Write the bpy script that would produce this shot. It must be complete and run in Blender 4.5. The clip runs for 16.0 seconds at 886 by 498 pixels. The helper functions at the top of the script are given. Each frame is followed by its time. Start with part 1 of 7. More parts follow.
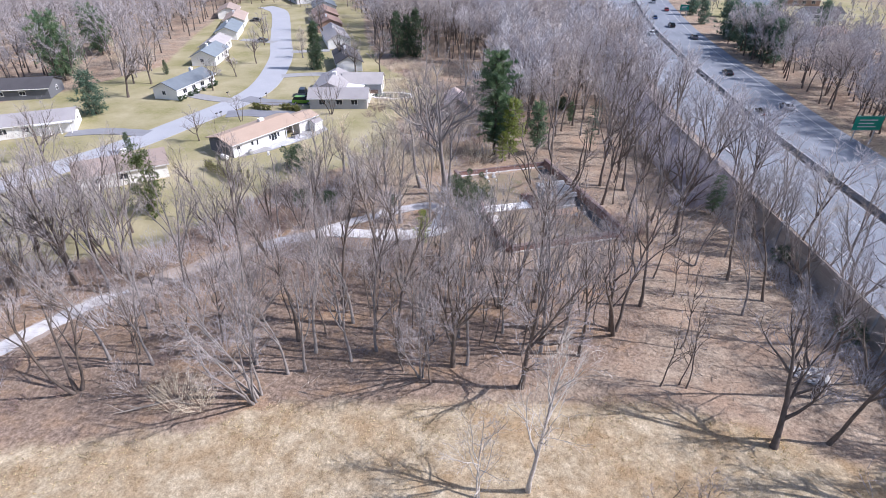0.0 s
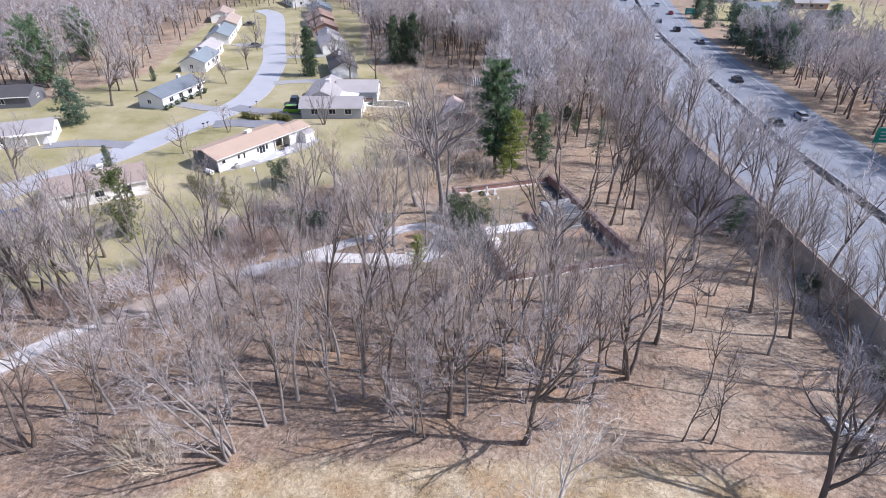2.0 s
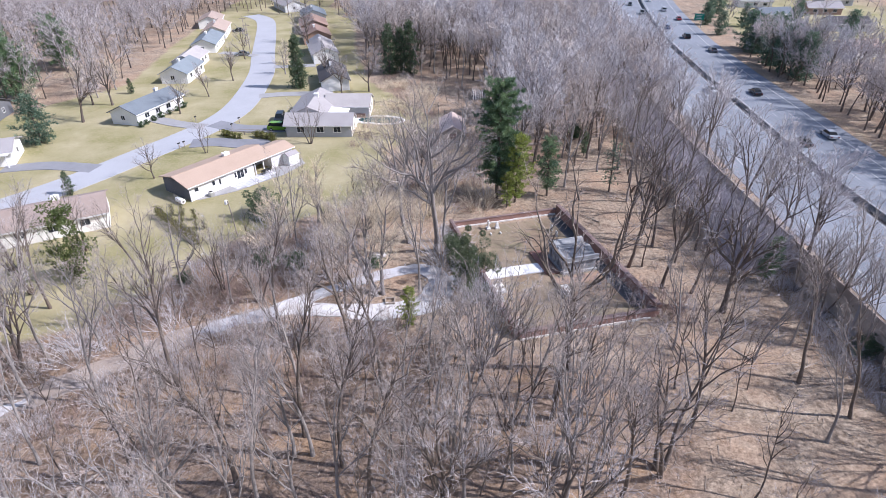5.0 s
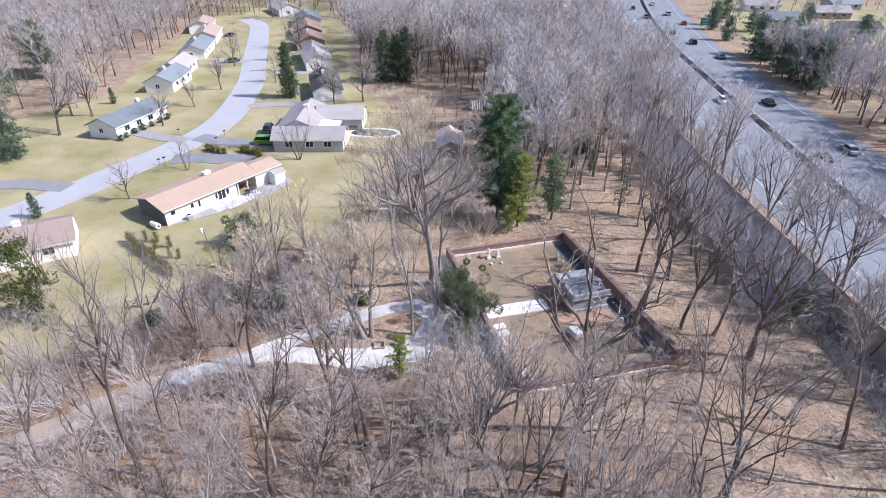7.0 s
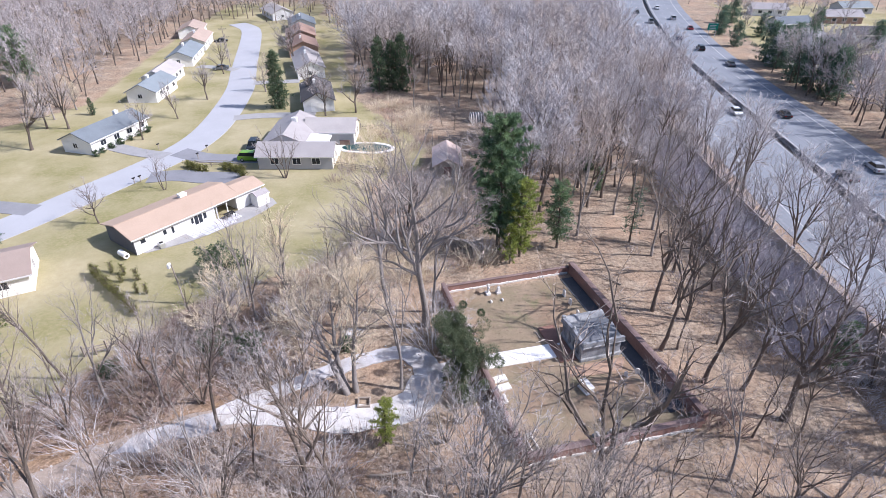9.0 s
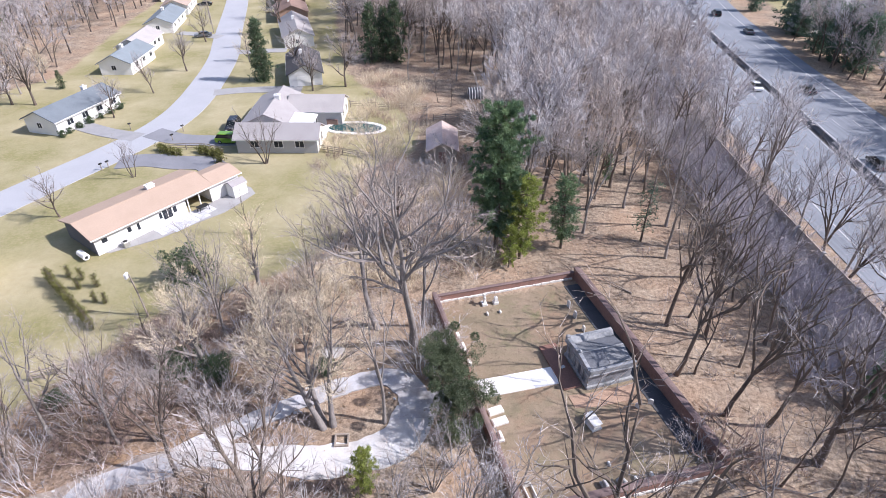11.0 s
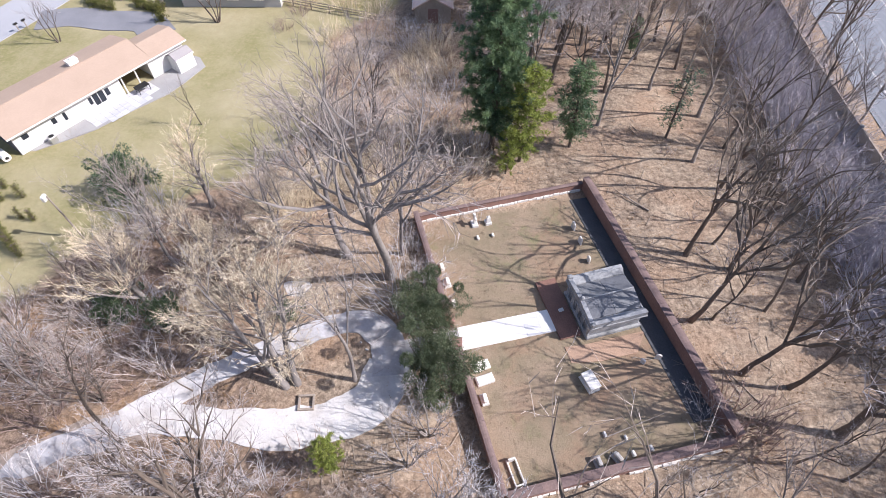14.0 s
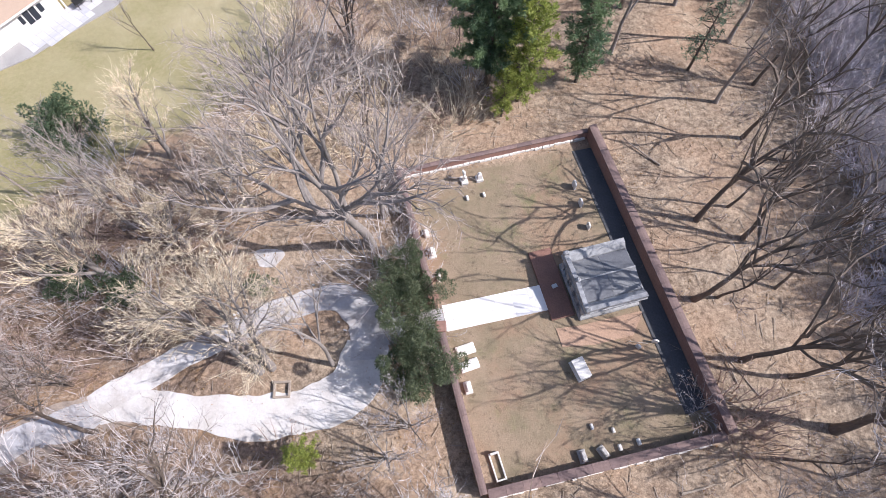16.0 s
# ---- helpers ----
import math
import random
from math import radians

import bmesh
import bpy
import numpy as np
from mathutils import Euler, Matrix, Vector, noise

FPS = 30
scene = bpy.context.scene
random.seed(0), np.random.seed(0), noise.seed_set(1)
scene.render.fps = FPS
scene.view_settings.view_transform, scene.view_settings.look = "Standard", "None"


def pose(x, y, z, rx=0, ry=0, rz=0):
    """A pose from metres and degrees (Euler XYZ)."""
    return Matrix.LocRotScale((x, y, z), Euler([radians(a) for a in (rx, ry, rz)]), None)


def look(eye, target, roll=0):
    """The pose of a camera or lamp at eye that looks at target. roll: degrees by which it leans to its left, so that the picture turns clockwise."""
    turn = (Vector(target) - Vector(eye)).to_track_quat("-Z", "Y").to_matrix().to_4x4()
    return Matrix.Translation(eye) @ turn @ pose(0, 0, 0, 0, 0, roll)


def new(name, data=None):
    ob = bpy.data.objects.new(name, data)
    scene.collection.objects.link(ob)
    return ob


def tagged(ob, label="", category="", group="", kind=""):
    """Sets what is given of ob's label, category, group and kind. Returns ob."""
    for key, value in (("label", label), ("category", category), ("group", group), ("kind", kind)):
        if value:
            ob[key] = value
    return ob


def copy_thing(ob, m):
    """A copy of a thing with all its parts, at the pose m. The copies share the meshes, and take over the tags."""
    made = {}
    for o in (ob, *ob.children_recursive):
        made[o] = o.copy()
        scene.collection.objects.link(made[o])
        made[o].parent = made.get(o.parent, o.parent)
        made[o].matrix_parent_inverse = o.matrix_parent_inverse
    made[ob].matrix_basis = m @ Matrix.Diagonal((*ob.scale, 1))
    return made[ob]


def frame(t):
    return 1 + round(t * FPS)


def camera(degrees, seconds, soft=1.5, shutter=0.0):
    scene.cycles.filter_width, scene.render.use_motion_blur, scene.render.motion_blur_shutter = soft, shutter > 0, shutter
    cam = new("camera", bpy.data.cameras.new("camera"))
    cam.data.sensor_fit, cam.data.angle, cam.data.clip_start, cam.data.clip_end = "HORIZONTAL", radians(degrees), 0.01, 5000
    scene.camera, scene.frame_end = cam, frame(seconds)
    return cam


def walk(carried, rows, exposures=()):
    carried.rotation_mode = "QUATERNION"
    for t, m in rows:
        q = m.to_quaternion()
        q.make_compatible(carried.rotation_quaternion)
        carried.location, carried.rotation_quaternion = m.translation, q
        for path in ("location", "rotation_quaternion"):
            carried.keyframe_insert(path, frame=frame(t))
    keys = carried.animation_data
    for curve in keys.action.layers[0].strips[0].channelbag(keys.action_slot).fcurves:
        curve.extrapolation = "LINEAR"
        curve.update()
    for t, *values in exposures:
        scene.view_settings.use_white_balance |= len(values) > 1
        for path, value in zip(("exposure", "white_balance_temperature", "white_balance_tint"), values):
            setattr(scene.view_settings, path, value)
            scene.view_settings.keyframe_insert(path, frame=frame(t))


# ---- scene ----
cam = camera(77.0, 16.0, soft=0.75)
# path: t, x, y, z (in units of METRES), yaw, pitch, roll
METRES, EYE, TILT, LEAN, TURN = 66.0, 41.7, 0.0, 0.0, 0.4
ROWS = [
    (0.0, 0.0, 0.0, 0.0, -0.1, -32.16, 0.16),
    (0.5, 0.002, 0.025, -0.001, -0.1, -32.12, 0.15),
    (1.0, 0.0037, 0.051, -0.0026, -0.08, -32.09, 0.16),
    (1.5, 0.0049, 0.0775, -0.0044, -0.09, -32.05, 0.14),
    (2.0, 0.006, 0.1048, -0.0056, -0.12, -32.02, 0.15),
    (2.5, 0.0085, 0.1328, -0.0069, -0.09, -31.96, 0.16),
    (3.0, 0.01, 0.1613, -0.0082, -0.1, -31.92, 0.17),
    (3.5, 0.0121, 0.1902, -0.0103, -0.06, -31.88, 0.18),
    (4.75, 0.0143, 0.2628, -0.0102, -0.12, -31.88, 0.15),
    (6.0, 0.0162, 0.3363, -0.0097, -0.18, -31.89, 0.12),
    (6.5, 0.0188, 0.3669, -0.011, -0.18, -31.81, 0.1),
    (7.0, 0.0211, 0.3969, -0.0114, -0.19, -31.78, 0.09),
    (7.5, 0.0235, 0.4278, -0.0117, -0.15, -31.76, 0.08),
    (8.0, 0.026, 0.4591, -0.0125, -0.15, -31.74, 0.08),
    (8.5, 0.0282, 0.4905, -0.0135, -0.18, -31.7, 0.06),
    (9.0, 0.0316, 0.522, -0.0147, -0.17, -31.65, 0.08),
    (9.2, 0.0331, 0.5348, -0.0146, -0.16, -31.69, 0.08),
    (10.25, 0.042, 0.603, -0.0138, -0.08, -32.95, 0.05),
    (11.3, 0.051, 0.6724, -0.013, 0.04, -36.7, 0.02),
    (11.5, 0.0527, 0.6855, -0.0129, 0.06, -37.66, 0.02),
    (12.0, 0.0569, 0.7187, -0.0145, 0.12, -40.18, 0.0),
    (12.5, 0.062, 0.7518, -0.0149, 0.2, -43.34, 0.04),
    (13.0, 0.0662, 0.7852, -0.0146, 0.29, -46.57, 0.02),
    (13.5, 0.0724, 0.8189, -0.0138, 0.42, -49.78, 0.08),
    (14.0, 0.078, 0.8523, -0.0131, 0.54, -52.97, 0.11),
    (14.5, 0.0847, 0.8865, -0.0109, 0.71, -56.23, 0.18),
    (15.0, 0.0894, 0.922, -0.0099, 0.81, -59.54, 0.18),
    (15.5, 0.094, 0.9573, -0.0089, 0.92, -62.87, 0.19),
    (16.0, 0.0986, 0.9933, -0.0081, 0.97, -66.26, 0.21),
]
walk(cam, [(t, pose(0, 0, EYE, TILT, LEAN, TURN) @ pose(METRES * x, METRES * y, METRES * z, 90 + pitch, roll, yaw)) for t, x, y, z, yaw, pitch, roll in ROWS],
     exposures=[(0.0, 0.50, 5740, 18), (9.0, 0.61, 5840, 18), (12.5, 0.63, 6040, 18), (16.0, 0.60, 6140, 17)])

# ---- light: clear late-winter sun from the east, blue sky ----
SUN_EL, SUN_AZ = 42.0, -6.0          # degrees above the ground; degrees from +x towards +y
world = bpy.data.worlds.new("sky")
scene.world = world
world.use_nodes = True
wn = world.node_tree
sky = wn.nodes.new("ShaderNodeTexSky")
sky.sky_type, sky.sun_disc = "NISHITA", False
sky.sun_elevation, sky.sun_rotation = radians(SUN_EL), radians(90 - SUN_AZ)
sky.air_density, sky.dust_density = 1.0, 1.5
wn.nodes["Background"].inputs["Strength"].default_value = 0.11
wn.links.new(sky.outputs[0], wn.nodes["Background"].inputs["Color"])
sun_data = bpy.data.lights.new("sun", "SUN")
sun_data.energy, sun_data.angle, sun_data.color = 4.05, radians(0.5), (1.0, 0.955, 0.89)
sun = new("sun", sun_data)
sun.matrix_world = look((0, 0, 80), (-80 * math.cos(radians(SUN_AZ)), -80 * math.sin(radians(SUN_AZ)), 80 - 80 * math.tan(radians(SUN_EL))))


# ---- materials ----
def node_material(name, rough=0.9, metal=0.0):
    m = bpy.data.materials.new(name)
    m.use_nodes = True
    b = m.node_tree.nodes["Principled BSDF"]
    b.inputs["Roughness"].default_value = rough
    b.inputs["Metallic"].default_value = metal
    b.inputs["Specular IOR Level"].default_value = 0.3
    return m, m.node_tree, b


def noise_node(nt, scale, detail=4.0, rough=0.6, coord="Object", stretch=None):
    tc = nt.nodes.new("ShaderNodeTexCoord")
    n = nt.nodes.new("ShaderNodeTexNoise")
    n.inputs["Scale"].default_value, n.inputs["Detail"].default_value, n.inputs["Roughness"].default_value = scale, detail, rough
    src = tc.outputs[coord]
    if stretch:
        mp = nt.nodes.new("ShaderNodeMapping")
        mp.inputs["Scale"].default_value = stretch
        nt.links.new(src, mp.inputs["Vector"])
        src = mp.outputs["Vector"]
    nt.links.new(src, n.inputs["Vector"])
    return n.outputs["Fac"]


def ramp_node(nt, fac, lo, hi, a=(0, 0, 0, 1), b=(1, 1, 1, 1)):
    r = nt.nodes.new("ShaderNodeValToRGB")
    r.color_ramp.elements[0].position, r.color_ramp.elements[1].position = lo, hi
    r.color_ramp.elements[0].color, r.color_ramp.elements[1].color = a, b
    nt.links.new(fac, r.inputs["Fac"])
    return r.outputs["Color"]


def mix_node(nt, fac, a, b, mode="MIX"):
    m = nt.nodes.new("ShaderNodeMix")
    m.data_type, m.blend_type = "RGBA", mode
    for sock, v in ((m.inputs[0], fac), (m.inputs[6], a), (m.inputs[7], b)):
        if isinstance(v, bpy.types.NodeSocket):
            nt.links.new(v, sock)
        else:
            sock.default_value = v if not isinstance(v, tuple) else (*v[:3], 1.0)
    return m.outputs[2]


def math_node(nt, op, a, b):
    m = nt.nodes.new("ShaderNodeMath")
    m.operation = op
    for sock, v in ((m.inputs[0], a), (m.inputs[1], b)):
        if isinstance(v, bpy.types.NodeSocket):
            nt.links.new(v, sock)
        else:
            sock.default_value = v
    return m.outputs[0]


def bump_node(nt, b, height, strength, distance):
    bp = nt.nodes.new("ShaderNodeBump")
    bp.inputs["Strength"].default_value, bp.inputs["Distance"].default_value = strength, distance
    nt.links.new(height, bp.inputs["Height"])
    nt.links.new(bp.outputs["Normal"], b.inputs["Normal"])


def worn(name, col, dark=None, rough=0.85, metal=0.0, big=0.4, fine=6.0, bump=0.3, dist=0.02, spread=0.2, stretch=None, stain=0.5, coord="Object"):
    """A worn surface: a base colour, broad stains towards the dark colour, fine grain, a shift from object to object."""
    m, nt, b = node_material(name, rough, metal)
    dark = dark or tuple(c * 0.55 for c in col)
    n1 = noise_node(nt, big, 5.0, 0.6, coord)
    n2 = noise_node(nt, fine, 5.0, 0.7, coord, stretch)
    c = mix_node(nt, math_node(nt, "MULTIPLY", ramp_node(nt, n1, 0.38, 0.72), stain), col, dark)
    g = ramp_node(nt, n2, 0.25, 0.75, (1 - spread,) * 3 + (1,), (1 + spread,) * 3 + (1,))
    c = mix_node(nt, 1.0, c, g, "MULTIPLY")
    oi = nt.nodes.new("ShaderNodeObjectInfo")
    v = ramp_node(nt, oi.outputs["Random"], 0.0, 1.0, (0.86, 0.86, 0.88, 1), (1.12, 1.1, 1.06, 1))
    c = mix_node(nt, 1.0, c, v, "MULTIPLY")
    nt.links.new(c, b.inputs["Base Color"])
    if bump:
        bump_node(nt, b, n2, bump, dist)
    return m


def leafy(name, dark, light, rough=0.6, big=0.5):
    """Leaves or needles: colour changes from clump to clump and from piece to piece."""
    m, nt, b = node_material(name, rough)
    geo = nt.nodes.new("ShaderNodeNewGeometry")
    c = mix_node(nt, ramp_node(nt, noise_node(nt, big, 3.0, 0.6), 0.3, 0.7), dark, light)
    v = ramp_node(nt, geo.outputs["Random Per Island"], 0.0, 1.0, (0.6, 0.65, 0.6, 1), (1.35, 1.3, 1.2, 1))
    c = mix_node(nt, 1.0, c, v, "MULTIPLY")
    nt.links.new(c, b.inputs["Base Color"])
    tl, mx = nt.nodes.new("ShaderNodeBsdfTranslucent"), nt.nodes.new("ShaderNodeMixShader")
    nt.links.new(c, tl.inputs["Color"])
    mx.inputs[0].default_value = 0.4
    nt.links.new(b.outputs[0], mx.inputs[1])
    nt.links.new(tl.outputs[0], mx.inputs[2])
    nt.links.new(mx.outputs[0], nt.nodes["Material Output"].inputs["Surface"])
    return m


def ground_material():
    m, nt, b = node_material("ground", 0.95)
    b.inputs["Specular IOR Level"].default_value = 0.1

    def zone(name, warp=0.9):
        a = nt.nodes.new("ShaderNodeAttribute")
        a.attribute_name = name
        n = noise_node(nt, 0.35, 5.0, 0.65)
        v = math_node(nt, "ADD", a.outputs["Fac"], math_node(nt, "MULTIPLY", math_node(nt, "SUBTRACT", n, 0.5), warp))
        return ramp_node(nt, v, 0.32, 0.68)

    fine = noise_node(nt, 9.0, 6.0, 0.75)
    mid = noise_node(nt, 1.3, 5.0, 0.65)
    broad = noise_node(nt, 0.12, 4.0, 0.55)
    litter = mix_node(nt, ramp_node(nt, mid, 0.35, 0.7), (0.222, 0.170, 0.130), (0.42, 0.338, 0.256))
    litter = mix_node(nt, ramp_node(nt, broad, 0.42, 0.66), litter, (0.385, 0.275, 0.195))
    litter = mix_node(nt, ramp_node(nt, noise_node(nt, 0.3, 5.0, 0.6), 0.5, 0.75), litter, (0.49, 0.395, 0.298))
    field = mix_node(nt, ramp_node(nt, noise_node(nt, 0.55, 6.0, 0.65), 0.35, 0.65), (0.33, 0.25, 0.155), (0.55, 0.46, 0.325))
    field = mix_node(nt, ramp_node(nt, noise_node(nt, 0.16, 4.0, 0.6), 0.46, 0.72), field, (0.36, 0.242, 0.130))
    lawn = mix_node(nt, ramp_node(nt, noise_node(nt, 0.09, 5.0, 0.6), 0.36, 0.64), (0.270, 0.250, 0.115), (0.43, 0.375, 0.235))
    lawn = mix_node(nt, ramp_node(nt, mid, 0.45, 0.8), lawn, (0.37, 0.315, 0.185))
    yard = mix_node(nt, ramp_node(nt, noise_node(nt, 0.28, 5.0, 0.65), 0.36, 0.66), (0.245, 0.202, 0.135), (0.345, 0.262, 0.188))
    damp = mix_node(nt, ramp_node(nt, mid, 0.35, 0.7), (0.205, 0.150, 0.115), (0.355, 0.268, 0.205))
    damp = mix_node(nt, ramp_node(nt, noise_node(nt, 0.22, 5.0, 0.6), 0.50, 0.72), damp, (0.40, 0.265, 0.160))
    yard = mix_node(nt, ramp_node(nt, noise_node(nt, 0.17, 5.0, 0.65), 0.50, 0.66), yard, (0.335, 0.228, 0.155))
    yard = mix_node(nt, ramp_node(nt, noise_node(nt, 0.23, 6.0, 0.7), 0.56, 0.70), yard, (0.225, 0.212, 0.118))
    yard = mix_node(nt, ramp_node(nt, noise_node(nt, 1.7, 6.0, 0.75), 0.56, 0.68), yard, (0.175, 0.135, 0.095))
    c = mix_node(nt, zone("wood", 1.1), litter, damp)
    c = mix_node(nt, zone("field"), c, field)
    c = mix_node(nt, zone("lawn", 0.7), c, lawn)
    c = mix_node(nt, zone("yard", 0.3), c, yard)
    g = ramp_node(nt, fine, 0.30, 0.70, (0.55, 0.54, 0.53, 1), (1.38, 1.38, 1.36, 1))
    mown = math_node(nt, "MULTIPLY", math_node(nt, "MAXIMUM", zone("lawn", 0.7), zone("yard", 0.3)), 0.78)
    g = mix_node(nt, mown, g, (1.0, 1.0, 1.0))
    c = mix_node(nt, 1.0, c, g, "MULTIPLY")
    g2 = ramp_node(nt, noise_node(nt, 2.6, 8.0, 0.8), 0.34, 0.66, (0.62, 0.60, 0.58, 1), (1.32, 1.32, 1.32, 1))
    g2 = mix_node(nt, mown, g2, (1.0, 1.0, 1.0))
    c = mix_node(nt, 1.0, c, g2, "MULTIPLY")
    nt.links.new(c, b.inputs["Base Color"])
    bump_node(nt, b, fine, 0.8, 0.06)
    return m


GROUND = ground_material()
BARK = worn("bark", (0.160, 0.128, 0.106), (0.068, 0.055, 0.046), big=1.2, fine=9.0, stretch=(1, 1, 0.2), bump=0.6, dist=0.03, spread=0.3)
BARK_GREY = worn("grey_bark", (0.30, 0.27, 0.25), (0.14, 0.12, 0.11), big=1.2, fine=9.0, stretch=(1, 1, 0.2), bump=0.5, dist=0.03, spread=0.3)
BARK_PALE = worn("pale_bark", (0.56, 0.51, 0.45), (0.24, 0.21, 0.18), big=1.5, fine=8.0, stretch=(1, 1, 0.3), bump=0.4, dist=0.02, spread=0.3)
TWIG_PALE = worn("pale_twig", (0.62, 0.56, 0.49), (0.44, 0.385, 0.33), big=0.4, fine=5.0, bump=0, spread=0.25)
TWIG = worn("twig", (0.47, 0.43, 0.425), (0.28, 0.25, 0.245), big=0.5, fine=5.0, bump=0, spread=0.25)
TWIG_NEAR = worn("brown_grey_twig", (0.440, 0.378, 0.340), (0.28, 0.235, 0.21), big=0.5, fine=5.0, bump=0, spread=0.25)
TWIG_TAN = worn("tan_twig", (0.74, 0.635, 0.47), (0.54, 0.455, 0.33), big=0.4, fine=5.0, bump=0, spread=0.25)
TWIG_GREY = worn("grey_twig", (0.575, 0.548, 0.560), (0.378, 0.357, 0.364), big=0.4, fine=5.0, bump=0, spread=0.25)
TWIG_VIOLET = worn("violet_grey_twig", (0.59, 0.55, 0.60), (0.38, 0.35, 0.385), big=0.4, fine=5.0, bump=0, spread=0.25)
TWIG_PINK = worn("pinkish_twig", (0.56, 0.495, 0.460), (0.37, 0.32, 0.295), big=0.4, fine=5.0, bump=0, spread=0.25)
TWIG_RED = worn("reddish_twig", (0.37, 0.275, 0.235), (0.24, 0.17, 0.145), big=0.4, fine=5.0, bump=0, spread=0.25)
PINE = leafy("pine_needles", (0.105, 0.178, 0.125), (0.245, 0.335, 0.170), big=0.30)
PINE_GOLD = leafy("gold_pine_needles", (0.22, 0.28, 0.075), (0.40, 0.44, 0.12), big=0.5)
PINE_BLUE = leafy("bluish_needles", (0.085, 0.140, 0.115), (0.185, 0.260, 0.180), big=0.3)
SPRUCE = leafy("spruce_needles", (0.070, 0.110, 0.075), (0.150, 0.200, 0.110), big=0.4)
HOLLY = leafy("yew_needles", (0.080, 0.112, 0.064), (0.195, 0.225, 0.145), 0.5, big=0.8)
CEDAR = leafy("cedar_leaves", (0.140, 0.150, 0.048), (0.260, 0.245, 0.090), big=0.8)
IVY = leafy("ivy_leaves", (0.075, 0.105, 0.035), (0.165, 0.195, 0.070), 0.5, big=0.8)
GRASS = leafy("dry_grass", (0.52, 0.41, 0.24), (0.70, 0.59, 0.39), 0.9, big=0.6)
LEAF = leafy("dead_leaves", (0.26, 0.16, 0.09), (0.42, 0.29, 0.17), 0.9, big=0.6)
ASPHALT = worn("asphalt", (0.50, 0.50, 0.51), (0.40, 0.40, 0.41), big=0.15, fine=14.0, bump=0.2, spread=0.12)
HIGHWAY = worn("highway_asphalt", (0.235, 0.252, 0.285), (0.145, 0.157, 0.178), big=0.12, fine=0.9, bump=0.15, spread=0.22, stretch=(3.0, 0.06, 1))
DRIVE_DARK = worn("driveway_asphalt", (0.285, 0.285, 0.30), (0.19, 0.19, 0.20), big=0.3, fine=12.0, bump=0.2, spread=0.15)
SNOW = worn("white_gravel_and_snow", (0.63, 0.625, 0.63), (0.38, 0.325, 0.27), big=0.5, fine=5.0, bump=0.6, dist=0.05, spread=0.10, stain=0.5)
# a slightly greyer, more stained version of SNOW for the drive's other stretches
SNOW_DULL = worn("dull_white_gravel_and_snow", (0.595, 0.59, 0.605), (0.32, 0.275, 0.24), big=0.6, fine=5.0, bump=0.6, dist=0.05, spread=0.14, stain=0.7)
CONCRETE_WHITE = worn("white_concrete", (0.84, 0.83, 0.82), (0.72, 0.70, 0.68), big=0.5, fine=8.0, bump=0.15, spread=0.06, stain=0.4)
CONCRETE = worn("concrete", (0.36, 0.355, 0.355), (0.25, 0.245, 0.245), big=0.5, fine=9.0, bump=0.2, spread=0.12)
PATIO = worn("patio_paving", (0.62, 0.62, 0.65), (0.42, 0.42, 0.45), big=0.8, fine=7.0, bump=0.2, spread=0.1)
BROWNSTONE = worn("brownstone", (0.30, 0.180, 0.150), (0.17, 0.105, 0.090), big=0.7, fine=6.0, bump=0.5, dist=0.03, spread=0.25)
COPING = worn("coping_stone", (0.225, 0.160, 0.148), (0.125, 0.095, 0.092), big=0.8, fine=7.0, bump=0.4, dist=0.02, spread=0.22)
MARBLE = worn("weathered_marble", (0.80, 0.78, 0.74), (0.50, 0.48, 0.45), big=1.5, fine=9.0, bump=0.2, spread=0.1)
GRANITE = worn("stained_granite", (0.40, 0.408, 0.42), (0.12, 0.128, 0.138), big=0.9, fine=5.0, bump=0.3, spread=0.2, stain=0.75)
GRANITE_DARK = worn("dark_granite", (0.20, 0.208, 0.222), (0.085, 0.09, 0.105), big=0.9, fine=6.0, bump=0.2, spread=0.2)
SOIL = worn("red_soil", (0.46, 0.310, 0.220), (0.34, 0.23, 0.16), big=0.6, fine=7.0, bump=0.6, dist=0.04, spread=0.22)
DIRT = worn("dirt_and_gravel", (0.36, 0.30, 0.255), (0.24, 0.19, 0.155), big=0.5, fine=6.0, bump=0.6, dist=0.05, spread=0.25)
# shoulder grit, darkened to take in the barrier's cast shadow
GRIT_SHADE = worn("grit_with_shade", (0.115, 0.10, 0.092), (0.07, 0.062, 0.058), big=0.4, fine=5.0, bump=0.4, spread=0.2)
PAVER = worn("brick_terrace", (0.30, 0.165, 0.125), (0.17, 0.10, 0.085), big=0.9, fine=8.0, bump=0.4, spread=0.22)
WALL_WHITE = worn("white_siding", (0.82, 0.81, 0.79), (0.66, 0.65, 0.63), big=0.3, fine=3.0, bump=0.15, spread=0.06, stretch=(0.2, 0.2, 8))
WALL_GREY = worn("grey_siding", (0.46, 0.46, 0.47), (0.36, 0.36, 0.37), big=0.3, fine=3.0, bump=0.15, spread=0.08, stretch=(0.2, 0.2, 8))
WALL_BRICK = worn("brick_siding", (0.40, 0.27, 0.21), (0.28, 0.18, 0.14), big=0.4, fine=6.0, bump=0.3, spread=0.2)
WALL_DARK = worn("dark_siding", (0.14, 0.145, 0.16), (0.09, 0.09, 0.10), big=0.3, fine=3.0, bump=0.15, spread=0.1, stretch=(0.2, 0.2, 8))
TRIM_WHITE = worn("white_trim", (0.84, 0.83, 0.81), (0.70, 0.69, 0.67), big=0.6, fine=6.0, bump=0.05, spread=0.05)
ROOF_TAN = worn("tan_shingles", (0.43, 0.325, 0.255), (0.37, 0.28, 0.215), big=0.35, fine=9.0, bump=0.3, spread=0.14)
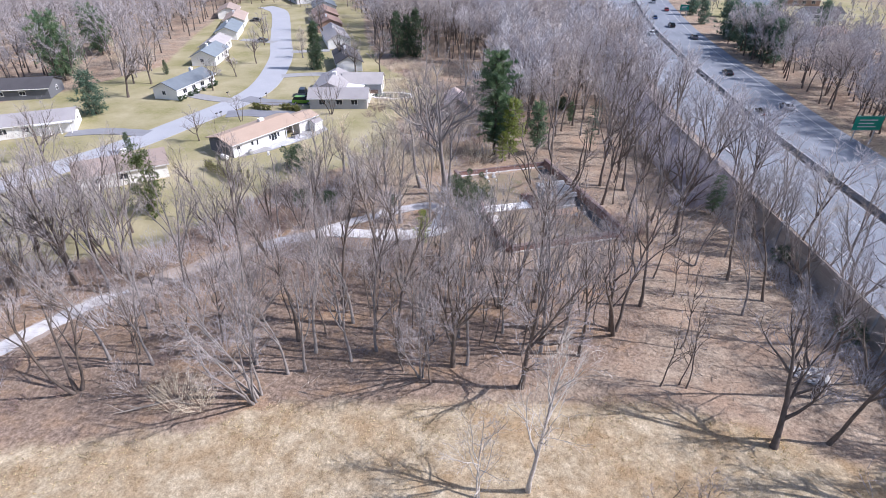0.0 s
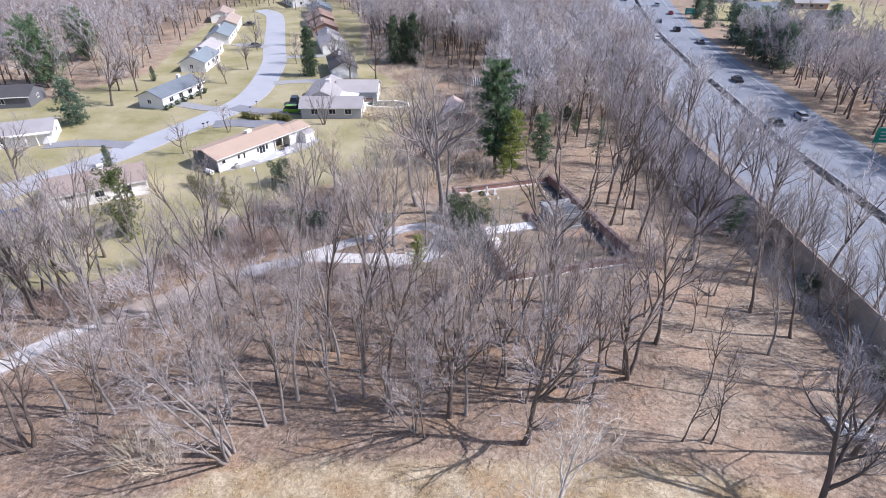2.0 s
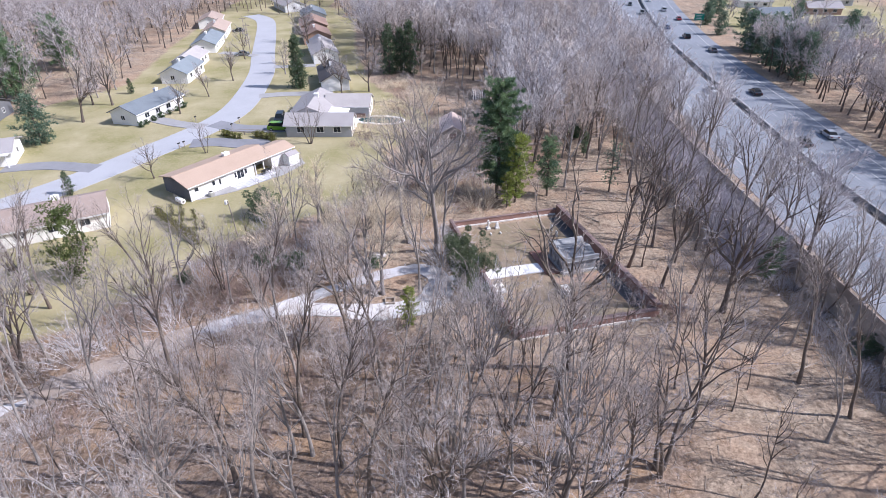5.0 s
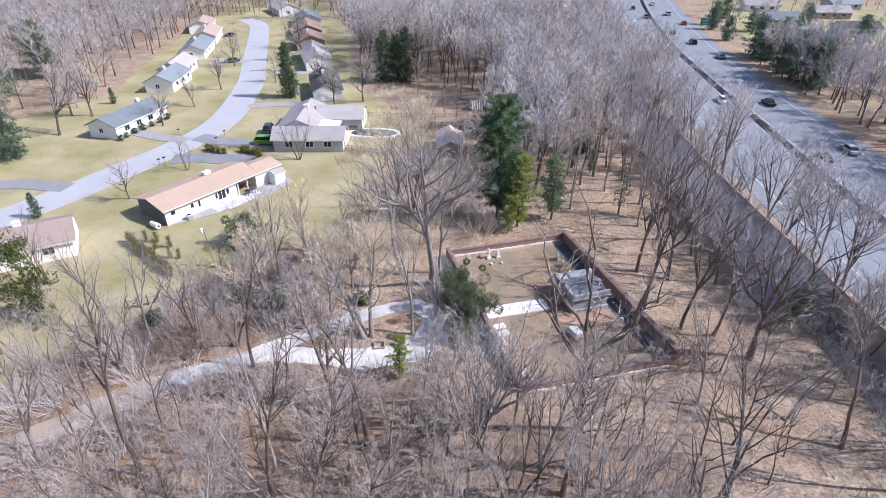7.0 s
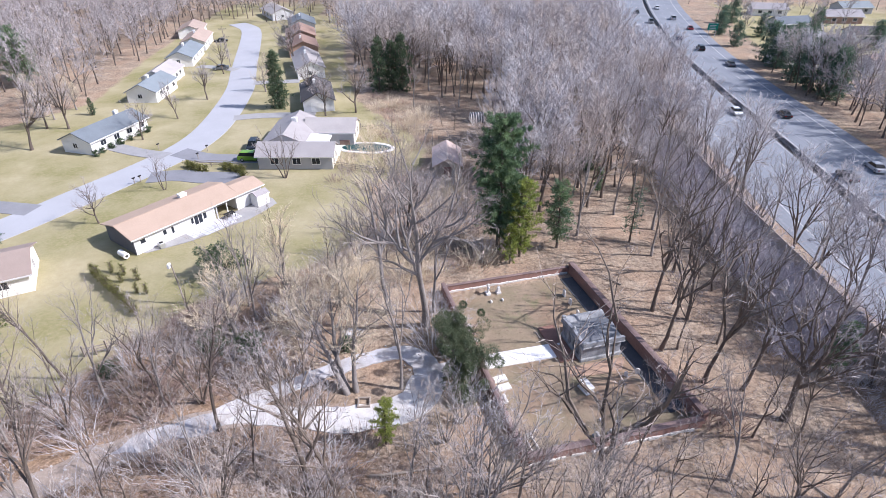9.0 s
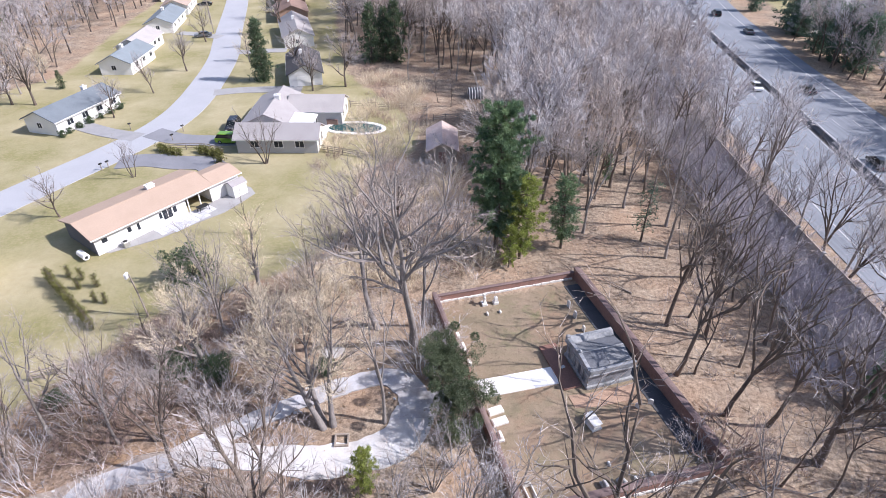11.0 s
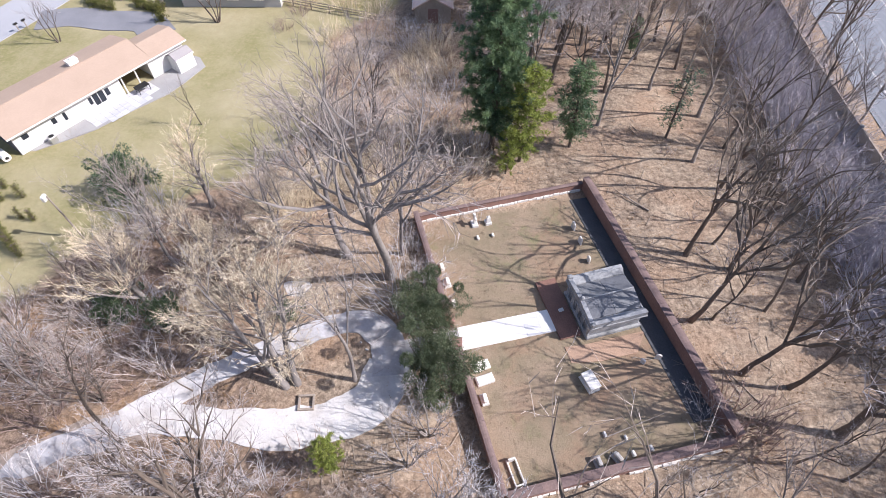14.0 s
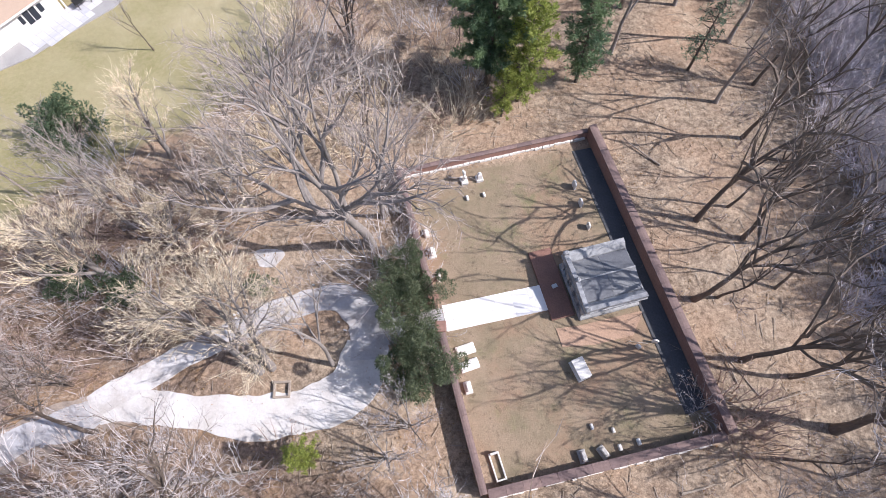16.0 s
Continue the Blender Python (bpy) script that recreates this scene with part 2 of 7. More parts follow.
ROOF_GREY = worn("grey_shingles", (0.39, 0.365, 0.36), (0.30, 0.278, 0.275), big=0.35, fine=9.0, bump=0.3, spread=0.15)
ROOF_BLUE = worn("blue_grey_shingles", (0.165, 0.19, 0.215), (0.11, 0.125, 0.145), big=0.35, fine=9.0, bump=0.3, spread=0.16)
ROOF_PALE = worn("pale_shingles", (0.245, 0.28, 0.30), (0.18, 0.205, 0.22), big=0.35, fine=9.0, bump=0.3, spread=0.13)
ROOF_SAND = worn("sand_shingles", (0.40, 0.315, 0.265), (0.31, 0.245, 0.205), big=0.35, fine=9.0, bump=0.3, spread=0.14)
ROOF_DARK = worn("dark_shingles", (0.085, 0.08, 0.085), (0.055, 0.052, 0.055), big=0.35, fine=9.0, bump=0.3, spread=0.18)
ROOF_BROWN = worn("brown_shingles", (0.30, 0.205, 0.165), (0.22, 0.15, 0.12), big=0.35, fine=9.0, bump=0.3, spread=0.16)
BARRIER = worn("noise_wall_panel", (0.40, 0.345, 0.295), (0.27, 0.23, 0.20), big=0.3, fine=4.0, bump=0.4, spread=0.18, stretch=(1, 0.3, 2.0))
WOOD_GREY = worn("weathered_wood", (0.36, 0.31, 0.265), (0.21, 0.175, 0.145), big=1.0, fine=9.0, bump=0.4, spread=0.22)
LOG = worn("fallen_wood", (0.42, 0.355, 0.29), (0.22, 0.18, 0.145), big=1.0, fine=8.0, bump=0.5, spread=0.25)
METAL = worn("galvanised_metal", (0.55, 0.56, 0.57), (0.40, 0.40, 0.41), rough=0.45, metal=0.7, bump=0.05, spread=0.08)
SIGN_GREEN = worn("green_sign", (0.010, 0.235, 0.160), (0.008, 0.18, 0.12), rough=0.5, bump=0, spread=0.05)
PAINT_WHITE = worn("road_paint", (0.52, 0.52, 0.52), (0.34, 0.34, 0.34), big=1.0, fine=5.0, bump=0, spread=0.1)
TYRE = worn("tyre_rubber", (0.025, 0.025, 0.026), rough=0.8, bump=0.1, spread=0.1)
# near-black bluish tone of the strip inside the east wall
STRIP_DARK = worn("dark_bluish_strip", (0.105, 0.108, 0.115), (0.065, 0.066, 0.07), big=0.8, fine=7.0, bump=0.7, dist=0.04, spread=0.25)
ROCK = worn("pale_rock", (0.52, 0.50, 0.475), (0.30, 0.285, 0.27), big=2.0, fine=7.0, bump=0.5, spread=0.2)


def plain_material(name, col, rough, metal=0.0, coat=0.0, transmission=0.0):
    m, nt, b = node_material(name, rough, metal)
    n = noise_node(nt, 3.0, 3.0, 0.5)
    nt.links.new(mix_node(nt, 1.0, (*col, 1), ramp_node(nt, n, 0.2, 0.8, (0.92, 0.92, 0.92, 1), (1.06, 1.06, 1.06, 1)), "MULTIPLY"), b.inputs["Base Color"])
    b.inputs["Coat Weight"].default_value = coat
    b.inputs["Transmission Weight"].default_value = transmission
    return m


GLASS = plain_material("window_glass", (0.03, 0.035, 0.045), 0.06)
CAR_GLASS = plain_material("car_glass", (0.015, 0.018, 0.02), 0.05)
POOL_WATER = plain_material("pool_water", (0.030, 0.085, 0.088), 0.05)
LAMP_GLASS = plain_material("lamp_glass", (0.75, 0.75, 0.74), 0.15)
TAIL_GLASS = plain_material("tail_lamp_glass", (0.35, 0.02, 0.015), 0.2)
CAR_PAINTS = {n: plain_material(n + "_car_paint", c, 0.35, 0.0, 0.7) for n, c in
              (("white", (0.78, 0.78, 0.78)), ("silver", (0.48, 0.49, 0.51)), ("black", (0.018, 0.019, 0.022)), ("grey", (0.12, 0.125, 0.135)),
               ("red", (0.28, 0.02, 0.02)), ("blue", (0.03, 0.06, 0.16)), ("green", (0.17, 0.34, 0.03)))}


# ---- mesh helpers ----
class Shape:
    """Gathers points and faces of one mesh."""

    def __init__(self):
        self.v, self.f, self.second = [], [], None

    def join(self, other, material):
        """Takes over another shape, with a material of its own."""
        self.second = (len(self.f), material)
        k = len(self.v)
        self.v.extend(other.v)
        self.f.extend([tuple(k + i for i in fc) for fc in other.f])
        return self

    def add(self, pts, faces):
        k = len(self.v)
        self.v.extend(pts)
        self.f.extend([tuple(k + i for i in fc) for fc in faces])
        return self

    def hexa(self, p):
        """Eight corners: four below, four above, both anticlockwise."""
        return self.add(p, [(3, 2, 1, 0), (4, 5, 6, 7), (0, 1, 5, 4), (1, 2, 6, 5), (2, 3, 7, 6), (3, 0, 4, 7)])

    def box(self, x0, y0, z0, x1, y1, z1, taper=0.0):
        t = taper
        return self.hexa([(x0, y0, z0), (x1, y0, z0), (x1, y1, z0), (x0, y1, z0),
                          (x0 + t, y0 + t, z1), (x1 - t, y0 + t, z1), (x1 - t, y1 - t, z1), (x0 + t, y1 - t, z1)])

    def block(self, x0, y0, z0, x1, y1, z1, c=0.02):
        """A box with chamfered edges on its top and uprights."""
        ring = lambda d, z: [(x0 + d + c, y0 + d, z), (x1 - d - c, y0 + d, z), (x1 - d, y0 + d + c, z), (x1 - d, y1 - d - c, z),
                             (x1 - d - c, y1 - d, z), (x0 + d + c, y1 - d, z), (x0 + d, y1 - d - c, z), (x0 + d, y0 + d + c, z)]
        return self.loft([ring(0, z0), ring(0, z1 - c), ring(c, z1)])

    def loft(self, rings, caps=True, closed=True):
        k, n = len(self.v), len(rings[0])
        for r in rings:
            self.v.extend(r)
        for i in range(len(rings) - 1):
            for j in range(n if closed else n - 1):
                a, b = k + i * n + j, k + i * n + (j + 1) % n
                self.f.append((a, b, b + n, a + n))
        if caps:
            self.f.append(tuple(k + j for j in reversed(range(n))))
            self.f.append(tuple(k + (len(rings) - 1) * n + j for j in range(n)))
        return self

    def disc_stack(self, x, y, levels, n=12):
        """A turned solid: levels of (z, radius)."""
        return self.loft([[(x + r * math.cos(2 * math.pi * j / n), y + r * math.sin(2 * math.pi * j / n), z) for j in range(n)] for z, r in levels])

    def tube(self, pts, radii, n=4, tip=True):
        """A limb along points. It ends in a point if tip is set."""
        k, up = len(self.v), Vector((0.31, 0.17, 0.93))
        last = len(pts) - 1
        for i, p in enumerate(pts):
            d = (pts[min(i + 1, last)] - pts[max(i - 1, 0)])
            d = d.normalized() if d.length > 1e-6 else Vector((0, 0, 1))
            a = d.cross(up if abs(d.dot(up)) < 0.95 else Vector((1, 0, 0))).normalized()
            b = d.cross(a)
            if tip and i == last:
                self.v.append(tuple(p))
            else:
                for j in range(n):
                    w = 2 * math.pi * j / n
                    self.v.append(tuple(p + (a * math.cos(w) + b * math.sin(w)) * radii[i]))
        for i in range(last):
            for j in range(n):
                q, r = k + i * n + j, k + i * n + (j + 1) % n
                if tip and i == last - 1:
                    self.f.append((q, r, k + last * n))
                else:
                    self.f.append((q, r, r + n, q + n))
        return self

    def spike(self, p, q, r):
        """A thin twig: a three-sided spike from p to q."""
        d = (q - p).normalized()
        a = d.cross(Vector((0.3, 0.2, 0.93)) if abs(d.z) < 0.9 else Vector((1, 0, 0))).normalized() * r
        b = d.cross(a)
        k = len(self.v)
        self.v.extend((tuple(p + a), tuple(p - a * 0.5 + b * 0.866), tuple(p - a * 0.5 - b * 0.866), tuple(q)))
        self.f.extend(((k, k + 1, k + 3), (k + 1, k + 2, k + 3), (k + 2, k, k + 3)))
        return self

    def blade(self, p, q, r, across):
        """The finest twig: one thin triangle from p to q."""
        a = (q - p).cross(across)
        a = a.normalized() * r if a.length > 1e-6 else Vector((r, 0, 0))
        k = len(self.v)
        self.v.extend((tuple(p + a), tuple(p - a), tuple(q)))
        self.f.append((k, k + 1, k + 2))
        return self

    def leaf(self, p, d, n, length, width):
        """A small folded leaf or spray of needles."""
        side = d.cross(n).normalized() * width
        k = len(self.v)
        m = p + d * length * 0.5 + n * width * 0.35
        self.v.extend((tuple(p), tuple(m + side), tuple(p + d * length), tuple(m - side)))
        self.f.extend(((k, k + 1, k + 2), (k, k + 2, k + 3)))
        return self

    def mesh(self, name, material, smooth=False):
        me = bpy.data.meshes.new(name)
        me.from_pydata([tuple(p) for p in self.v], [], self.f)
        me.materials.append(material)
        if self.second:
            start, other = self.second
            me.materials.append(other)
            me.polygons.foreach_set("material_index", [int(i >= start) for i in range(len(self.f))])
        if smooth:
            me.shade_smooth()
        return me


def empty(name, m=None, label="", category="", group="", kind=""):
    ob = new(name)
    ob.empty_display_size = 0.2
    if m is not None:
        ob.matrix_world = m
    return tagged(ob, label, category, group, kind)


def part(name, shape, material, parent=None, label="", smooth=False):
    ob = new(name, shape if isinstance(shape, bpy.types.Mesh) else shape.mesh(name, material, smooth))
    if parent:
        ob.parent = parent
    return tagged(ob, label)


def thing(name, shape, material, label, category, m=None, group="", kind="", smooth=False):
    ob = part(name, shape, material, None, "", smooth)
    if m is not None:
        ob.matrix_world = m
    return tagged(ob, label, category, group, kind)


def spline(points, step=2.0):
    """A smooth line through points (Catmull-Rom)."""
    P = [Vector(p) for p in points]
    P = [P[0] * 2 - P[1]] + P + [P[-1] * 2 - P[-2]]
    out = []
    for i in range(1, len(P) - 2):
        n = max(1, int((P[i + 1] - P[i]).length / step))
        for k in range(n):
            t = k / n
            out.append(0.5 * ((2 * P[i]) + (P[i + 1] - P[i - 1]) * t + (2 * P[i - 1] - 5 * P[i] + 4 * P[i + 1] - P[i + 2]) * t * t
                              + (3 * P[i] - P[i - 1] - 3 * P[i + 1] + P[i + 2]) * t ** 3))
    out.append(P[-2])
    return out


def ribbon(line, offsets, z0, z1, ragged=0.0, seed=0.0):
    """A slab along a line: offsets to its right and left edge (may be functions of the distance along it)."""
    s, rings, run = Shape(), [], 0.0
    for i, p in enumerate(line):
        d = line[min(i + 1, len(line) - 1)] - line[max(i - 1, 0)]
        d = Vector((d.x, d.y)).normalized()
        nrm = Vector((d.y, -d.x))
        if i:
            run += (line[i] - line[i - 1]).length
        a, b = [o(run) if callable(o) else o for o in offsets]
        if ragged:
            a += ragged * (2.2 * noise.noise((run * 0.33, 1.7, seed)) + 0.8 * noise.noise((run * 1.1, 5.7, seed)))
            b += ragged * (2.2 * noise.noise((run * 0.33, 9.2, seed)) + 0.8 * noise.noise((run * 1.1, 13.7, seed)))
        pa, pb = Vector((p.x, p.y)) + nrm * a, Vector((p.x, p.y)) + nrm * b
        rings.append([(pa.x, pa.y, z0), (pb.x, pb.y, z0), (pb.x, pb.y, z1), (pa.x, pa.y, z1)])
    return s.loft(rings)


def inside(poly, x, y):
    hit, n = False, len(poly)
    for i in range(n):
        (x0, y0), (x1, y1) = poly[i], poly[i - 1]
        if (y0 > y) != (y1 > y) and x < (x1 - x0) * (y - y0) / (y1 - y0) + x0:
            hit = not hit
    return hit


def slab(poly, z0, z1):
    """A flat slab over a polygon given anticlockwise."""
    return Shape().loft([[(x, y, z0) for x, y in poly], [(x, y, z1) for x, y in poly]])


# ---- plan ----
MEDIAN = [(67.0, -60, 0), (67.0, 20, 0), (67.4, 100, 0), (68.6, 124, 0), (70.9, 150, 0), (73.6, 184, 0), (80.8, 239, 0), (101, 335, 0), (135, 450, 0)]
NOISE_WALL = [(46.9, -30, 0), (46.7, 20, 0), (46.4, 60, 0), (45.6, 100, 0), (45.7, 119, 0), (47.4, 150, 0), (52.2, 199, 0), (60, 240, 0), (79, 335, 0), (112, 450, 0)]
STREET = [(-78, 86, 0), (-69, 98, 0), (-62.7, 108, 0), (-57.2, 119.4, 0), (-53.4, 127.3, 0), (-49.9, 136.4, 0), (-48.3, 147.1, 0), (-49.3, 162.5, 0), (-52.2, 181.8, 0),
          (-57.5, 202, 0), (-68.0, 244, 0), (-73.5, 262, 0), (-78.5, 270, 0), (-83, 275, 0)]
LAWN = [(-130, 88), (-80, 66), (-52, 63), (-41, 67), (-35, 77), (-28, 89), (-15, 97), (-10, 104), (-10, 113), (-11, 122), (-3, 128), (-2, 140), (-6, 147), (-14, 160), (-20, 170), (-30, 215), (-36, 260), (-62, 330),
        (-104, 330), (-92, 215), (-84, 168), (-100, 140), (-130, 118)]
FIELD = [(-80, -40), (-80, 20), (-60, 27), (-36, 33.5), (-24, 34), (-17, 38), (0, 38), (9, 38.5), (18, 39), (27, 36), (36, 31), (43, 29), (43.5, -40)]
NEAR_WOOD = [(-130, 10), (-80, 20), (-60, 27), (-36, 33.5), (-24, 34), (-17, 37), (0, 39), (9, 40), (20, 44), (24, 52), (20, 60), (6, 64), (0, 68), (-6, 66), (-14, 84), (-20, 90), (-28, 86), (-36, 74), (-52, 62), (-80, 64), (-130, 84)]
LAWN_EAST = [(104, 204), (122, 190), (160, 200), (215, 285), (235, 345), (140, 345), (112, 262)]
VERGE = [(82, -40), (82, 100), (84, 124), (88, 180), (96, 239), (116, 335), (150, 340), (122, 290), (98, 235), (92, 190), (89, 130), (87, 60), (87, -40)]
YARD = [(2.0, 89.6), (18.2, 94.2), (25.4, 69.9), (9.0, 66.0)]


def line_x(line, y):
    """x of a line of points at y."""
    for (x0, y0, _), (x1, y1, _) in zip(line, line[1:]):
        if y0 <= y <= y1:
            return x0 + (x1 - x0) * (y - y0) / (y1 - y0)
    return line[0][0] if y < line[0][1] else line[-1][0]


def edge_soft(poly, x, y, r):
    """Share of points round (x, y) that lie in the polygon."""
    return sum(inside(poly, x + r * math.cos(a), y + r * math.sin(a)) for a in (0.3, 1.55, 2.8, 4.06, 5.3)) / 5


def build_ground():
    xs = sorted({*np.arange(-130, 132, 1.75).tolist(), *(-v for v in (150, 180, 230, 300, 420, 650, 1100, 2400)), *(150, 180, 230, 300, 420, 650, 1100, 2400)})
    ys = sorted({*np.arange(0, 262, 1.75).tolist(), -2400, -900, -300, -120, -60, -30, -15, 280, 310, 350, 400, 480, 650, 1000, 2400})
    nx, ny = len(xs), len(ys)
    pts, zl, zf, zy, zw = [], [], [], [], []
    for y in ys:
        for x in xs:
            near = -130 <= x <= 131 and 0 <= y <= 261
            l = max(edge_soft(LAWN, x, y, 1.2), 0.8 * edge_soft(LAWN_EAST, x, y, 2.0)) if near else float(inside(LAWN, x, y)) + 0.8 * inside(LAWN_EAST, x, y)
            f = max(edge_soft(FIELD, x, y, 1.6), 0.45 * edge_soft(VERGE, x, y, 1.2)) if near else float(inside(FIELD, x, y))
            k = edge_soft(YARD, x, y, 0.4) if 0 < x < 27 and 64 < y < 96 else 0.0
            pts.append((x, y, -0.06 + 0.035 * noise.noise((x * 0.21, y * 0.21, 3.0)) + 0.02 * noise.noise((x * 0.6, y * 0.6, 8.0))))
            zl.append(l), zf.append(f), zy.append(k)
            zw.append(edge_soft(NEAR_WOOD, x, y, 1.8) if near else float(inside(NEAR_WOOD, x, y)))
    faces = [(j * nx + i, j * nx + i + 1, (j + 1) * nx + i + 1, (j + 1) * nx + i) for j in range(ny - 1) for i in range(nx - 1)]
    me = bpy.data.meshes.new("ground")
    me.from_pydata(pts, [], faces)
    me.materials.append(GROUND)
    for nm, vals in (("lawn", zl), ("field", zf), ("yard", zy), ("wood", zw)):
        at = me.attributes.new(nm, "FLOAT", "POINT")
        at.data.foreach_set("value", vals)
    me.shade_smooth()
    tagged(new("ground", me), "late-winter ground of leaf litter, tan grass and lawn", "ground", kind="structure")


build_ground()

# ---- roads ----
RNG = random.Random(7)
median_line, street_line, wall_line = spline(MEDIAN, 4.0), spline(STREET, 2.0), spline(NOISE_WALL, 6.0)
tagged(part("road", ribbon(street_line, (3.6, -3.6), -0.1, 0.02), ASPHALT), "pale worn asphalt residential street", "road", kind="structure")
tagged(part("highway_road", ribbon(median_line, (15.6, -15.6), -0.1, 0.02), HIGHWAY), "grey asphalt highway with three lanes each way", "road", kind="structure")
hw = empty("lane_markings", None, "white painted highway lane lines", "road marking", kind="structure")
for off in (12.4, 1.4, -1.4, -12.4):
    part("edge_line", ribbon(median_line, (off + 0.09, off - 0.09), 0.0, 0.026), PAINT_WHITE, hw)
for off in (5.1, 8.75, -5.1, -8.75):
    dash = Shape()
    for i in range(2, len(median_line) - 1, 3):
        a, b = median_line[i], median_line[i + 1]
        d = (b - a).normalized()
        n2 = Vector((d.y, -d.x, 0))
        c = [a + n2 * (off + 0.08), a + n2 * (off - 0.08), a + d * 3 + n2 * (off - 0.08), a + d * 3 + n2 * (off + 0.08)]
        dash.hexa([(p.x, p.y, 0.0) for p in c[::-1]] + [(p.x, p.y, 0.026) for p in c[::-1]])
    part("lane_dashes", dash, PAINT_WHITE, hw)

# reaches further west, where it paints in the barrier's shadow
tagged(part("median_strip", ribbon(median_line, (0.75, -1.1), -0.05, 0.032), GRIT_SHADE), "dark gritty strip under the median barrier, with the barrier's shadow painted in", "road", kind="structure")
barrier = empty("median_barrier", None, "dark concrete median barrier dividing the highway", "barrier")
prof = [(-0.3, 0.0), (-0.28, 0.08), (-0.13, 0.3), (-0.09, 0.81), (0.09, 0.81), (0.13, 0.3), (0.28, 0.08), (0.3, 0.0)]
for i in range(0, len(median_line) - 1, 2):
    a, b = median_line[i], median_line[min(i + 2, len(median_line) - 1)]
    d = (b - a).normalized()
    n2 = Vector((d.y, -d.x, 0))
    part("segment", Shape().loft([[tuple(p + n2 * x + Vector((0, 0, z))) for x, z in prof] for p in (a + d * 0.02, b - d * 0.02)]), GRANITE_DARK, barrier)

noise_wall = empty("noise_wall", None, "tall brown panelled noise wall beside the highway", "wall", kind="structure")
for i in range(len(wall_line) - 1):
    a, b = wall_line[i], wall_line[i + 1]
    d = (b - a).normalized()
    n2 = Vector((d.y, -d.x, 0))
    q = lambda p, s, t, z: tuple(p + n2 * s + d * t + Vector((0, 0, z)))
    for k in range(3):
        z0, z1 = k * 1.3 - (0.15 if k == 0 else 0), (k + 1) * 1.3 - 0.015
        L = (b - a).length
        part("panel", Shape().hexa([q(a, -0.08, 0.12, z0), q(a, 0.08, 0.12, z0), q(a, 0.08, L - 0.12, z0), q(a, -0.08, L - 0.12, z0),
                                    q(a, -0.08, 0.12, z1), q(a, 0.08, 0.12, z1), q(a, 0.08, L - 0.12, z1), q(a, -0.08, L - 0.12, z1)]), BARRIER, noise_wall)
    part("post", Shape().hexa([q(a, -0.16, -0.16, -0.2), q(a, 0.16, -0.16, -0.2), q(a, 0.16, 0.16, -0.2), q(a, -0.16, 0.16, -0.2),
                               q(a, -0.16, -0.16, 4.05), q(a, 0.16, -0.16, 4.05), q(a, 0.16, 0.16, 4.05), q(a, -0.16, 0.16, 4.05)]), CONCRETE, noise_wall)


def drive(name, pts, width, z, material, label, ragged=0.25, step=0.5):
    line = spline([(x, y, 0) for x, y in pts], step)
    return tagged(part(name, ribbon(line, (width / 2, -width / 2), -0.12, z, ragged, z * 900), material), label, "driveway", kind="structure")


def drive_loop():
    """The white drive, and its loop round an island before the cemetery gate."""
    pts = [(-75, 24, 0), (-58, 36, 0), (-49, 45.8, 0), (-44.6, 52, 0), (-40, 56.4, 0), (-33.5, 62, 0), (-28, 66, 0), (-24, 68.3, 0), (-20.5, 69.7, 0), (-16.8, 71.0, 0)]
    tagged(part("dirt_drive", ribbon(spline(pts, 0.6), (1.5, -1.5), -0.12, 0.0, 0.3, 2.0), DIRT), "brown dirt and gravel drive", "driveway", kind="structure")
    ends = lambda L, w: (lambda r: w * max(0.12, min(1.0, r / 3.0, (L - r) / 3.0)))
    for nm, a, b, w, sd in (("gravel_drive", 0, 5, 1.25, 3.0), ("gravel_lane", 6, 10, 1.0, 8.0)):
        line = spline(pts[a:b], 0.4)
        L = sum((q - p).length for p, q in zip(line, line[1:]))
        f = ends(L, w)
        tagged(part(nm, ribbon(line, (f, lambda r: -f(r)), -0.12, 0.040, 0.3, sd), SNOW_DULL), "white gravel drive with melting snow", "driveway", kind="structure")
    south = [(-18.6, 70.5), (-14.5, 70.7), (-9.5, 70.3), (-6, 70.5), (-2.6, 71.4), (-0.5, 73.2), (0.2, 75.6)]
    wide = lambda r: 1.15 + 0.40 * math.exp(-((r - 11.0) / 4.5) ** 2) + 0.60 * math.exp(-((r - 19.5) / 6.0) ** 2)
    tagged(part("gravel_loop", ribbon(spline([(x, y, 0) for x, y in south], 0.35), (wide, lambda r: -wide(r)), -0.12, 0.048, 0.2, 11.0), SNOW), "white gravel loop round the island", "driveway", kind="structure")
    north = [(0.3, 74.6), (0.1, 76.4), (-0.5, 78.0), (-2.4, 79.3), (-5.2, 78.9), (-9, 77.2), (-12.2, 75.5)]
    slim = lambda r: 0.95 + 0.65 * math.exp(-(r / 4.0) ** 2)
    tagged(part("gravel_bend", ribbon(spline([(x, y, 0) for x, y in north], 0.35), (slim, lambda r: -slim(r)), -0.12, 0.060, 0.2, 14.0), SNOW_DULL), "duller white bend of the gravel loop", "driveway", kind="structure")
    line = spline([(-11.4, 75.9, 0), (-13, 75.0, 0), (-16, 72.9, 0), (-19.5, 70.6, 0)], 0.35)
    tagged(part("gravel_arm", ribbon(line, (0.95, -0.95), -0.12, 0.054, 0.15, 21.0), SNOW_DULL), "white gravel arm of the loop", "driveway", kind="structure")
    line = spline([(0.2, 76.4, 0), (3, 77.1, 0), (5.7, 77.8, 0)], 0.4)
    tagged(part("gate_path", ribbon(line, (0.95, -0.95), -0.12, 0.056, 0.1, 5.0), SNOW_DULL), "white gravel path through the gate", "path", kind="structure")


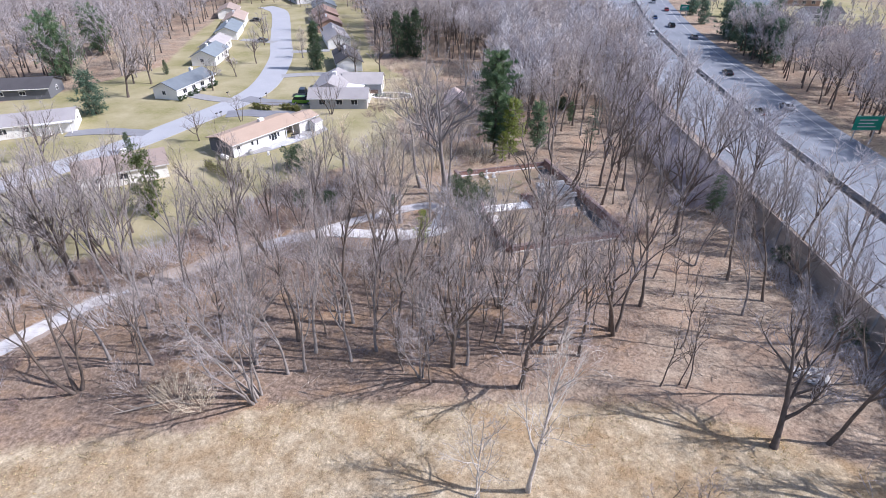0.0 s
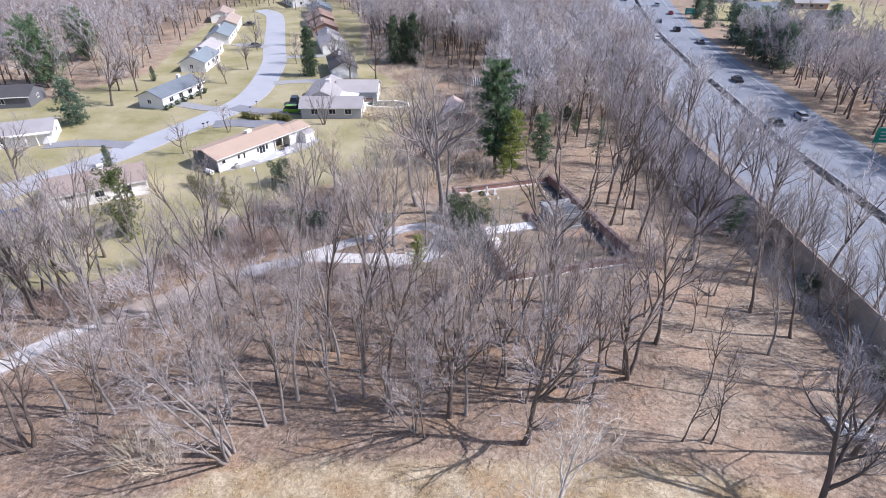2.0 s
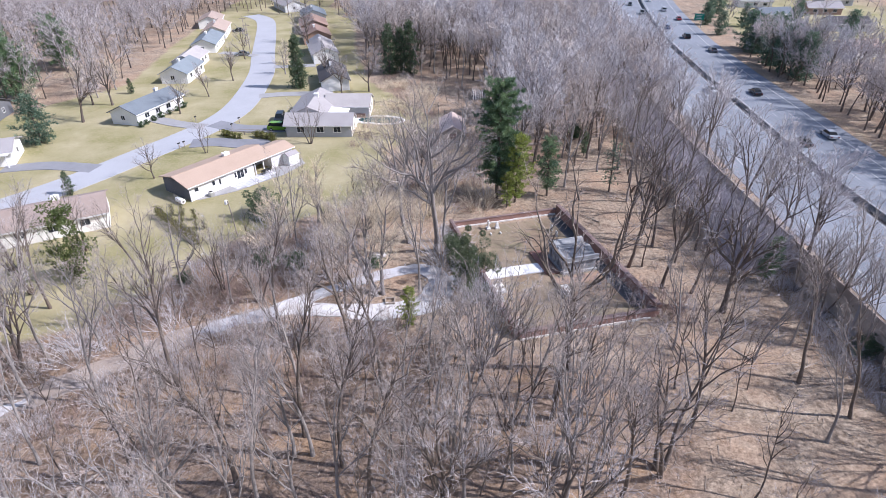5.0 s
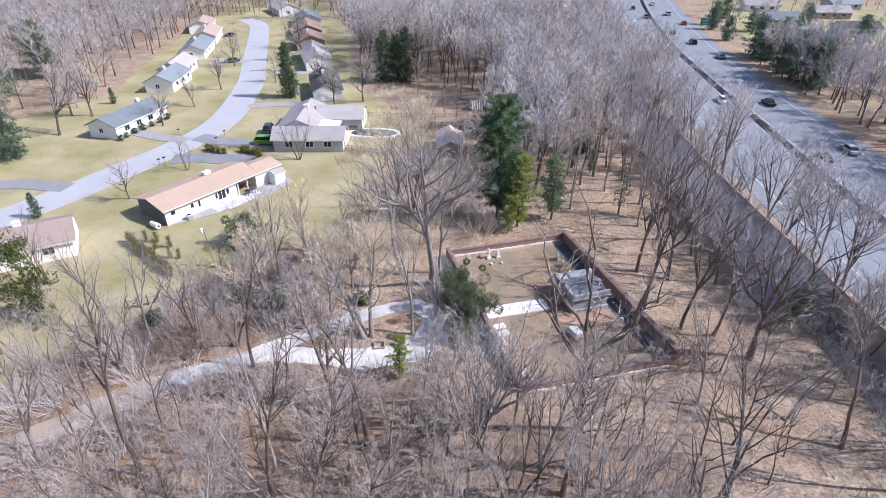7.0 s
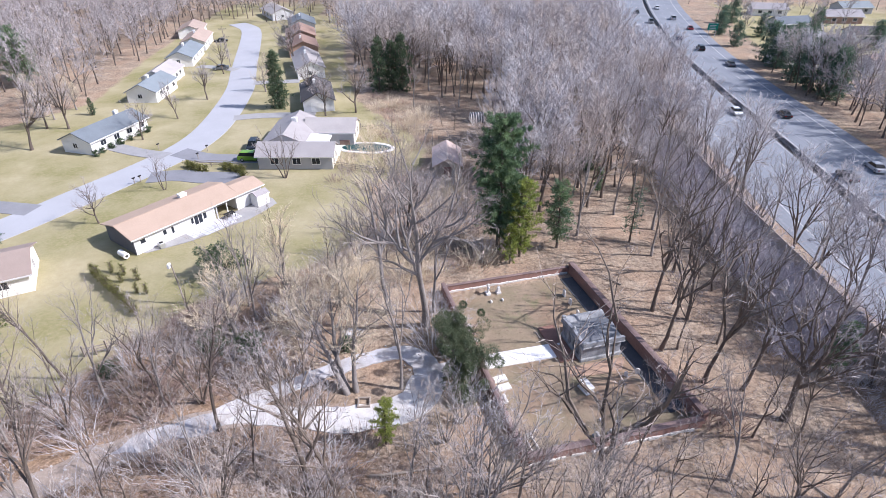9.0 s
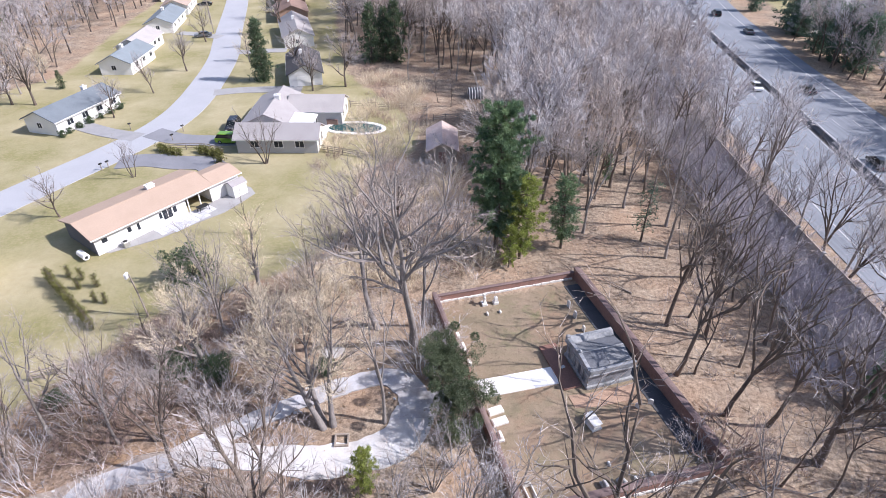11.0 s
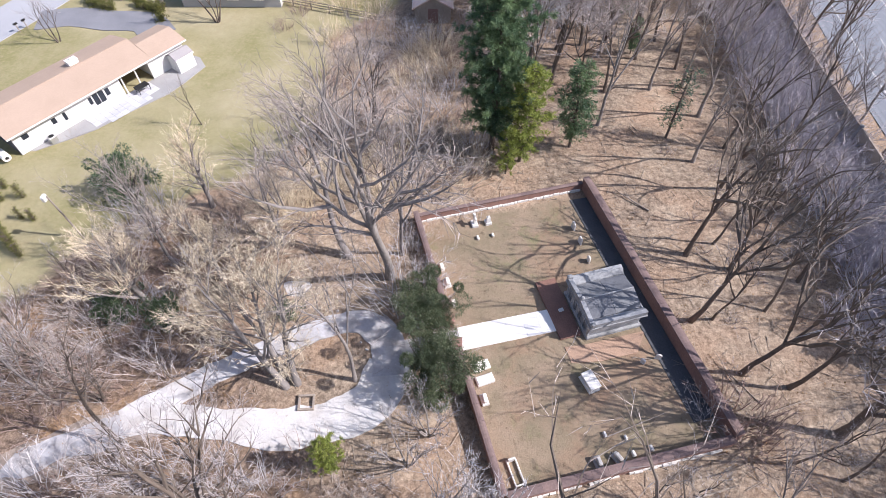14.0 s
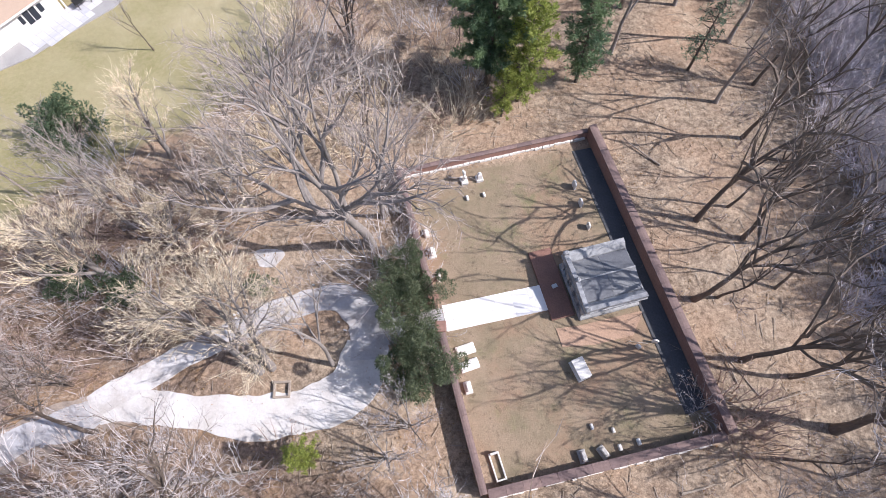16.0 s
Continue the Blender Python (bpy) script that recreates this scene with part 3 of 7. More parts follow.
drive_loop()
walkway = empty("walkway", None, "bright white concrete walk to the mausoleum", "path", kind="structure")
wa, wb = Vector((5.72, 77.88, 0)), Vector((13.65, 79.82, 0))
wd, wp = (wb - wa).normalized(), Vector((-(wb - wa).normalized().y, (wb - wa).normalized().x, 0))
for k in range(6):
    L = (wb - wa).length / 6
    p0, p1 = wa + wd * (k * L + 0.004), wa + wd * ((k + 1) * L - 0.004)
    c = [p0 - wp * 1.05, p1 - wp * 1.05, p1 + wp * 1.05, p0 + wp * 1.05]
    part("paving_slab", Shape().hexa([(p.x, p.y, -0.12) for p in c] + [(p.x, p.y, 0.05) for p in c]), CONCRETE_WHITE, walkway)
tagged(part("gravel_patch", slab([(-9.4 + 1.1 * math.cos(a) * (1 + 0.25 * math.sin(3 * a)) + 0.9, 82.6 + 1.0 * math.sin(a) * (1 + 0.2 * math.cos(2 * a))) for a in np.linspace(0, 6.28, 20)[:-1]], -0.1, 0.0), SNOW_DULL), "patch of white gravel", "gravel", kind="structure")

drive("house_drive", [(-50.5, 124.6), (-46, 125.4), (-41, 124.6), (-36, 124.2), (-33.2, 121.2)], 4.6, 0.03, DRIVE_DARK, "grey asphalt driveway", 0.06)
drive("pool_house_drive", [(-50, 136.5), (-44, 133.6), (-38, 133.0), (-33, 133.2)], 4.2, 0.03, DRIVE_DARK, "dark asphalt driveway", 0.06)
drive("corner_drive", [(-51.5, 134.2), (-58, 136.4), (-64.6, 139.5)], 3.4, 0.03, CONCRETE, "grey concrete driveway", 0.05)
drive("garage_drive", [(-46, 157), (-40, 158.5), (-28, 159.3)], 3.6, 0.03, CONCRETE, "pale concrete driveway", 0.05)
drive("upper_drive", [(-50, 186), (-44, 187.2), (-38, 188)], 3.4, 0.03, CONCRETE, "pale concrete driveway", 0.05)
drive("far_drive", [(-59, 200), (-66, 203), (-72, 204.5)], 3.2, 0.03, CONCRETE, "grey concrete driveway", 0.05)
drive("west_drive", [(-63, 112), (-72, 113.5), (-80, 112)], 3.6, 0.03, DRIVE_DARK, "dark asphalt driveway", 0.05)


# ---- houses ----
def frame_at(x, y, deg, z=0.0):
    return pose(x, y, z, 0, 0, deg)


def window(parent, x, y, z, w, h, face, sash=True):
    """A window on a wall that faces 'S', 'N', 'E' or 'W' of the house's own axes; x, y: its middle on the wall's outside."""
    s, g, bar = Shape(), Shape(), Shape()

    def put(sh, a0, a1, z0, z1, d0, d1):
        if face in "SN":
            k = -1 if face == "S" else 1
            ys = sorted((y + k * d0, y + k * d1))
            sh.box(x + a0, ys[0], z0, x + a1, ys[1], z1)
        else:
            k = -1 if face == "W" else 1
            xs = sorted((x + k * d0, x + k * d1))
            sh.box(xs[0], y + a0, z0, xs[1], y + a1, z1)

    t = 0.09
    put(s, -w / 2 - t, w / 2 + t, z - t, z - 0.003, -0.05, 0.07)
    put(s, -w / 2 - t, w / 2 + t, z + h + 0.003, z + h + t, -0.05, 0.05)
    put(s, -w / 2 - t, -w / 2 - 0.003, z, z + h, -0.05, 0.05)
    put(s, w / 2 + 0.003, w / 2 + t, z, z + h, -0.05, 0.05)
    put(g, -w / 2, w / 2, z, z + h, -0.05, 0.015)
    put(bar, -0.03, 0.03, z, z + h, 0.018, 0.04)
    wo = part("window", s, TRIM_WHITE, parent)
    part("pane", g, GLASS, wo)
    if sash:
        part("mullion", bar, TRIM_WHITE, wo)


def door(parent, x, y, w, h, face, material, name="door"):
    s = Shape()
    k = {"S": (0, -1), "N": (0, 1), "W": (-1, 0), "E": (1, 0)}[face]
    if k[0] == 0:
        for i in range(4):
            s.box(x - w / 2 + 0.04, y + min(0, k[1] * 0.04), 0.05 + i * (h - 0.05) / 4 + 0.02, x + w / 2 - 0.04, y + max(0, k[1] * 0.04), 0.05 + (i + 1) * (h - 0.05) / 4 - 0.02)
        s.box(x - w / 2, y - 0.02, 0.0, x + w / 2, y + 0.02, h)
    else:
        for i in range(4):
            s.box(x + min(0, k[0] * 0.04), y - w / 2 + 0.04, 0.05 + i * (h - 0.05) / 4 + 0.02, x + max(0, k[0] * 0.04), y + w / 2 - 0.04, 0.05 + (i + 1) * (h - 0.05) / 4 - 0.02)
        s.box(x - 0.02, y - w / 2, 0.0, x + 0.02, y + w / 2, h)
    part(name, s, material, parent)


def gable_block(parent, x0, y0, x1, y1, eave, rise, wall, roof, axis="x", over=0.45, gable=None, z0=-0.2):
    """A block of a house with a pitched roof; the ridge runs along the axis."""
    w, r = Shape(), Shape()
    if axis == "x":
        ym = (y0 + y1) / 2
        sect = lambda x: [(x, y0, z0), (x, y1, z0), (x, y1, eave), (x, ym, eave + rise), (x, y0, eave)]
        w.loft([sect(x0), sect(x1)])
        k = rise / ((y1 - y0) / 2)
        t = 0.16
        for sgn in (-1, 1):
            ya, yb = (y0 - over, ym) if sgn < 0 else (y1 + over, ym)
            za, zb = eave - k * over + 0.02, eave + rise + 0.02
            c = [(x0 - over, ya), (x1 + over, ya), (x1 + over, yb), (x0 - over, yb)]
            zz = [za, za, zb, zb]
            lo, hi = [(x, y, z) for (x, y), z in zip(c, zz)], [(x, y, z + t) for (x, y), z in zip(c, zz)]
            if sgn > 0:
                lo, hi = lo[::-1], hi[::-1]
            r.hexa(lo + hi)
    else:
        xm = (x0 + x1) / 2
        sect = lambda y: [(x0, y, z0), (x0, y, eave), (xm, y, eave + rise), (x1, y, eave), (x1, y, z0)]
        w.loft([sect(y0), sect(y1)])
        k = rise / ((x1 - x0) / 2)
        t = 0.16
        for sgn in (-1, 1):
            xa, xb = (x0 - over, xm) if sgn < 0 else (x1 + over, xm)
            za, zb = eave - k * over + 0.02, eave + rise + 0.02
            c = [(xa, y0 - over), (xb, y0 - over), (xb, y1 + over), (xa, y1 + over)]
            zz = [za, zb, zb, za]
            lo, hi = [(x, y, z) for (x, y), z in zip(c, zz)], [(x, y, z + t) for (x, y), z in zip(c, zz)]
            if sgn > 0:
                lo, hi = lo[::-1], hi[::-1]
            r.hexa(lo + hi)
    part("wall", w, wall, parent)
    ro = part("roof", r, roof, parent)
    if axis == "x":
        for ya in (y0 - over, y1 + over):
            fa = Shape().box(x0 - over, ya - 0.02 if ya < y0 else ya + 0.004, eave - k * over - 0.04, x1 + over, ya - 0.004 if ya < y0 else ya + 0.02, eave - k * over + 0.17)
            part("fascia", fa, TRIM_WHITE, ro)
    else:
        for xa in (x0 - over, x1 + over):
            fa = Shape().box(xa - 0.02 if xa < x0 else xa + 0.004, y0 - over, eave - k * over - 0.04, xa - 0.004 if xa < x0 else xa + 0.02, y1 + over, eave - k * over + 0.17)
            part("fascia", fa, TRIM_WHITE, ro)


def chimney(parent, x, y, z0, z1, w=0.9, d=0.6, material=None):
    s = Shape().box(x - w / 2, y - d / 2, z0, x + w / 2, y + d / 2, z1 - 0.12)
    s.box(x - w / 2 - 0.06, y - d / 2 - 0.06, z1 - 0.118, x + w / 2 + 0.06, y + d / 2 + 0.06, z1)
    s.box(x - 0.2, y - 0.13, z1 + 0.002, x + 0.2, y + 0.13, z1 + 0.18, 0.03)
    part("chimney", s, material or TRIM_WHITE, parent)


def ranch_house():
    """The long white house with the tan roof: local x along its back, local y towards the street."""
    h = empty("ranch_house", frame_at(-40.2, 98.2, 54.5), "long white ranch house with tan shingle roof", "house")
    e, rise = 2.55, 1.0
    w = Shape()
    w.box(0.45, 0.5, -0.2, 13.0, 7.7, e)
    w.box(13.003, 4.0, -0.2, 17.0, 7.7, e)
    w.box(17.003, 0.4, -0.2, 21.7, 5.0, e)
    part("wall", w, WALL_WHITE, h)
    for x0, x1 in ((0.45, 0.62), (21.4, 21.65)):
        yb = 7.7 if x0 < 5 else 5.0
        ym = 4.1 if x0 < 5 else 2.7
        g = Shape().loft([[(x, 0.5, e + 0.002), (x, yb, e + 0.002), (x, ym, e + (rise if x0 < 5 else 0.72) - 0.12)] for x in (x0, x1)])
        part("gable", g, WALL_DARK, h, "dark gable end under the roof")
    clad = Shape().box(0.40, 0.52, 0.0, 0.446, 7.68, e)
    part("end_wall", clad, WALL_DARK, h, "dark clad end wall")
    r = Shape()
    for x0, x1, yf, rs in ((0.0, 17.4, 8.2, rise), (17.402, 22.2, 5.4, 0.72)):
        ym = yf / 2
        r.hexa([(x0, 0, e - 0.1), (x1, 0, e - 0.1), (x1, ym, e + rs - 0.1), (x0, ym, e + rs - 0.1), (x0, 0, e + 0.06), (x1, 0, e + 0.06), (x1, ym, e + rs + 0.06), (x0, ym, e + rs + 0.06)])
        r.hexa([(x0, ym, e + rs - 0.1), (x1, ym, e + rs - 0.1), (x1, yf, e - 0.1), (x0, yf, e - 0.1), (x0, ym, e + rs + 0.06), (x1, ym, e + rs + 0.06), (x1, yf, e + 0.06), (x0, yf, e + 0.06)])
    ro = part("roof", r, ROOF_TAN, h)
    part("ridge_cap", Shape().box(0, 4.0, e + rise + 0.04, 17.4, 4.2, e + rise + 0.085), ROOF_TAN, ro)
    part("gutter", Shape().box(0.0, -0.1, e - 0.1, 22.2, -0.004, e + 0.03), TRIM_WHITE, ro)
    chimney(h, 11.0, 5.0, 3.1, 3.95, 1.1, 0.75)
    for x, wd, z, hh in ((1.7, 0.7, 1.35, 0.6), (4.9, 0.5, 1.2, 0.7), (6.1, 0.35, 0.9, 1.0), (9.2, 0.4, 1.0, 0.9), (10.2, 1.3, 0.6, 1.4), (11.3, 0.5, 1.0, 0.9)):
        window(h, x, 0.5, z, wd, hh, "S", wd > 0.9)
    window(h, 15.0, 4.0, 0.15, 2.2, 2.0, "S")
    for k in range(3):
        part("porch_post", Shape().box(13.2 + 1.8 * k, 0.35, 0.0, 13.34 + 1.8 * k, 0.49, e - 0.1), TRIM_WHITE, h)
    window(h, 21.7, 2.7, 1.0, 1.2, 1.0, "E")
    for x in (4.0, 8.0, 14.5):
        window(h, x, 7.7, 0.9, 1.8, 1.2, "N")
    door(h, 11.5, 7.7, 1.0, 2.05, "N", ROOF_BROWN)
    door(h, 19.4, 5.0, 2.8, 2.1, "N", TRIM_WHITE, "garage_door")
    ac = empty("air_conditioner", frame_at(-40.2, 98.2, 54.5) @ pose(3.6, -0.35, 0.03), "grey outdoor air-conditioning unit by the house wall", "air conditioner")
    part("casing", Shape().block(-0.4, -0.35, 0, 0.4, 0.35, 0.75, 0.04), METAL, ac)
    part("fan_guard", Shape().disc_stack(0, 0, [(0.755, 0.28), (0.785, 0.26)], 14), TYRE, ac, "dark round fan guard")
    # patio of grey asphalt with pale paving in front of the porch
    m = frame_at(-40.2, 98.2, 54.5)
    base = slab([(1.6, 0.0), (5.0, -1.3), (7.3, -2.1), (12.0, -2.7), (16.0, -3.4), (18.4, -3.2), (22.0, -2.6), (22.8, -0.6), (22.6, 0.35), (1.2, 0.45)], -0.1, 0.02)
    pt = tagged(part("patio", base, CONCRETE), "grey patio behind the ranch house", "patio", kind="structure")
    pt.matrix_world = m
    tile = Shape().block(-0.36, -0.36, 0.022, 0.36, 0.36, 0.055, 0.012).mesh("paver", PATIO)
    for i in range(11):
        for j in range(5):
            if j < 3 or (j == 3 and 1 < i < 9):
                t = part("paver", tile, PATIO, pt)
                t.location = (8.0 + 0.76 * i, 0.02 - 0.76 * j, 0.002 * ((i * 7 + j * 3) % 4))
    sh = empty("garden_shed", m @ pose(19.3, -1.5, 0.02), "small white garden shed with grey roof", "shed")
    gable_block(sh, 0, 0, 2.3, 1.7, 1.75, 0.45, WALL_WHITE, ROOF_GREY, "x", 0.12, z0=0.0)
    door(sh, 1.15, 0.0, 1.2, 1.6, "S", TRIM_WHITE)
    tb = empty("patio_table", m @ pose(14.6, -0.7, 0.06), "dark patio table under a white frame", "table")
    part("tabletop", Shape().block(-0.8, -0.5, 0.70, 0.8, 0.5, 0.75, 0.03), TYRE, tb)
    for sx in (-0.68, 0.68):
        for sy in (-0.38, 0.38):
            part("leg", Shape().box(sx - 0.03, sy - 0.03, 0, sx + 0.03, sy + 0.03, 0.70), TYRE, tb)
    tk = thing("propane_tank", Shape().tube([Vector((0, -0.9, 0.55)), Vector((0, -0.85, 0.55)), Vector((0, 0.85, 0.55)), Vector((0, 0.9, 0.55))], [0.2, 0.42, 0.42, 0.2], 12, False).box(-0.1, -0.6, 0, 0.1, -0.5, 0.2).box(-0.1, 0.5, 0, 0.1, 0.6, 0.2),
               TRIM_WHITE, "white propane tank beside the house end", "tank", m @ pose(-0.9, 1.4, -0.02))


ranch_house()


def pool_house():
    h = empty("pool_house", frame_at(0, 0, 0), "sprawling grey-roofed house with white gable ends", "house")
    gable_block(h, -32.0, 128.2, -18.6, 133.6, 2.6, 1.5, WALL_GREY, ROOF_GREY, "x", 0.45)
    gable_block(h, -32.6, 133.8, -24.2, 147.6, 2.6, 1.9, WALL_GREY, ROOF_GREY, "y", 0.45)
    gable_block(h, -26.0, 140.2, -16.4, 147.4, 2.6, 1.7, WALL_GREY, ROOF_GREY, "x", 0.4)
    for x, y0, y1, e, rs in ((-18.6, 128.2, 133.6, 2.6, 1.5), (-16.4, 140.2, 147.4, 2.6, 1.7)):
        part("gable_wall", Shape().loft([[(xx, y0, 0), (xx, y1, 0), (xx, y1, e), (xx, (y0 + y1) / 2, e + rs - 0.05), (xx, y0, e)] for xx in (x + 0.005, x + 0.06)]), WALL_WHITE, h, "bright white gable wall")
    for y in (129.6, 131.9):
        window(h, -18.54, y, 0.9, 0.9, 1.3, "E")
    window(h, -16.34, 142.2, 0.9, 1.0, 1.3, "E")
    window(h, -16.34, 145.3, 0.9, 1.0, 1.3, "E")
    for x in (-29, -25, -21.5):
        window(h, x, 128.2, 1.0, 1.4, 1.1, "S")
    sun_room = Shape().box(-24.2, 134.2, 0, -20.6, 138.6, 2.5)
    part("sunroom_wall", sun_room, WALL_WHITE, h)
    part("sunroom_roof", Shape().hexa([(-24.4, 134.0, 2.9), (-20.3, 134.0, 2.5), (-20.3, 138.8, 2.5), (-24.4, 138.8, 2.9), (-24.4, 134.0, 3.02), (-20.3, 134.0, 2.62), (-20.3, 138.8, 2.62), (-24.4, 138.8, 3.02)]), TRIM_WHITE, h)
    for y in (135.2, 136.6, 137.9):
        window(h, -20.6, y, 0.7, 1.0, 1.5, "E", False)
    chimney(h, -28.0, 141.5, 3.9, 5.2, 1.0, 0.8)
    door(h, -32.0, 131.0, 2.6, 2.1, "W", TRIM_WHITE, "garage_door")
    # pool with its white edge
    pl = empty("swimming_pool", frame_at(-13.8, 138.6, -4), "kidney-shaped swimming pool with white concrete edge", "swimming pool", kind="structure")
    def outline(k):
        pts = []
        for i in range(36):
            a = 2 * math.pi * i / 36
            r = 1 - 0.13 * math.exp(-((a - 4.5) ** 2) / 0.12)
            pts.append((4.9 * r * math.cos(a) + k * math.cos(a), 2.3 * r * math.sin(a) + k * math.sin(a)))
        return pts
    part("water", slab(outline(-0.05), -0.1, 0.03), POOL_WATER, pl)
    rim = Shape()
    a, b = outline(0.0), outline(0.75)
    for i in range(36):
        j = (i + 1) % 36
        rim.hexa([(*a[i], -0.1), (*b[i], -0.1), (*b[j], -0.1), (*a[j], -0.1), (*a[i], 0.09), (*b[i], 0.09), (*b[j], 0.09), (*a[j], 0.09)])
    part("rim", rim, CONCRETE_WHITE, pl)
    for sy in (-0.25, 0.25):
        part("ladder_rail", Shape().tube([Vector((4.4, sy - 0.9, 0.05)), Vector((4.4, sy - 0.9, 0.8)), Vector((4.1, sy - 0.9, 0.95)), Vector((3.8, sy - 0.9, 0.7)), Vector((3.8, sy - 0.9, 0.0))], [0.03] * 5, 6, False), METAL, pl)
    tagged(part("pool_deck", slab([(-20.4, 134.4), (-18.4, 134.2), (-18.8, 139.9), (-20.4, 139.9)], -0.1, 0.06), CONCRETE_WHITE), "white concrete deck by the pool", "patio", kind="structure")
    ht = empty("hot_tub", frame_at(-18.2, 141.0, 0), "square brown-red hot tub", "hot tub")
    part("tub", Shape().block(-1.0, -1.0, 0, 1.0, -0.1, 0.9, 0.06), ROOF_BROWN, ht)
    part("cover", Shape().block(-1.04, -1.04, 0.903, 1.04, -0.06, 1.0, 0.03), BROWNSTONE, ht)


pool_house()


def simple_house(name, label, x, y, deg, L, D, eave, rise, wall, roof, back=(), ends=(), chim=None, garage=None):
    """A house with one pitched roof; local x along its length, local y to the left of it."""
    h = empty(name, frame_at(x, y, deg), label, "house")
    gable_block(h, 0, 0, L, D, eave, rise, wall, roof, "x", 0.45)
    for px in back:
        window(h, px, 0, 1.05, 1.3, 0.95, "S")
        window(h, px, D, 0.95, 1.5, 1.2, "N")
    for face in ends:
        window(h, 0 if face == "W" else L, D * 0.55, 1.05, 0.9, 0.95, face)
    if chim:
        chimney(h, chim, D * 0.55, eave + rise * 0.6, eave + rise + 0.8)
    if garage:
        door(h, 0, D / 2, 3.6, 2.15, "W", garage, "garage_door")
    return h


simple_house("bungalow", "white bungalow with blue-grey shingle roof", -65.7, 134.8, 75, 15.2, 6.8, 2.6, 1.5, WALL_WHITE, ROOF_BLUE, (3, 6.5, 10, 13.5), ("W",), 11.5)
simple_house("bungalow_wing", "white bungalow with pale grey roof", -68.2, 168.4, 92, 13, 7.0, 2.6, 1.7, WALL_WHITE, ROOF_PALE, (3, 7, 11), ("W",), 6)
simple_house("bungalow_gable", "long white bungalow with grey roof", -71.0, 181.8, 95, 13, 6.6, 2.6, 1.6, WALL_WHITE, ROOF_GREY, (3, 7, 10), ("W",))
simple_house("blue_roof_bungalow", "white bungalow with pale blue roof", -73.4, 204.5, 100, 17, 7.2, 2.6, 1.6, WALL_WHITE, ROOF_PALE, (3, 8, 13), ("W",), 9)
simple_house("brown_roof_bungalow", "white bungalow with brown roof", -77.5, 226, 102, 17, 7.4, 2.7, 1.6, WALL_WHITE, ROOF_SAND, (3, 8, 13), ("W",), 8)
simple_house("far_left_bungalow", "pale bungalow with tan roof", -86, 246, 104, 14, 8.0, 2.7, 1.6, WALL_WHITE, ROOF_SAND, (3, 8, 13), ("W",))
simple_house("dark_roof_house", "white house with dark roof and a garage door", -24.0, 162.2, 104, 15.5, 7.0, 2.6, 1.8, WALL_WHITE, ROOF_DARK, (4, 8, 12), (), 9, TRIM_WHITE)
simple_house("grey_roof_house", "white house with grey roof", -31.6, 191.6, 107, 20, 7.4, 2.7, 1.9, WALL_WHITE, ROOF_GREY, (4, 8, 12, 16), ("W",), 11)
simple_house("red_roof_house", "house with dark red-brown roof", -38.5, 218, 106, 13, 9.0, 2.7, 1.9, WALL_BRICK, ROOF_BROWN, (3, 8), ("W",), 6)
simple_house("orange_roof_house", "house with orange-brown roof", -43.0, 236, 104, 15, 9.5, 2.7, 2.0, WALL_BRICK, ROOF_BROWN, (3, 8, 12), ("W",))
simple_house("slate_roof_house", "house with blue-grey roof behind the trees", -47.5, 258, 104, 15, 9.5, 2.7, 2.0, WALL_WHITE, ROOF_BLUE, (3, 8, 12), ("W",), 8)
simple_house("end_house", "pale house at the end of the street", -62, 286, 120, 18, 9.0, 2.7, 2.0, WALL_WHITE, ROOF_GREY, (3, 8, 13), ("W",))
simple_house("corner_house", "white house with sand-coloured roof beside the hedge", -61.5, 83.9, 29, 14, 8.0, 2.5, 1.4, WALL_WHITE, ROOF_SAND, (3, 7, 11), ("W", "E"), 8)
vh = simple_house("carport_house", "grey-roofed house with white carport columns", -94.4, 107.0, 23, 17, 8.0, 2.6, 1.3, WALL_WHITE, ROOF_GREY, (4, 8), ("E",))
for k in range(4):
    part("carport_column", Shape().disc_stack(10.5 + 1.9 * k, -0.9, [(0, 0.16), (0.1, 0.16), (0.14, 0.11), (2.2, 0.10), (2.25, 0.15), (2.35, 0.15)], 10), TRIM_WHITE, vh)
part("carport_roof", Shape().box(10.0, -1.3, 2.355, 16.8, -0.46, 2.5), TRIM_WHITE, vh)
simple_house("woods_house", "dark-roofed house among the trees", -113, 134, 10, 15, 8.5, 2.6, 1.6, WALL_DARK, ROOF_DARK, (4, 9), ("E",))
for x, y, dg, wm, rm, lb in ((112, 214, 200, WALL_WHITE, ROOF_PALE, "white house with pale roof beyond the highway"), (128, 236, 185, WALL_WHITE, ROOF_GREY, "white house with grey roof beyond the highway"),
                             (140, 268, 190, WALL_GREY, ROOF_BLUE, "grey house with slate roof beyond the highway"), (170, 282, 175, WALL_BRICK, ROOF_GREY, "brick house with grey roof beyond the highway"),
                             (158, 246, 180, WALL_WHITE, ROOF_DARK, "white house with dark roof beyond the highway"), (188, 306, 185, WALL_GREY, ROOF_PALE, "grey house beyond the highway"),
                             (150, 300, 170, WALL_WHITE, ROOF_GREY, "white house far beyond the highway"), (134, 206, 195, WALL_WHITE, ROOF_BROWN, "white house with brown roof beyond the highway")):
    simple_house("far_house", lb, x, y, dg, 14, 8.5, 2.7, 1.9, wm, rm, (3, 7, 11), ("W", "E"))

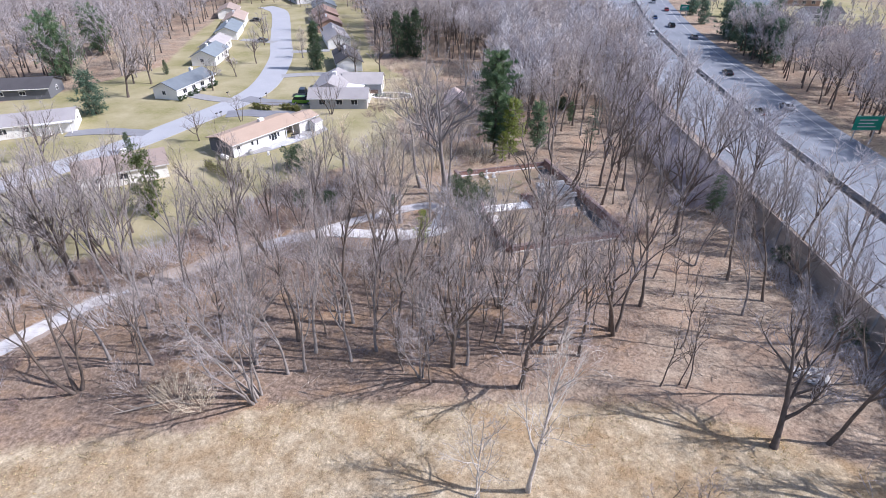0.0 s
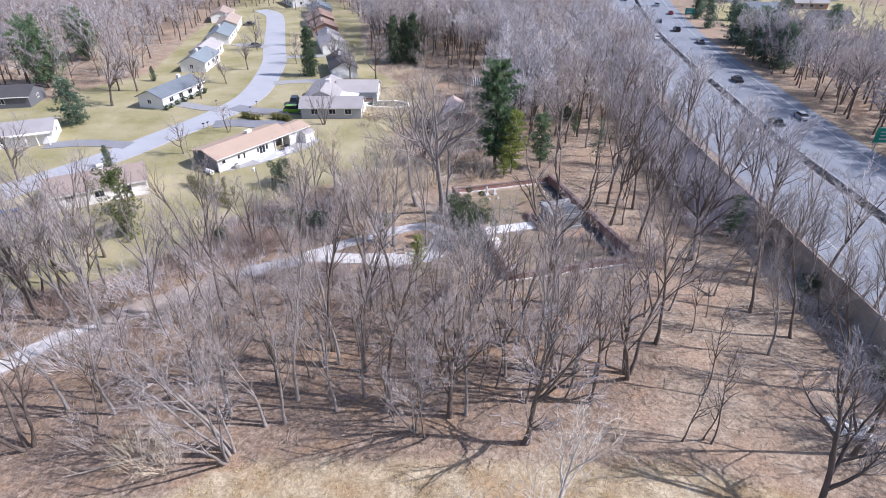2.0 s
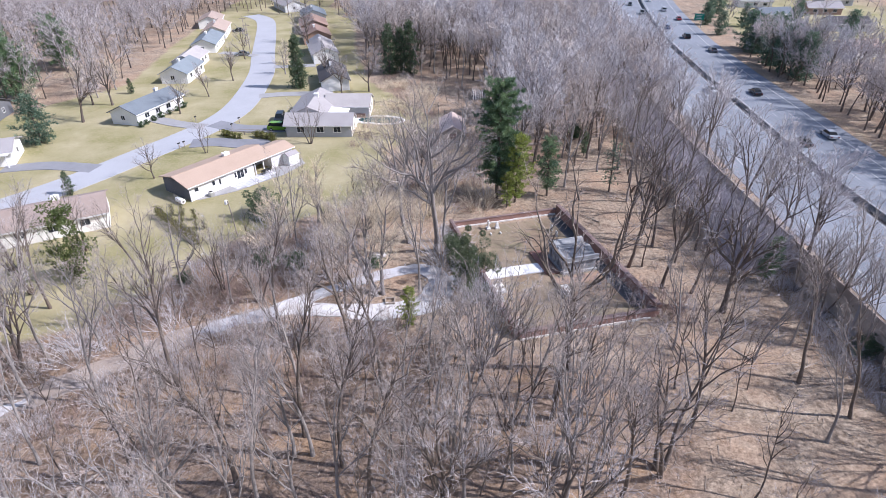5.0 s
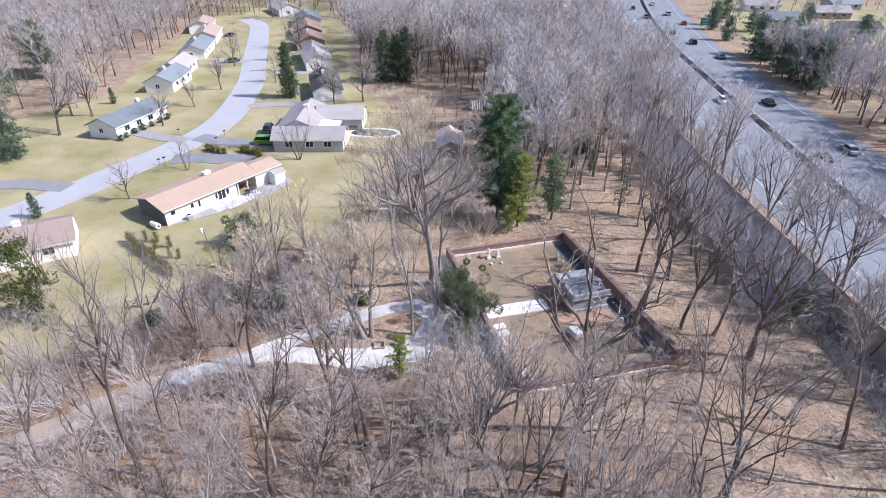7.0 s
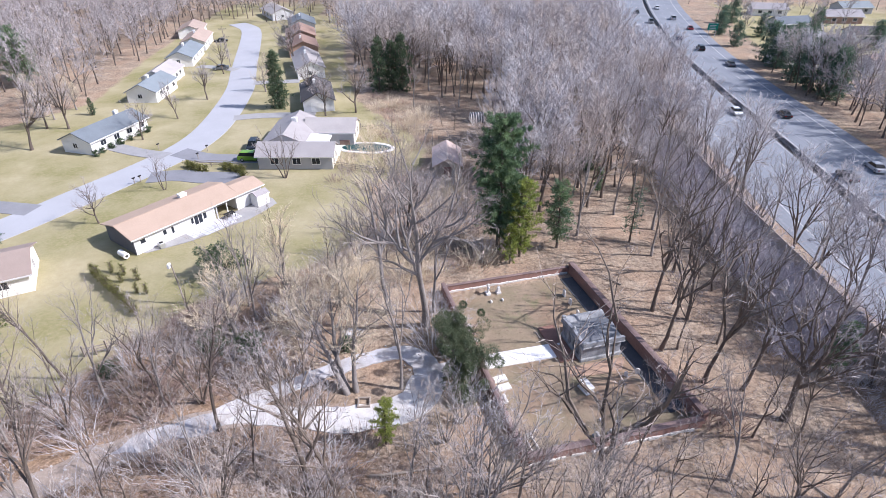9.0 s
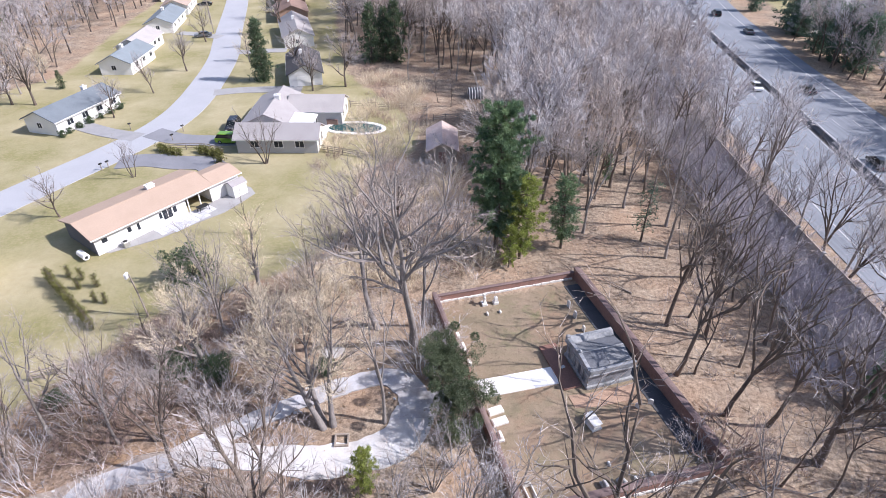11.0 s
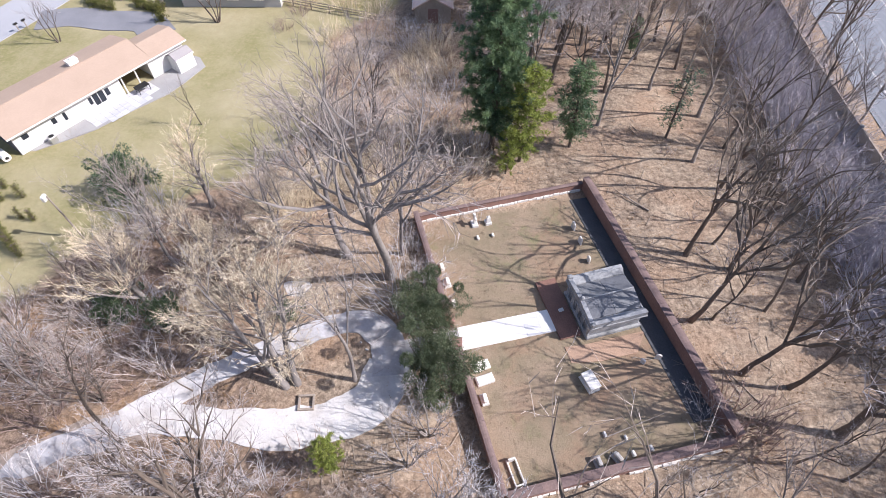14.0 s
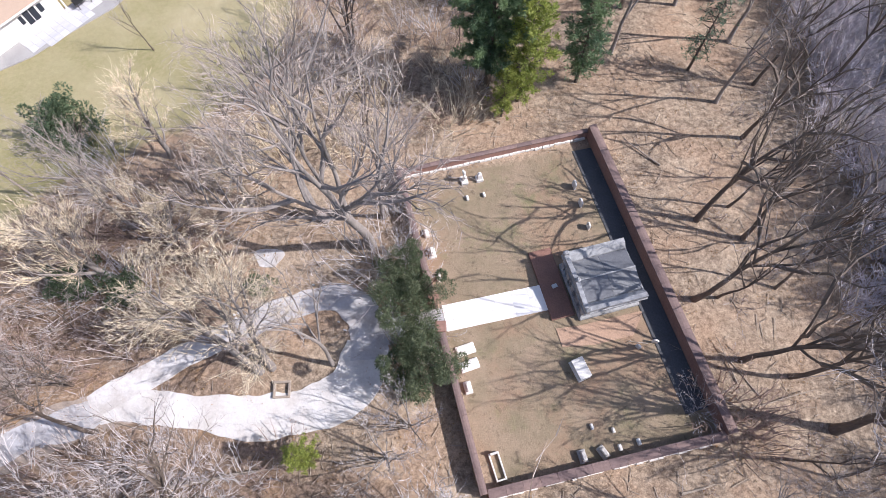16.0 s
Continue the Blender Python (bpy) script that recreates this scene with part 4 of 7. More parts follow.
barn = empty("barn", frame_at(2.25, 124.5, 91.5), "old barn with rusty pale roof in the trees", "barn")
gable_block(barn, 0, -2.35, 8.6, 2.35, 2.2, 1.3, WOOD_GREY, worn("rusty_pale_roof", (0.62, 0.50, 0.46), (0.42, 0.27, 0.22), big=0.8, fine=6.0, bump=0.2, spread=0.15), "x", 0.3)
door(barn, 0, 0, 1.3, 2.0, "W", BROWNSTONE)
hoop = empty("hoop_shelter", frame_at(8.8, 155.0, 6), "hooped greenhouse frame with pale ribs", "greenhouse")
for k in range(6):
    pts = [Vector((k * 0.56 - 1.4, 1.5 * math.cos(a), 1.9 * math.sin(a))) for a in np.linspace(0, math.pi, 11)]
    part("rib", Shape().tube(pts, [0.09] * 11, 5, False), TRIM_WHITE, hoop)
cover = Shape()
rings = [[(x, 1.44 * math.cos(a), 1.84 * math.sin(a)) for a in np.linspace(0, math.pi, 11)] + [(x, 1.38 * math.cos(a), 1.78 * math.sin(a)) for a in np.linspace(math.pi, 0, 11)] for x in (-1.4, 1.4)]
part("cover", cover.loft(rings), WALL_DARK, hoop, "dark plastic cover")


# ---- cemetery ----
def cemetery_wall():
    """Four runs of brown stone wall with coping slabs and a white base course."""
    cw = empty("cemetery_wall", None, "low brownstone cemetery wall with coping and white footing", "wall", kind="structure")
    # each run: ends, side of the white footing (1 inside, 2 outside), height, coping's half width
    gate0, gate1 = Vector((5.45, 76.85, 0)), Vector((4.85, 78.95, 0))
    runs = [(Vector((1.7, 90.4, 0)), Vector((17.80, 94.90, 0)), 1, 0.80, 0.20), (Vector((18.12, 95.08, 0)), Vector((25.62, 69.86, 0)), 0, 1.34, 0.34),
            (Vector((25.3, 69.75, 0)), Vector((8.9, 65.62, 0)), 2, 0.86, 0.32), (Vector((8.6, 65.6, 0)), gate0, 0, 1.22, 0.25), (gate1, Vector((1.55, 90.5, 0)), 0, 1.22, 0.25)]
    for a, b, foot, H, e in runs:
        T = 2 * e - 0.1
        d = (b - a).normalized()
        n2 = Vector((d.y, -d.x, 0))     # towards the inside of the yard
        L = (b - a).length
        q = lambda s, t, z: tuple(a + d * s + n2 * t + Vector((0, 0, z)))
        part("wall_run", Shape().hexa([q(0, -T / 2, -0.2), q(0, T / 2, -0.2), q(L, T / 2, -0.2), q(L, -T / 2, -0.2),
                                       q(0, -T / 2, H), q(0, T / 2, H), q(L, T / 2, H), q(L, -T / 2, H)]), BROWNSTONE, cw)
        n = max(1, round(L / 1.25))
        for k in range(n):
            s0, s1 = k * L / n + 0.006, (k + 1) * L / n - 0.006
            dz = RNG.uniform(-0.008, 0.012)
            z0, z1, z2 = H + 0.003, H + 0.09 + dz, H + 0.14 + dz
            ring = lambda s: [q(s, -e, z0), q(s, e, z0), q(s, e, z1), q(s, e * 0.3, z2), q(s, -e * 0.3, z2), q(s, -e, z1)]
            part("coping_stone", Shape().loft([ring(s0), ring(s1)]), COPING, cw)
        if foot:
            side = 1 if foot == 1 else -1
            st = Shape()
            s = 0.2
            while s < L - 0.3:
                w, h, o = RNG.uniform(0.3, 0.7), RNG.uniform(0.10, 0.2), RNG.uniform(0.10, 0.2)
                t0, t1 = sorted((side * (T / 2 - 0.02), side * (T / 2 + o)))
                if foot == 1 or RNG.random() < 0.85:
                    st.hexa([q(s, t0, -0.1), q(s, t1, -0.1), q(s + w - 0.02, t1, -0.1), q(s + w - 0.02, t0, -0.1),
                             q(s + 0.02, t0, h), q(s + 0.02, t1, h * 0.9), q(s + w - 0.04, t1, h * 0.85), q(s + w - 0.04, t0, h)])
                s += w
            part("footing", st, MARBLE, cw, "whitewashed stone footing")
    for g in (gate0, gate1):
        part("gate_pier", Shape().block(g.x - 0.36, g.y - 0.36, -0.2, g.x + 0.36, g.y + 0.36, 1.45, 0.05).block(g.x - 0.42, g.y - 0.42, 1.452, g.x + 0.42, g.y + 0.42, 1.58, 0.05), BROWNSTONE, cw)
    # a dark strip about 1.7 m wide along the east wall's inner side
    tagged(part("gravel_strip", slab([(23.1, 71.2), (24.75, 71.75), (18.2, 93.7), (16.55, 93.3)][::1], -0.1, -0.012), STRIP_DARK), "dark bluish strip along the wall", "gravel", kind="structure")


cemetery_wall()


def mausoleum():
    """A stone tomb house: local x from its front to its back."""
    m = empty("mausoleum", frame_at(16.13, 78.12, 16.3), "grey granite mausoleum with stained stone roof", "mausoleum")
    Lx, Ly, H = 4.55, 4.46, 1.60
    part("base_course", Shape().block(-0.15, -0.15, -0.2, Lx + 0.15, Ly + 0.15, 0.28, 0.05), GRANITE, m)
    part("wall", Shape().box(0.06, 0.06, 0.282, Lx - 0.06, Ly - 0.06, H), GRANITE, m)
    for k in range(5):
        y = 0.06 + k * (Ly - 0.12 - 0.42) / 4
        pl = Shape().box(-0.06, y, 0.282, 0.055, y + 0.42, H - 0.02)
        pl.box(-0.10, y - 0.04, 0.282, 0.05, y + 0.46, 0.5).box(-0.10, y - 0.04, H - 0.26, 0.05, y + 0.46, H - 0.022)
        part("pilaster", pl, GRANITE, m)
    part("bronze_door", Shape().box(0.0, Ly / 2 - 0.5, 0.29, 0.058, Ly / 2 - 0.03, 1.38).box(0.0, Ly / 2 + 0.03, 0.29, 0.058, Ly / 2 + 0.5, 1.38), GRANITE_DARK, m, "dark double door")
    part("cornice", Shape().hexa([(-0.02, -0.02, H), (Lx + 0.02, -0.02, H), (Lx + 0.02, Ly + 0.02, H), (-0.02, Ly + 0.02, H),
                                  (-0.26, -0.26, H + 0.2), (Lx + 0.2, -0.26, H + 0.2), (Lx + 0.2, Ly + 0.26, H + 0.2), (-0.26, Ly + 0.26, H + 0.2)]).box(-0.26, -0.26, H + 0.202, Lx + 0.2, Ly + 0.26, H + 0.3), GRANITE, m)
    ym, zr = Ly / 2, H + 0.86
    z0 = H + 0.31
    # four stone slabs make each slope
    n = 2
    for k in range(n):
        x0, x1 = 0.12 + k * (Lx - 0.06) / n, 0.12 + (k + 1) * (Lx - 0.06) / n - 0.02
        for sgn in (-1, 1):
            ye = 0.56 if sgn < 0 else Ly - 0.56
            yr = ym - 0.05 if sgn < 0 else ym + 0.05
            c = [(x0, ye, z0 - 0.02), (x1, ye, z0 - 0.02), (x1, yr, zr - 0.14), (x0, yr, zr - 0.14), (x0, ye, z0 + 0.10), (x1, ye, z0 + 0.10), (x1, yr, zr), (x0, yr, zr)]
            if sgn > 0:
                c = c[3::-1] + c[:3:-1]
            part("roof_slab", Shape().hexa(c), GRANITE_DARK, m, "dark stained stone slab")
    part("ridge_stone", Shape().box(0.145, ym - 0.048, zr - 0.1, Lx + 0.05, ym + 0.048, zr + 0.03), GRANITE, m)
    for sgn in (-1, 1):
        f = (lambda y: y) if sgn < 0 else (lambda y: Ly - y)
        ring = [(f(-0.2), H + 0.302), (f(0.54), H + 0.302), (f(0.5), z0 + 0.12), (f(0.14), z0 + 0.46), (f(-0.2), z0 + 0.52)]
        part("parapet", Shape().loft([[(x, y, z) for y, z in ring] for x in (0.145, Lx + 0.12)]), GRANITE, m)
    pd = [(-0.2, -0.24, z0), (-0.2, Ly + 0.24, z0), (-0.2, Ly + 0.24, z0 + 0.4), (-0.2, ym, zr + 0.16), (-0.2, -0.24, z0 + 0.4)]
    part("pediment", Shape().loft([pd, [(x + 0.34, y, z) for x, y, z in pd]]), GRANITE, m)
    for y in (-0.12, Ly + 0.12):
        part("acroterion", Shape().block(-0.26, y - 0.16, z0 + 0.3, 0.2, y + 0.16, z0 + 0.72, 0.08), GRANITE, m, "weathered corner ornament")
    part("acroterion", Shape().disc_stack(0.0, ym, [(zr + 0.1, 0.16), (zr + 0.3, 0.2), (zr + 0.45, 0.09)], 8), GRANITE, m, "weathered top ornament")
    t = empty("brick_terrace", frame_at(15.68, 77.77, 16.3), "brick terrace in front of the mausoleum", "terrace", kind="structure")
    part("paving", Shape().block(-1.65, 0.62, -0.15, 0.2, 6.42, 0.12, 0.03), PAVER, t)
    thing("marker_stone", Shape().block(-0.22, -0.16, 0, 0.22, 0.16, 0.06, 0.02), MARBLE, "small white marker slab on the brick terrace", "marker", frame_at(15.68, 77.77, 16.3) @ pose(-0.55, 3.2, 0.121, 0, 0, 8))
    tagged(part("bare_soil", slab([(14.6, 75.9), (17.0, 76.1), (20.0, 76.9), (21.0, 78.9), (15.9, 77.55), (14.2, 77.3)], -0.1, -0.018), SOIL), "bare reddish soil beside the mausoleum", "soil", kind="structure")


mausoleum()


def stone(kind, m, label, group="gravestones", s=1.0, material=None):
    material = material or MARBLE
    if kind == "tablet":
        pts = [(-0.28, 0), (0.28, 0), (0.28, 0.62), (0.2, 0.74), (0.08, 0.8), (-0.08, 0.8), (-0.2, 0.74), (-0.28, 0.62)]
        sh = Shape().loft([[(0.06 * k, y * s, z * s - 0.05 * (z == 0)) for y, z in pts] for k in (-1, 1)])
    elif kind == "cross":
        sh = Shape().block(-0.3, -0.4, -0.05, 0.3, 0.4, 0.22, 0.04).block(-0.1, -0.12, 0.221, 0.1, 0.12, 1.45, 0.02)
        sh.block(-0.09, -0.42, 0.95, 0.09, -0.123, 1.16, 0.02).block(-0.09, 0.123, 0.95, 0.09, 0.42, 1.16, 0.02)
    elif kind == "obelisk":
        sh = Shape().block(-0.3, -0.3, -0.05, 0.3, 0.3, 0.25, 0.03).box(-0.2, -0.2, 0.251, 0.2, 0.2, 0.85, 0.04).box(-0.12, -0.12, 0.851, 0.12, 0.12, 1.0, 0.1)
    elif kind == "slab":
        sh = Shape().block(-0.72, -0.40, -0.05, 0.72, 0.40, 0.16, 0.03)
        sh.block(-0.64, -0.32, 0.161, 0.64, 0.32, 0.22, 0.02)
    elif kind == "chest":
        sh = Shape().block(-0.50, -0.80, -0.05, 0.50, 0.80, 0.12, 0.03).box(-0.38, -0.68, 0.121, 0.38, 0.68, 0.62).block(-0.47, -0.77, 0.621, 0.47, 0.77, 0.72, 0.03)
    elif kind == "kerb":
        sh = Shape().block(-0.38, -0.95, -0.05, -0.26, 0.95, 0.22, 0.02).block(0.26, -0.95, -0.05, 0.38, 0.95, 0.22, 0.02)
        sh.block(-0.259, 0.8, -0.05, 0.259, 0.95, 0.55, 0.02).block(-0.259, -0.95, -0.05, 0.259, -0.83, 0.22, 0.02)
    elif kind == "die":
        sh = Shape().block(-0.28, -0.46, -0.05, 0.28, 0.46, 0.2, 0.04).block(-0.16, -0.34, 0.201, 0.16, 0.34, 0.62, 0.07)
    else:
        sh = Shape().block(-0.14 * s, -0.28 * s, -0.05, 0.14 * s, 0.28 * s, 0.3 * s, 0.05)
    return thing("gravestone", sh, material, label, "gravestone", m, group)


A = 16.5
for kind, x, y, dg, sc, lb in (
        ("cross", 7.1, 90.1, A, 1, "white marble cross gravestone on a block base"), ("obelisk", 8.4, 90.3, A, 1, "short white marble obelisk gravestone"),
        ("low", 7.4, 88.4, A, 0.8, "small low white gravestone in the grass"), ("low", 8.8, 88.75, A, 0.75, "small low white gravestone in the grass"),
        ("tablet", 16.4, 89.7, A, 1.1, "rounded pale marble tablet in the dry grass"), ("tablet", 16.8, 88.0, A, 1.05, "rounded pale marble tablet in the dry grass"),
        ("tablet", 17.3, 85.9, A, 0.9, "rounded pale marble tablet in the dry grass"),
        ("low", 4.1, 85.0, A, 1.2, "small low gravestone beside the wall"), ("die", 4.6, 83.3, A, 1, "block gravestone beside the wall"), ("low", 5.2, 81.2, A, 1.2, "small low gravestone beside the wall"),
        ("slab", 7.35, 75.5, A + 4, 0, "flat white marble ledger slab in the grass"), ("slab", 7.65, 74.35, A + 4, 0, "flat white marble ledger slab in the grass"),
        ("die", 7.55, 72.7, A, 1, "small upright white gravestone"), ("chest", 15.75, 74.2, A + 8, 1, "white marble chest tomb with overhanging lid"),
        ("tablet", 20.2, 76.0, A + 30, 0.7, "leaning white gravestone stub"), ("tablet", 21.5, 76.4, A + 60, 0.8, "leaning white gravestone stub near the wall"),
        ("low", 16.3, 70.2, A, 0.75, "small low pale gravestone"), ("low", 17.8, 70.0, A, 0.7, "small low pale gravestone"),
        ("die", 15.5, 68.2, A, 1, "weathered block gravestone near the wall"), ("die", 16.95, 68.5, A + 20, 1.2, "weathered block gravestone near the wall"),
        ("low", 18.15, 68.85, A, 0.85, "small low gravestone near the wall"), ("low", 19.5, 69.25, A, 0.85, "small low gravestone near the wall"),
        ("kerb", 9.6, 67.4, A + 2, 1, "grave with white stone kerb and headstone")):
    stone(kind, frame_at(x, y, dg, -0.03), lb, s=sc, material=ROCK if "weathered block" in lb else None)


# ---- trees ----
def unit(rng):
    a, z = rng.uniform(0, 2 * math.pi), rng.uniform(-1, 1)
    r = math.sqrt(1 - z * z)
    return Vector((r * math.cos(a), r * math.sin(a), z))


def limb_line(rng, p, d, length, n, wobble, lift):
    """A crooked line of n steps from p along d that bends up by lift."""
    pts, step = [p.copy()], length / n
    d = d.normalized()
    for _ in range(n):
        d = (d + unit(rng) * wobble + Vector((0, 0, lift))).normalized()
        pts.append(pts[-1] + d * step)
    return pts


def along(pts, t):
    k = t * (len(pts) - 1)
    i = min(int(k), len(pts) - 2)
    return pts[i].lerp(pts[i + 1], k - i), (pts[i + 1] - pts[i]).normalized()


def side_way(rng, d, angle):
    a = d.cross(unit(rng))
    a = a.normalized() if a.length > 1e-3 else Vector((1, 0, 0))
    return (d * math.cos(angle) + a * math.sin(angle)).normalized()


def bare_tree(seed, height, radius, stems=1, spread=0.75, clear=0.35, limbs=9, subs=6, twigs=6, ends=4, lean=(0, 0), thick=1.0, lift=0.10, wob=0.26, lod=0, forks=0, reach=1.0, flare=(0.18, 0.48), girth=1.0):
    """Meshes of a leafless tree: trunk, limbs and twigs. forks: leaders that part from the trunk; ends=0 leaves the last twigs out; lod 0 is the finest."""
    rng = random.Random(seed)
    tr, li, tw = Shape(), Shape(), Shape()
    for s in range(stems):
        a = rng.uniform(0, 6.28) if stems == 1 else 6.28 * s / stems + rng.uniform(-0.5, 0.5)
        out = 0.05 if stems == 1 else rng.uniform(*flare)
        d = Vector((math.cos(a) * out + lean[0], math.sin(a) * out + lean[1], 1.0))
        base = Vector((0, 0, -0.15)) if stems == 1 else Vector((math.cos(a) * radius * 1.2, math.sin(a) * radius * 1.2, -0.15))
        h = height * (1 if stems == 1 else rng.uniform(0.75, 1.0))
        r0 = radius * (1 if stems == 1 else rng.uniform(0.55, 0.8))
        ns = (8, 6, 4)[lod]
        pts = limb_line(rng, base, d, h * 0.88, ns, 0.13, 0.06)
        rad = [r0 * (1.0 - 0.88 * (i / ns) ** 1.15) for i in range(ns + 1)]
        rad[0] *= 1.35
        tr.tube(pts, rad, (7, 5, 4)[lod])
        leaders = [pts]
        for f in range(forks):
            u = rng.uniform(0.28, 0.55)
            p, dd = along(pts, u)
            lead = limb_line(rng, p, side_way(rng, dd, rng.uniform(0.3, 0.6)), h * (0.95 - u) * rng.uniform(0.8, 1.0), 6, 0.12, 0.10)
            rl = r0 * (1.0 - 0.8 * u) * 0.72
            tr.tube(lead, [rl * (1.0 - 0.9 * i / 6) for i in range(7)], (6, 5, 4)[lod])
            leaders.append(lead)
        count = limbs if stems == 1 else max(4, int(limbs * 0.62))
        for k in range(count):
            t = clear + (0.98 - clear) * ((k + rng.random()) / count)
            line = leaders[k % len(leaders)]
            p, dd = along(line, t if line is pts else max(0.15, (t - 0.3) / 0.7))
            ang = spread * rng.uniform(0.65, 1.2) * (1.15 - 0.45 * t)
            L = reach * height * (0.40 if k > 1 else 0.46) * rng.uniform(0.75, 1.15) * (1.12 - 0.62 * t)
            rl = girth * min(r0 * 0.6, 0.012 * L + 0.32 * r0 * (1 - t)) * rng.uniform(0.8, 1.1)
            lp = limb_line(rng, p, side_way(rng, dd, ang), L, (4, 3, 2)[lod], wob, lift)
            li.tube(lp, [rl * (1.0 - 0.9 * i / (len(lp) - 1)) for i in range(len(lp))], (5, 3, 3)[lod])
            for m in range(subs):
                u = 0.25 + 0.75 * (m + rng.random()) / subs
                q, e = along(lp, min(u, 0.99))
                l2 = L * rng.uniform(0.32, 0.55) * (1.15 - 0.5 * u)
                r2 = max(0.024 * thick, rl * 0.42 * (1.1 - 0.6 * u))
                sp = limb_line(rng, q, side_way(rng, e, rng.uniform(0.4, 0.95)), l2, 2 if ends else 1, 0.25, lift)
                if ends:
                    li.tube(sp, [r2, r2 * 0.6, r2 * 0.2], 3)
                else:
                    tw.spike(sp[0], sp[1], r2)
                for n in range(twigs):
                    u3 = 0.2 + 0.8 * (n + rng.random()) / twigs
                    q3, e3 = along(sp, min(u3, 0.99))
                    l3 = l2 * rng.uniform(0.35, 0.65)
                    r3 = max(0.017 * thick, r2 * 0.45)
                    d3 = (side_way(rng, e3, rng.uniform(0.3, 0.9)) + Vector((0, 0, lift * 1.3))).normalized()
                    end = q3 + d3 * l3
                    if ends:
                        tw.spike(q3, end, r3)
                    else:
                        tw.blade(q3, end, r3, unit(rng))
                    for w in range(ends):
                        u4 = rng.uniform(0.25, 0.9)
                        q4 = q3.lerp(end, u4)
                        d4 = (side_way(rng, d3, rng.uniform(0.3, 0.7)) + Vector((0, 0, lift))).normalized()
                        tw.blade(q4, q4 + d4 * l3 * rng.uniform(0.4, 0.8), r3 * 0.95, unit(rng))
    return tr, li, tw


def tree_kind(name, label, shapes, bark=None, twig=None, category="tree", group=""):
    """A tree built once, far below the ground's edge of view, to be copied."""
    root = empty(name, None, label, category, group)
    trunk, limbs, twigs = shapes
    part("trunk", trunk, bark or BARK, root, smooth=True)
    part("crown", limbs.join(twigs, twig or TWIG), bark or BARK, root)
    return root


class Grove:
    """Kinds of trees; the first of each kind to be planted is the one that was built."""

    def __init__(self):
        self.used = set()

    def plant(self, kind, x, y, turn, size=1.0, label=""):
        m = pose(x, y, -0.08, 0, 0, turn) @ Matrix.Diagonal((size, size, size, 1))
        if kind.name not in self.used:
            self.used.add(kind.name)
            kind.matrix_world = m
            ob = kind
        else:
            ob = copy_thing(kind, pose(x, y, -0.08, 0, 0, turn))
            ob.matrix_basis = m
        if label:
            ob["label"] = label
        return ob


grove = Grove()
TALL = [tree_kind("tree", "tall slender leafless tree with upswept crown", bare_tree(100 + i, 17.0 + 1.3 * (i % 3), 0.175 + 0.02 * (i % 3), spread=0.56, clear=0.46, limbs=15, subs=5, twigs=5, ends=3, lean=ln, lift=0.12, wob=0.22, thick=0.58, forks=(1, 2, 0, 2, 1)[i], reach=0.78), BARK_GREY if i in (0, 1, 3) else BARK, TWIG_NEAR, group="woodland trees")
        for i, ln in enumerate(((0.03, 0), (-0.05, 0.02), (0.06, 0.03), (0, -0.04), (0.10, 0.0)))]
WIDE = [tree_kind("spreading_tree", "broad leafless tree with spreading grey limbs", bare_tree(200 + i, 17.0, 0.30, spread=0.82, clear=0.22, limbs=16, subs=7, twigs=6, ends=3, lift=0.13, wob=0.24, thick=0.75, forks=1 + i, girth=1.3), group="spreading trees")
        for i in range(3)]
MULTI = [tree_kind("multi_stem_tree", "leafless tree with several leaning stems", bare_tree(300 + i, 15.5, 0.25, stems=3 + i % 2, spread=0.7, clear=0.35, limbs=10, subs=5, twigs=5, ends=3, lift=0.10, thick=0.65), group="multi-stem trees") for i in range(3)]
STOUT = [tree_kind("stout_tree", "stout leafless tree with long bare forking limbs", bare_tree(150 + i, 19.5, 0.215, spread=0.60, clear=0.34, limbs=10, subs=4, twigs=3, ends=1, lean=((0.02, 0.03), (-0.04, 0.04), (0.05, -0.02))[i], lift=0.07, wob=0.36, thick=0.75, forks=2 + i % 2, girth=1.45, reach=1.1), BARK, TWIG_NEAR, group="spreading trees") for i in range(3)]
GIANT = [tree_kind("great_tree", "great leafless tree with wide rising limbs", bare_tree(262, 24.5, 0.40, spread=0.85, clear=0.38, limbs=26, subs=7, twigs=6, ends=2, reach=0.9, lift=0.08, wob=0.24, thick=0.62, forks=4, girth=1.25), BARK_GREY, TWIG_NEAR, group="spreading trees"),
         tree_kind("leaning_great_tree", "leafless tree leaning out with spreading limbs", bare_tree(267, 20.0, 0.30, spread=0.95, clear=0.42, limbs=18, subs=7, twigs=6, ends=2, lean=(-0.22, 0.08), lift=0.06, wob=0.26, thick=0.62, forks=2, girth=1.25), BARK_GREY, TWIG_NEAR, group="spreading trees")]
THIN = [tree_kind("sapling", "thin leafless young sapling", bare_tree(400 + i, 9.5 + i, 0.085, spread=0.6, clear=0.3, limbs=8, subs=4, twigs=4, ends=2, lean=(0.12 * (i - 1), 0.05), lift=0.12, thick=0.6), group="saplings") for i in range(3)]
PALE = [tree_kind("pale_tree", "leafless tree with pale whitish bark", bare_tree(500 + i, 15.0, 0.19, stems=1 + i, spread=0.8, clear=0.34, limbs=12, subs=6, twigs=5, ends=2, lift=0.09, wob=0.34, thick=0.9), BARK_PALE, TWIG_PALE, group="pale-barked trees") for i in range(2)]
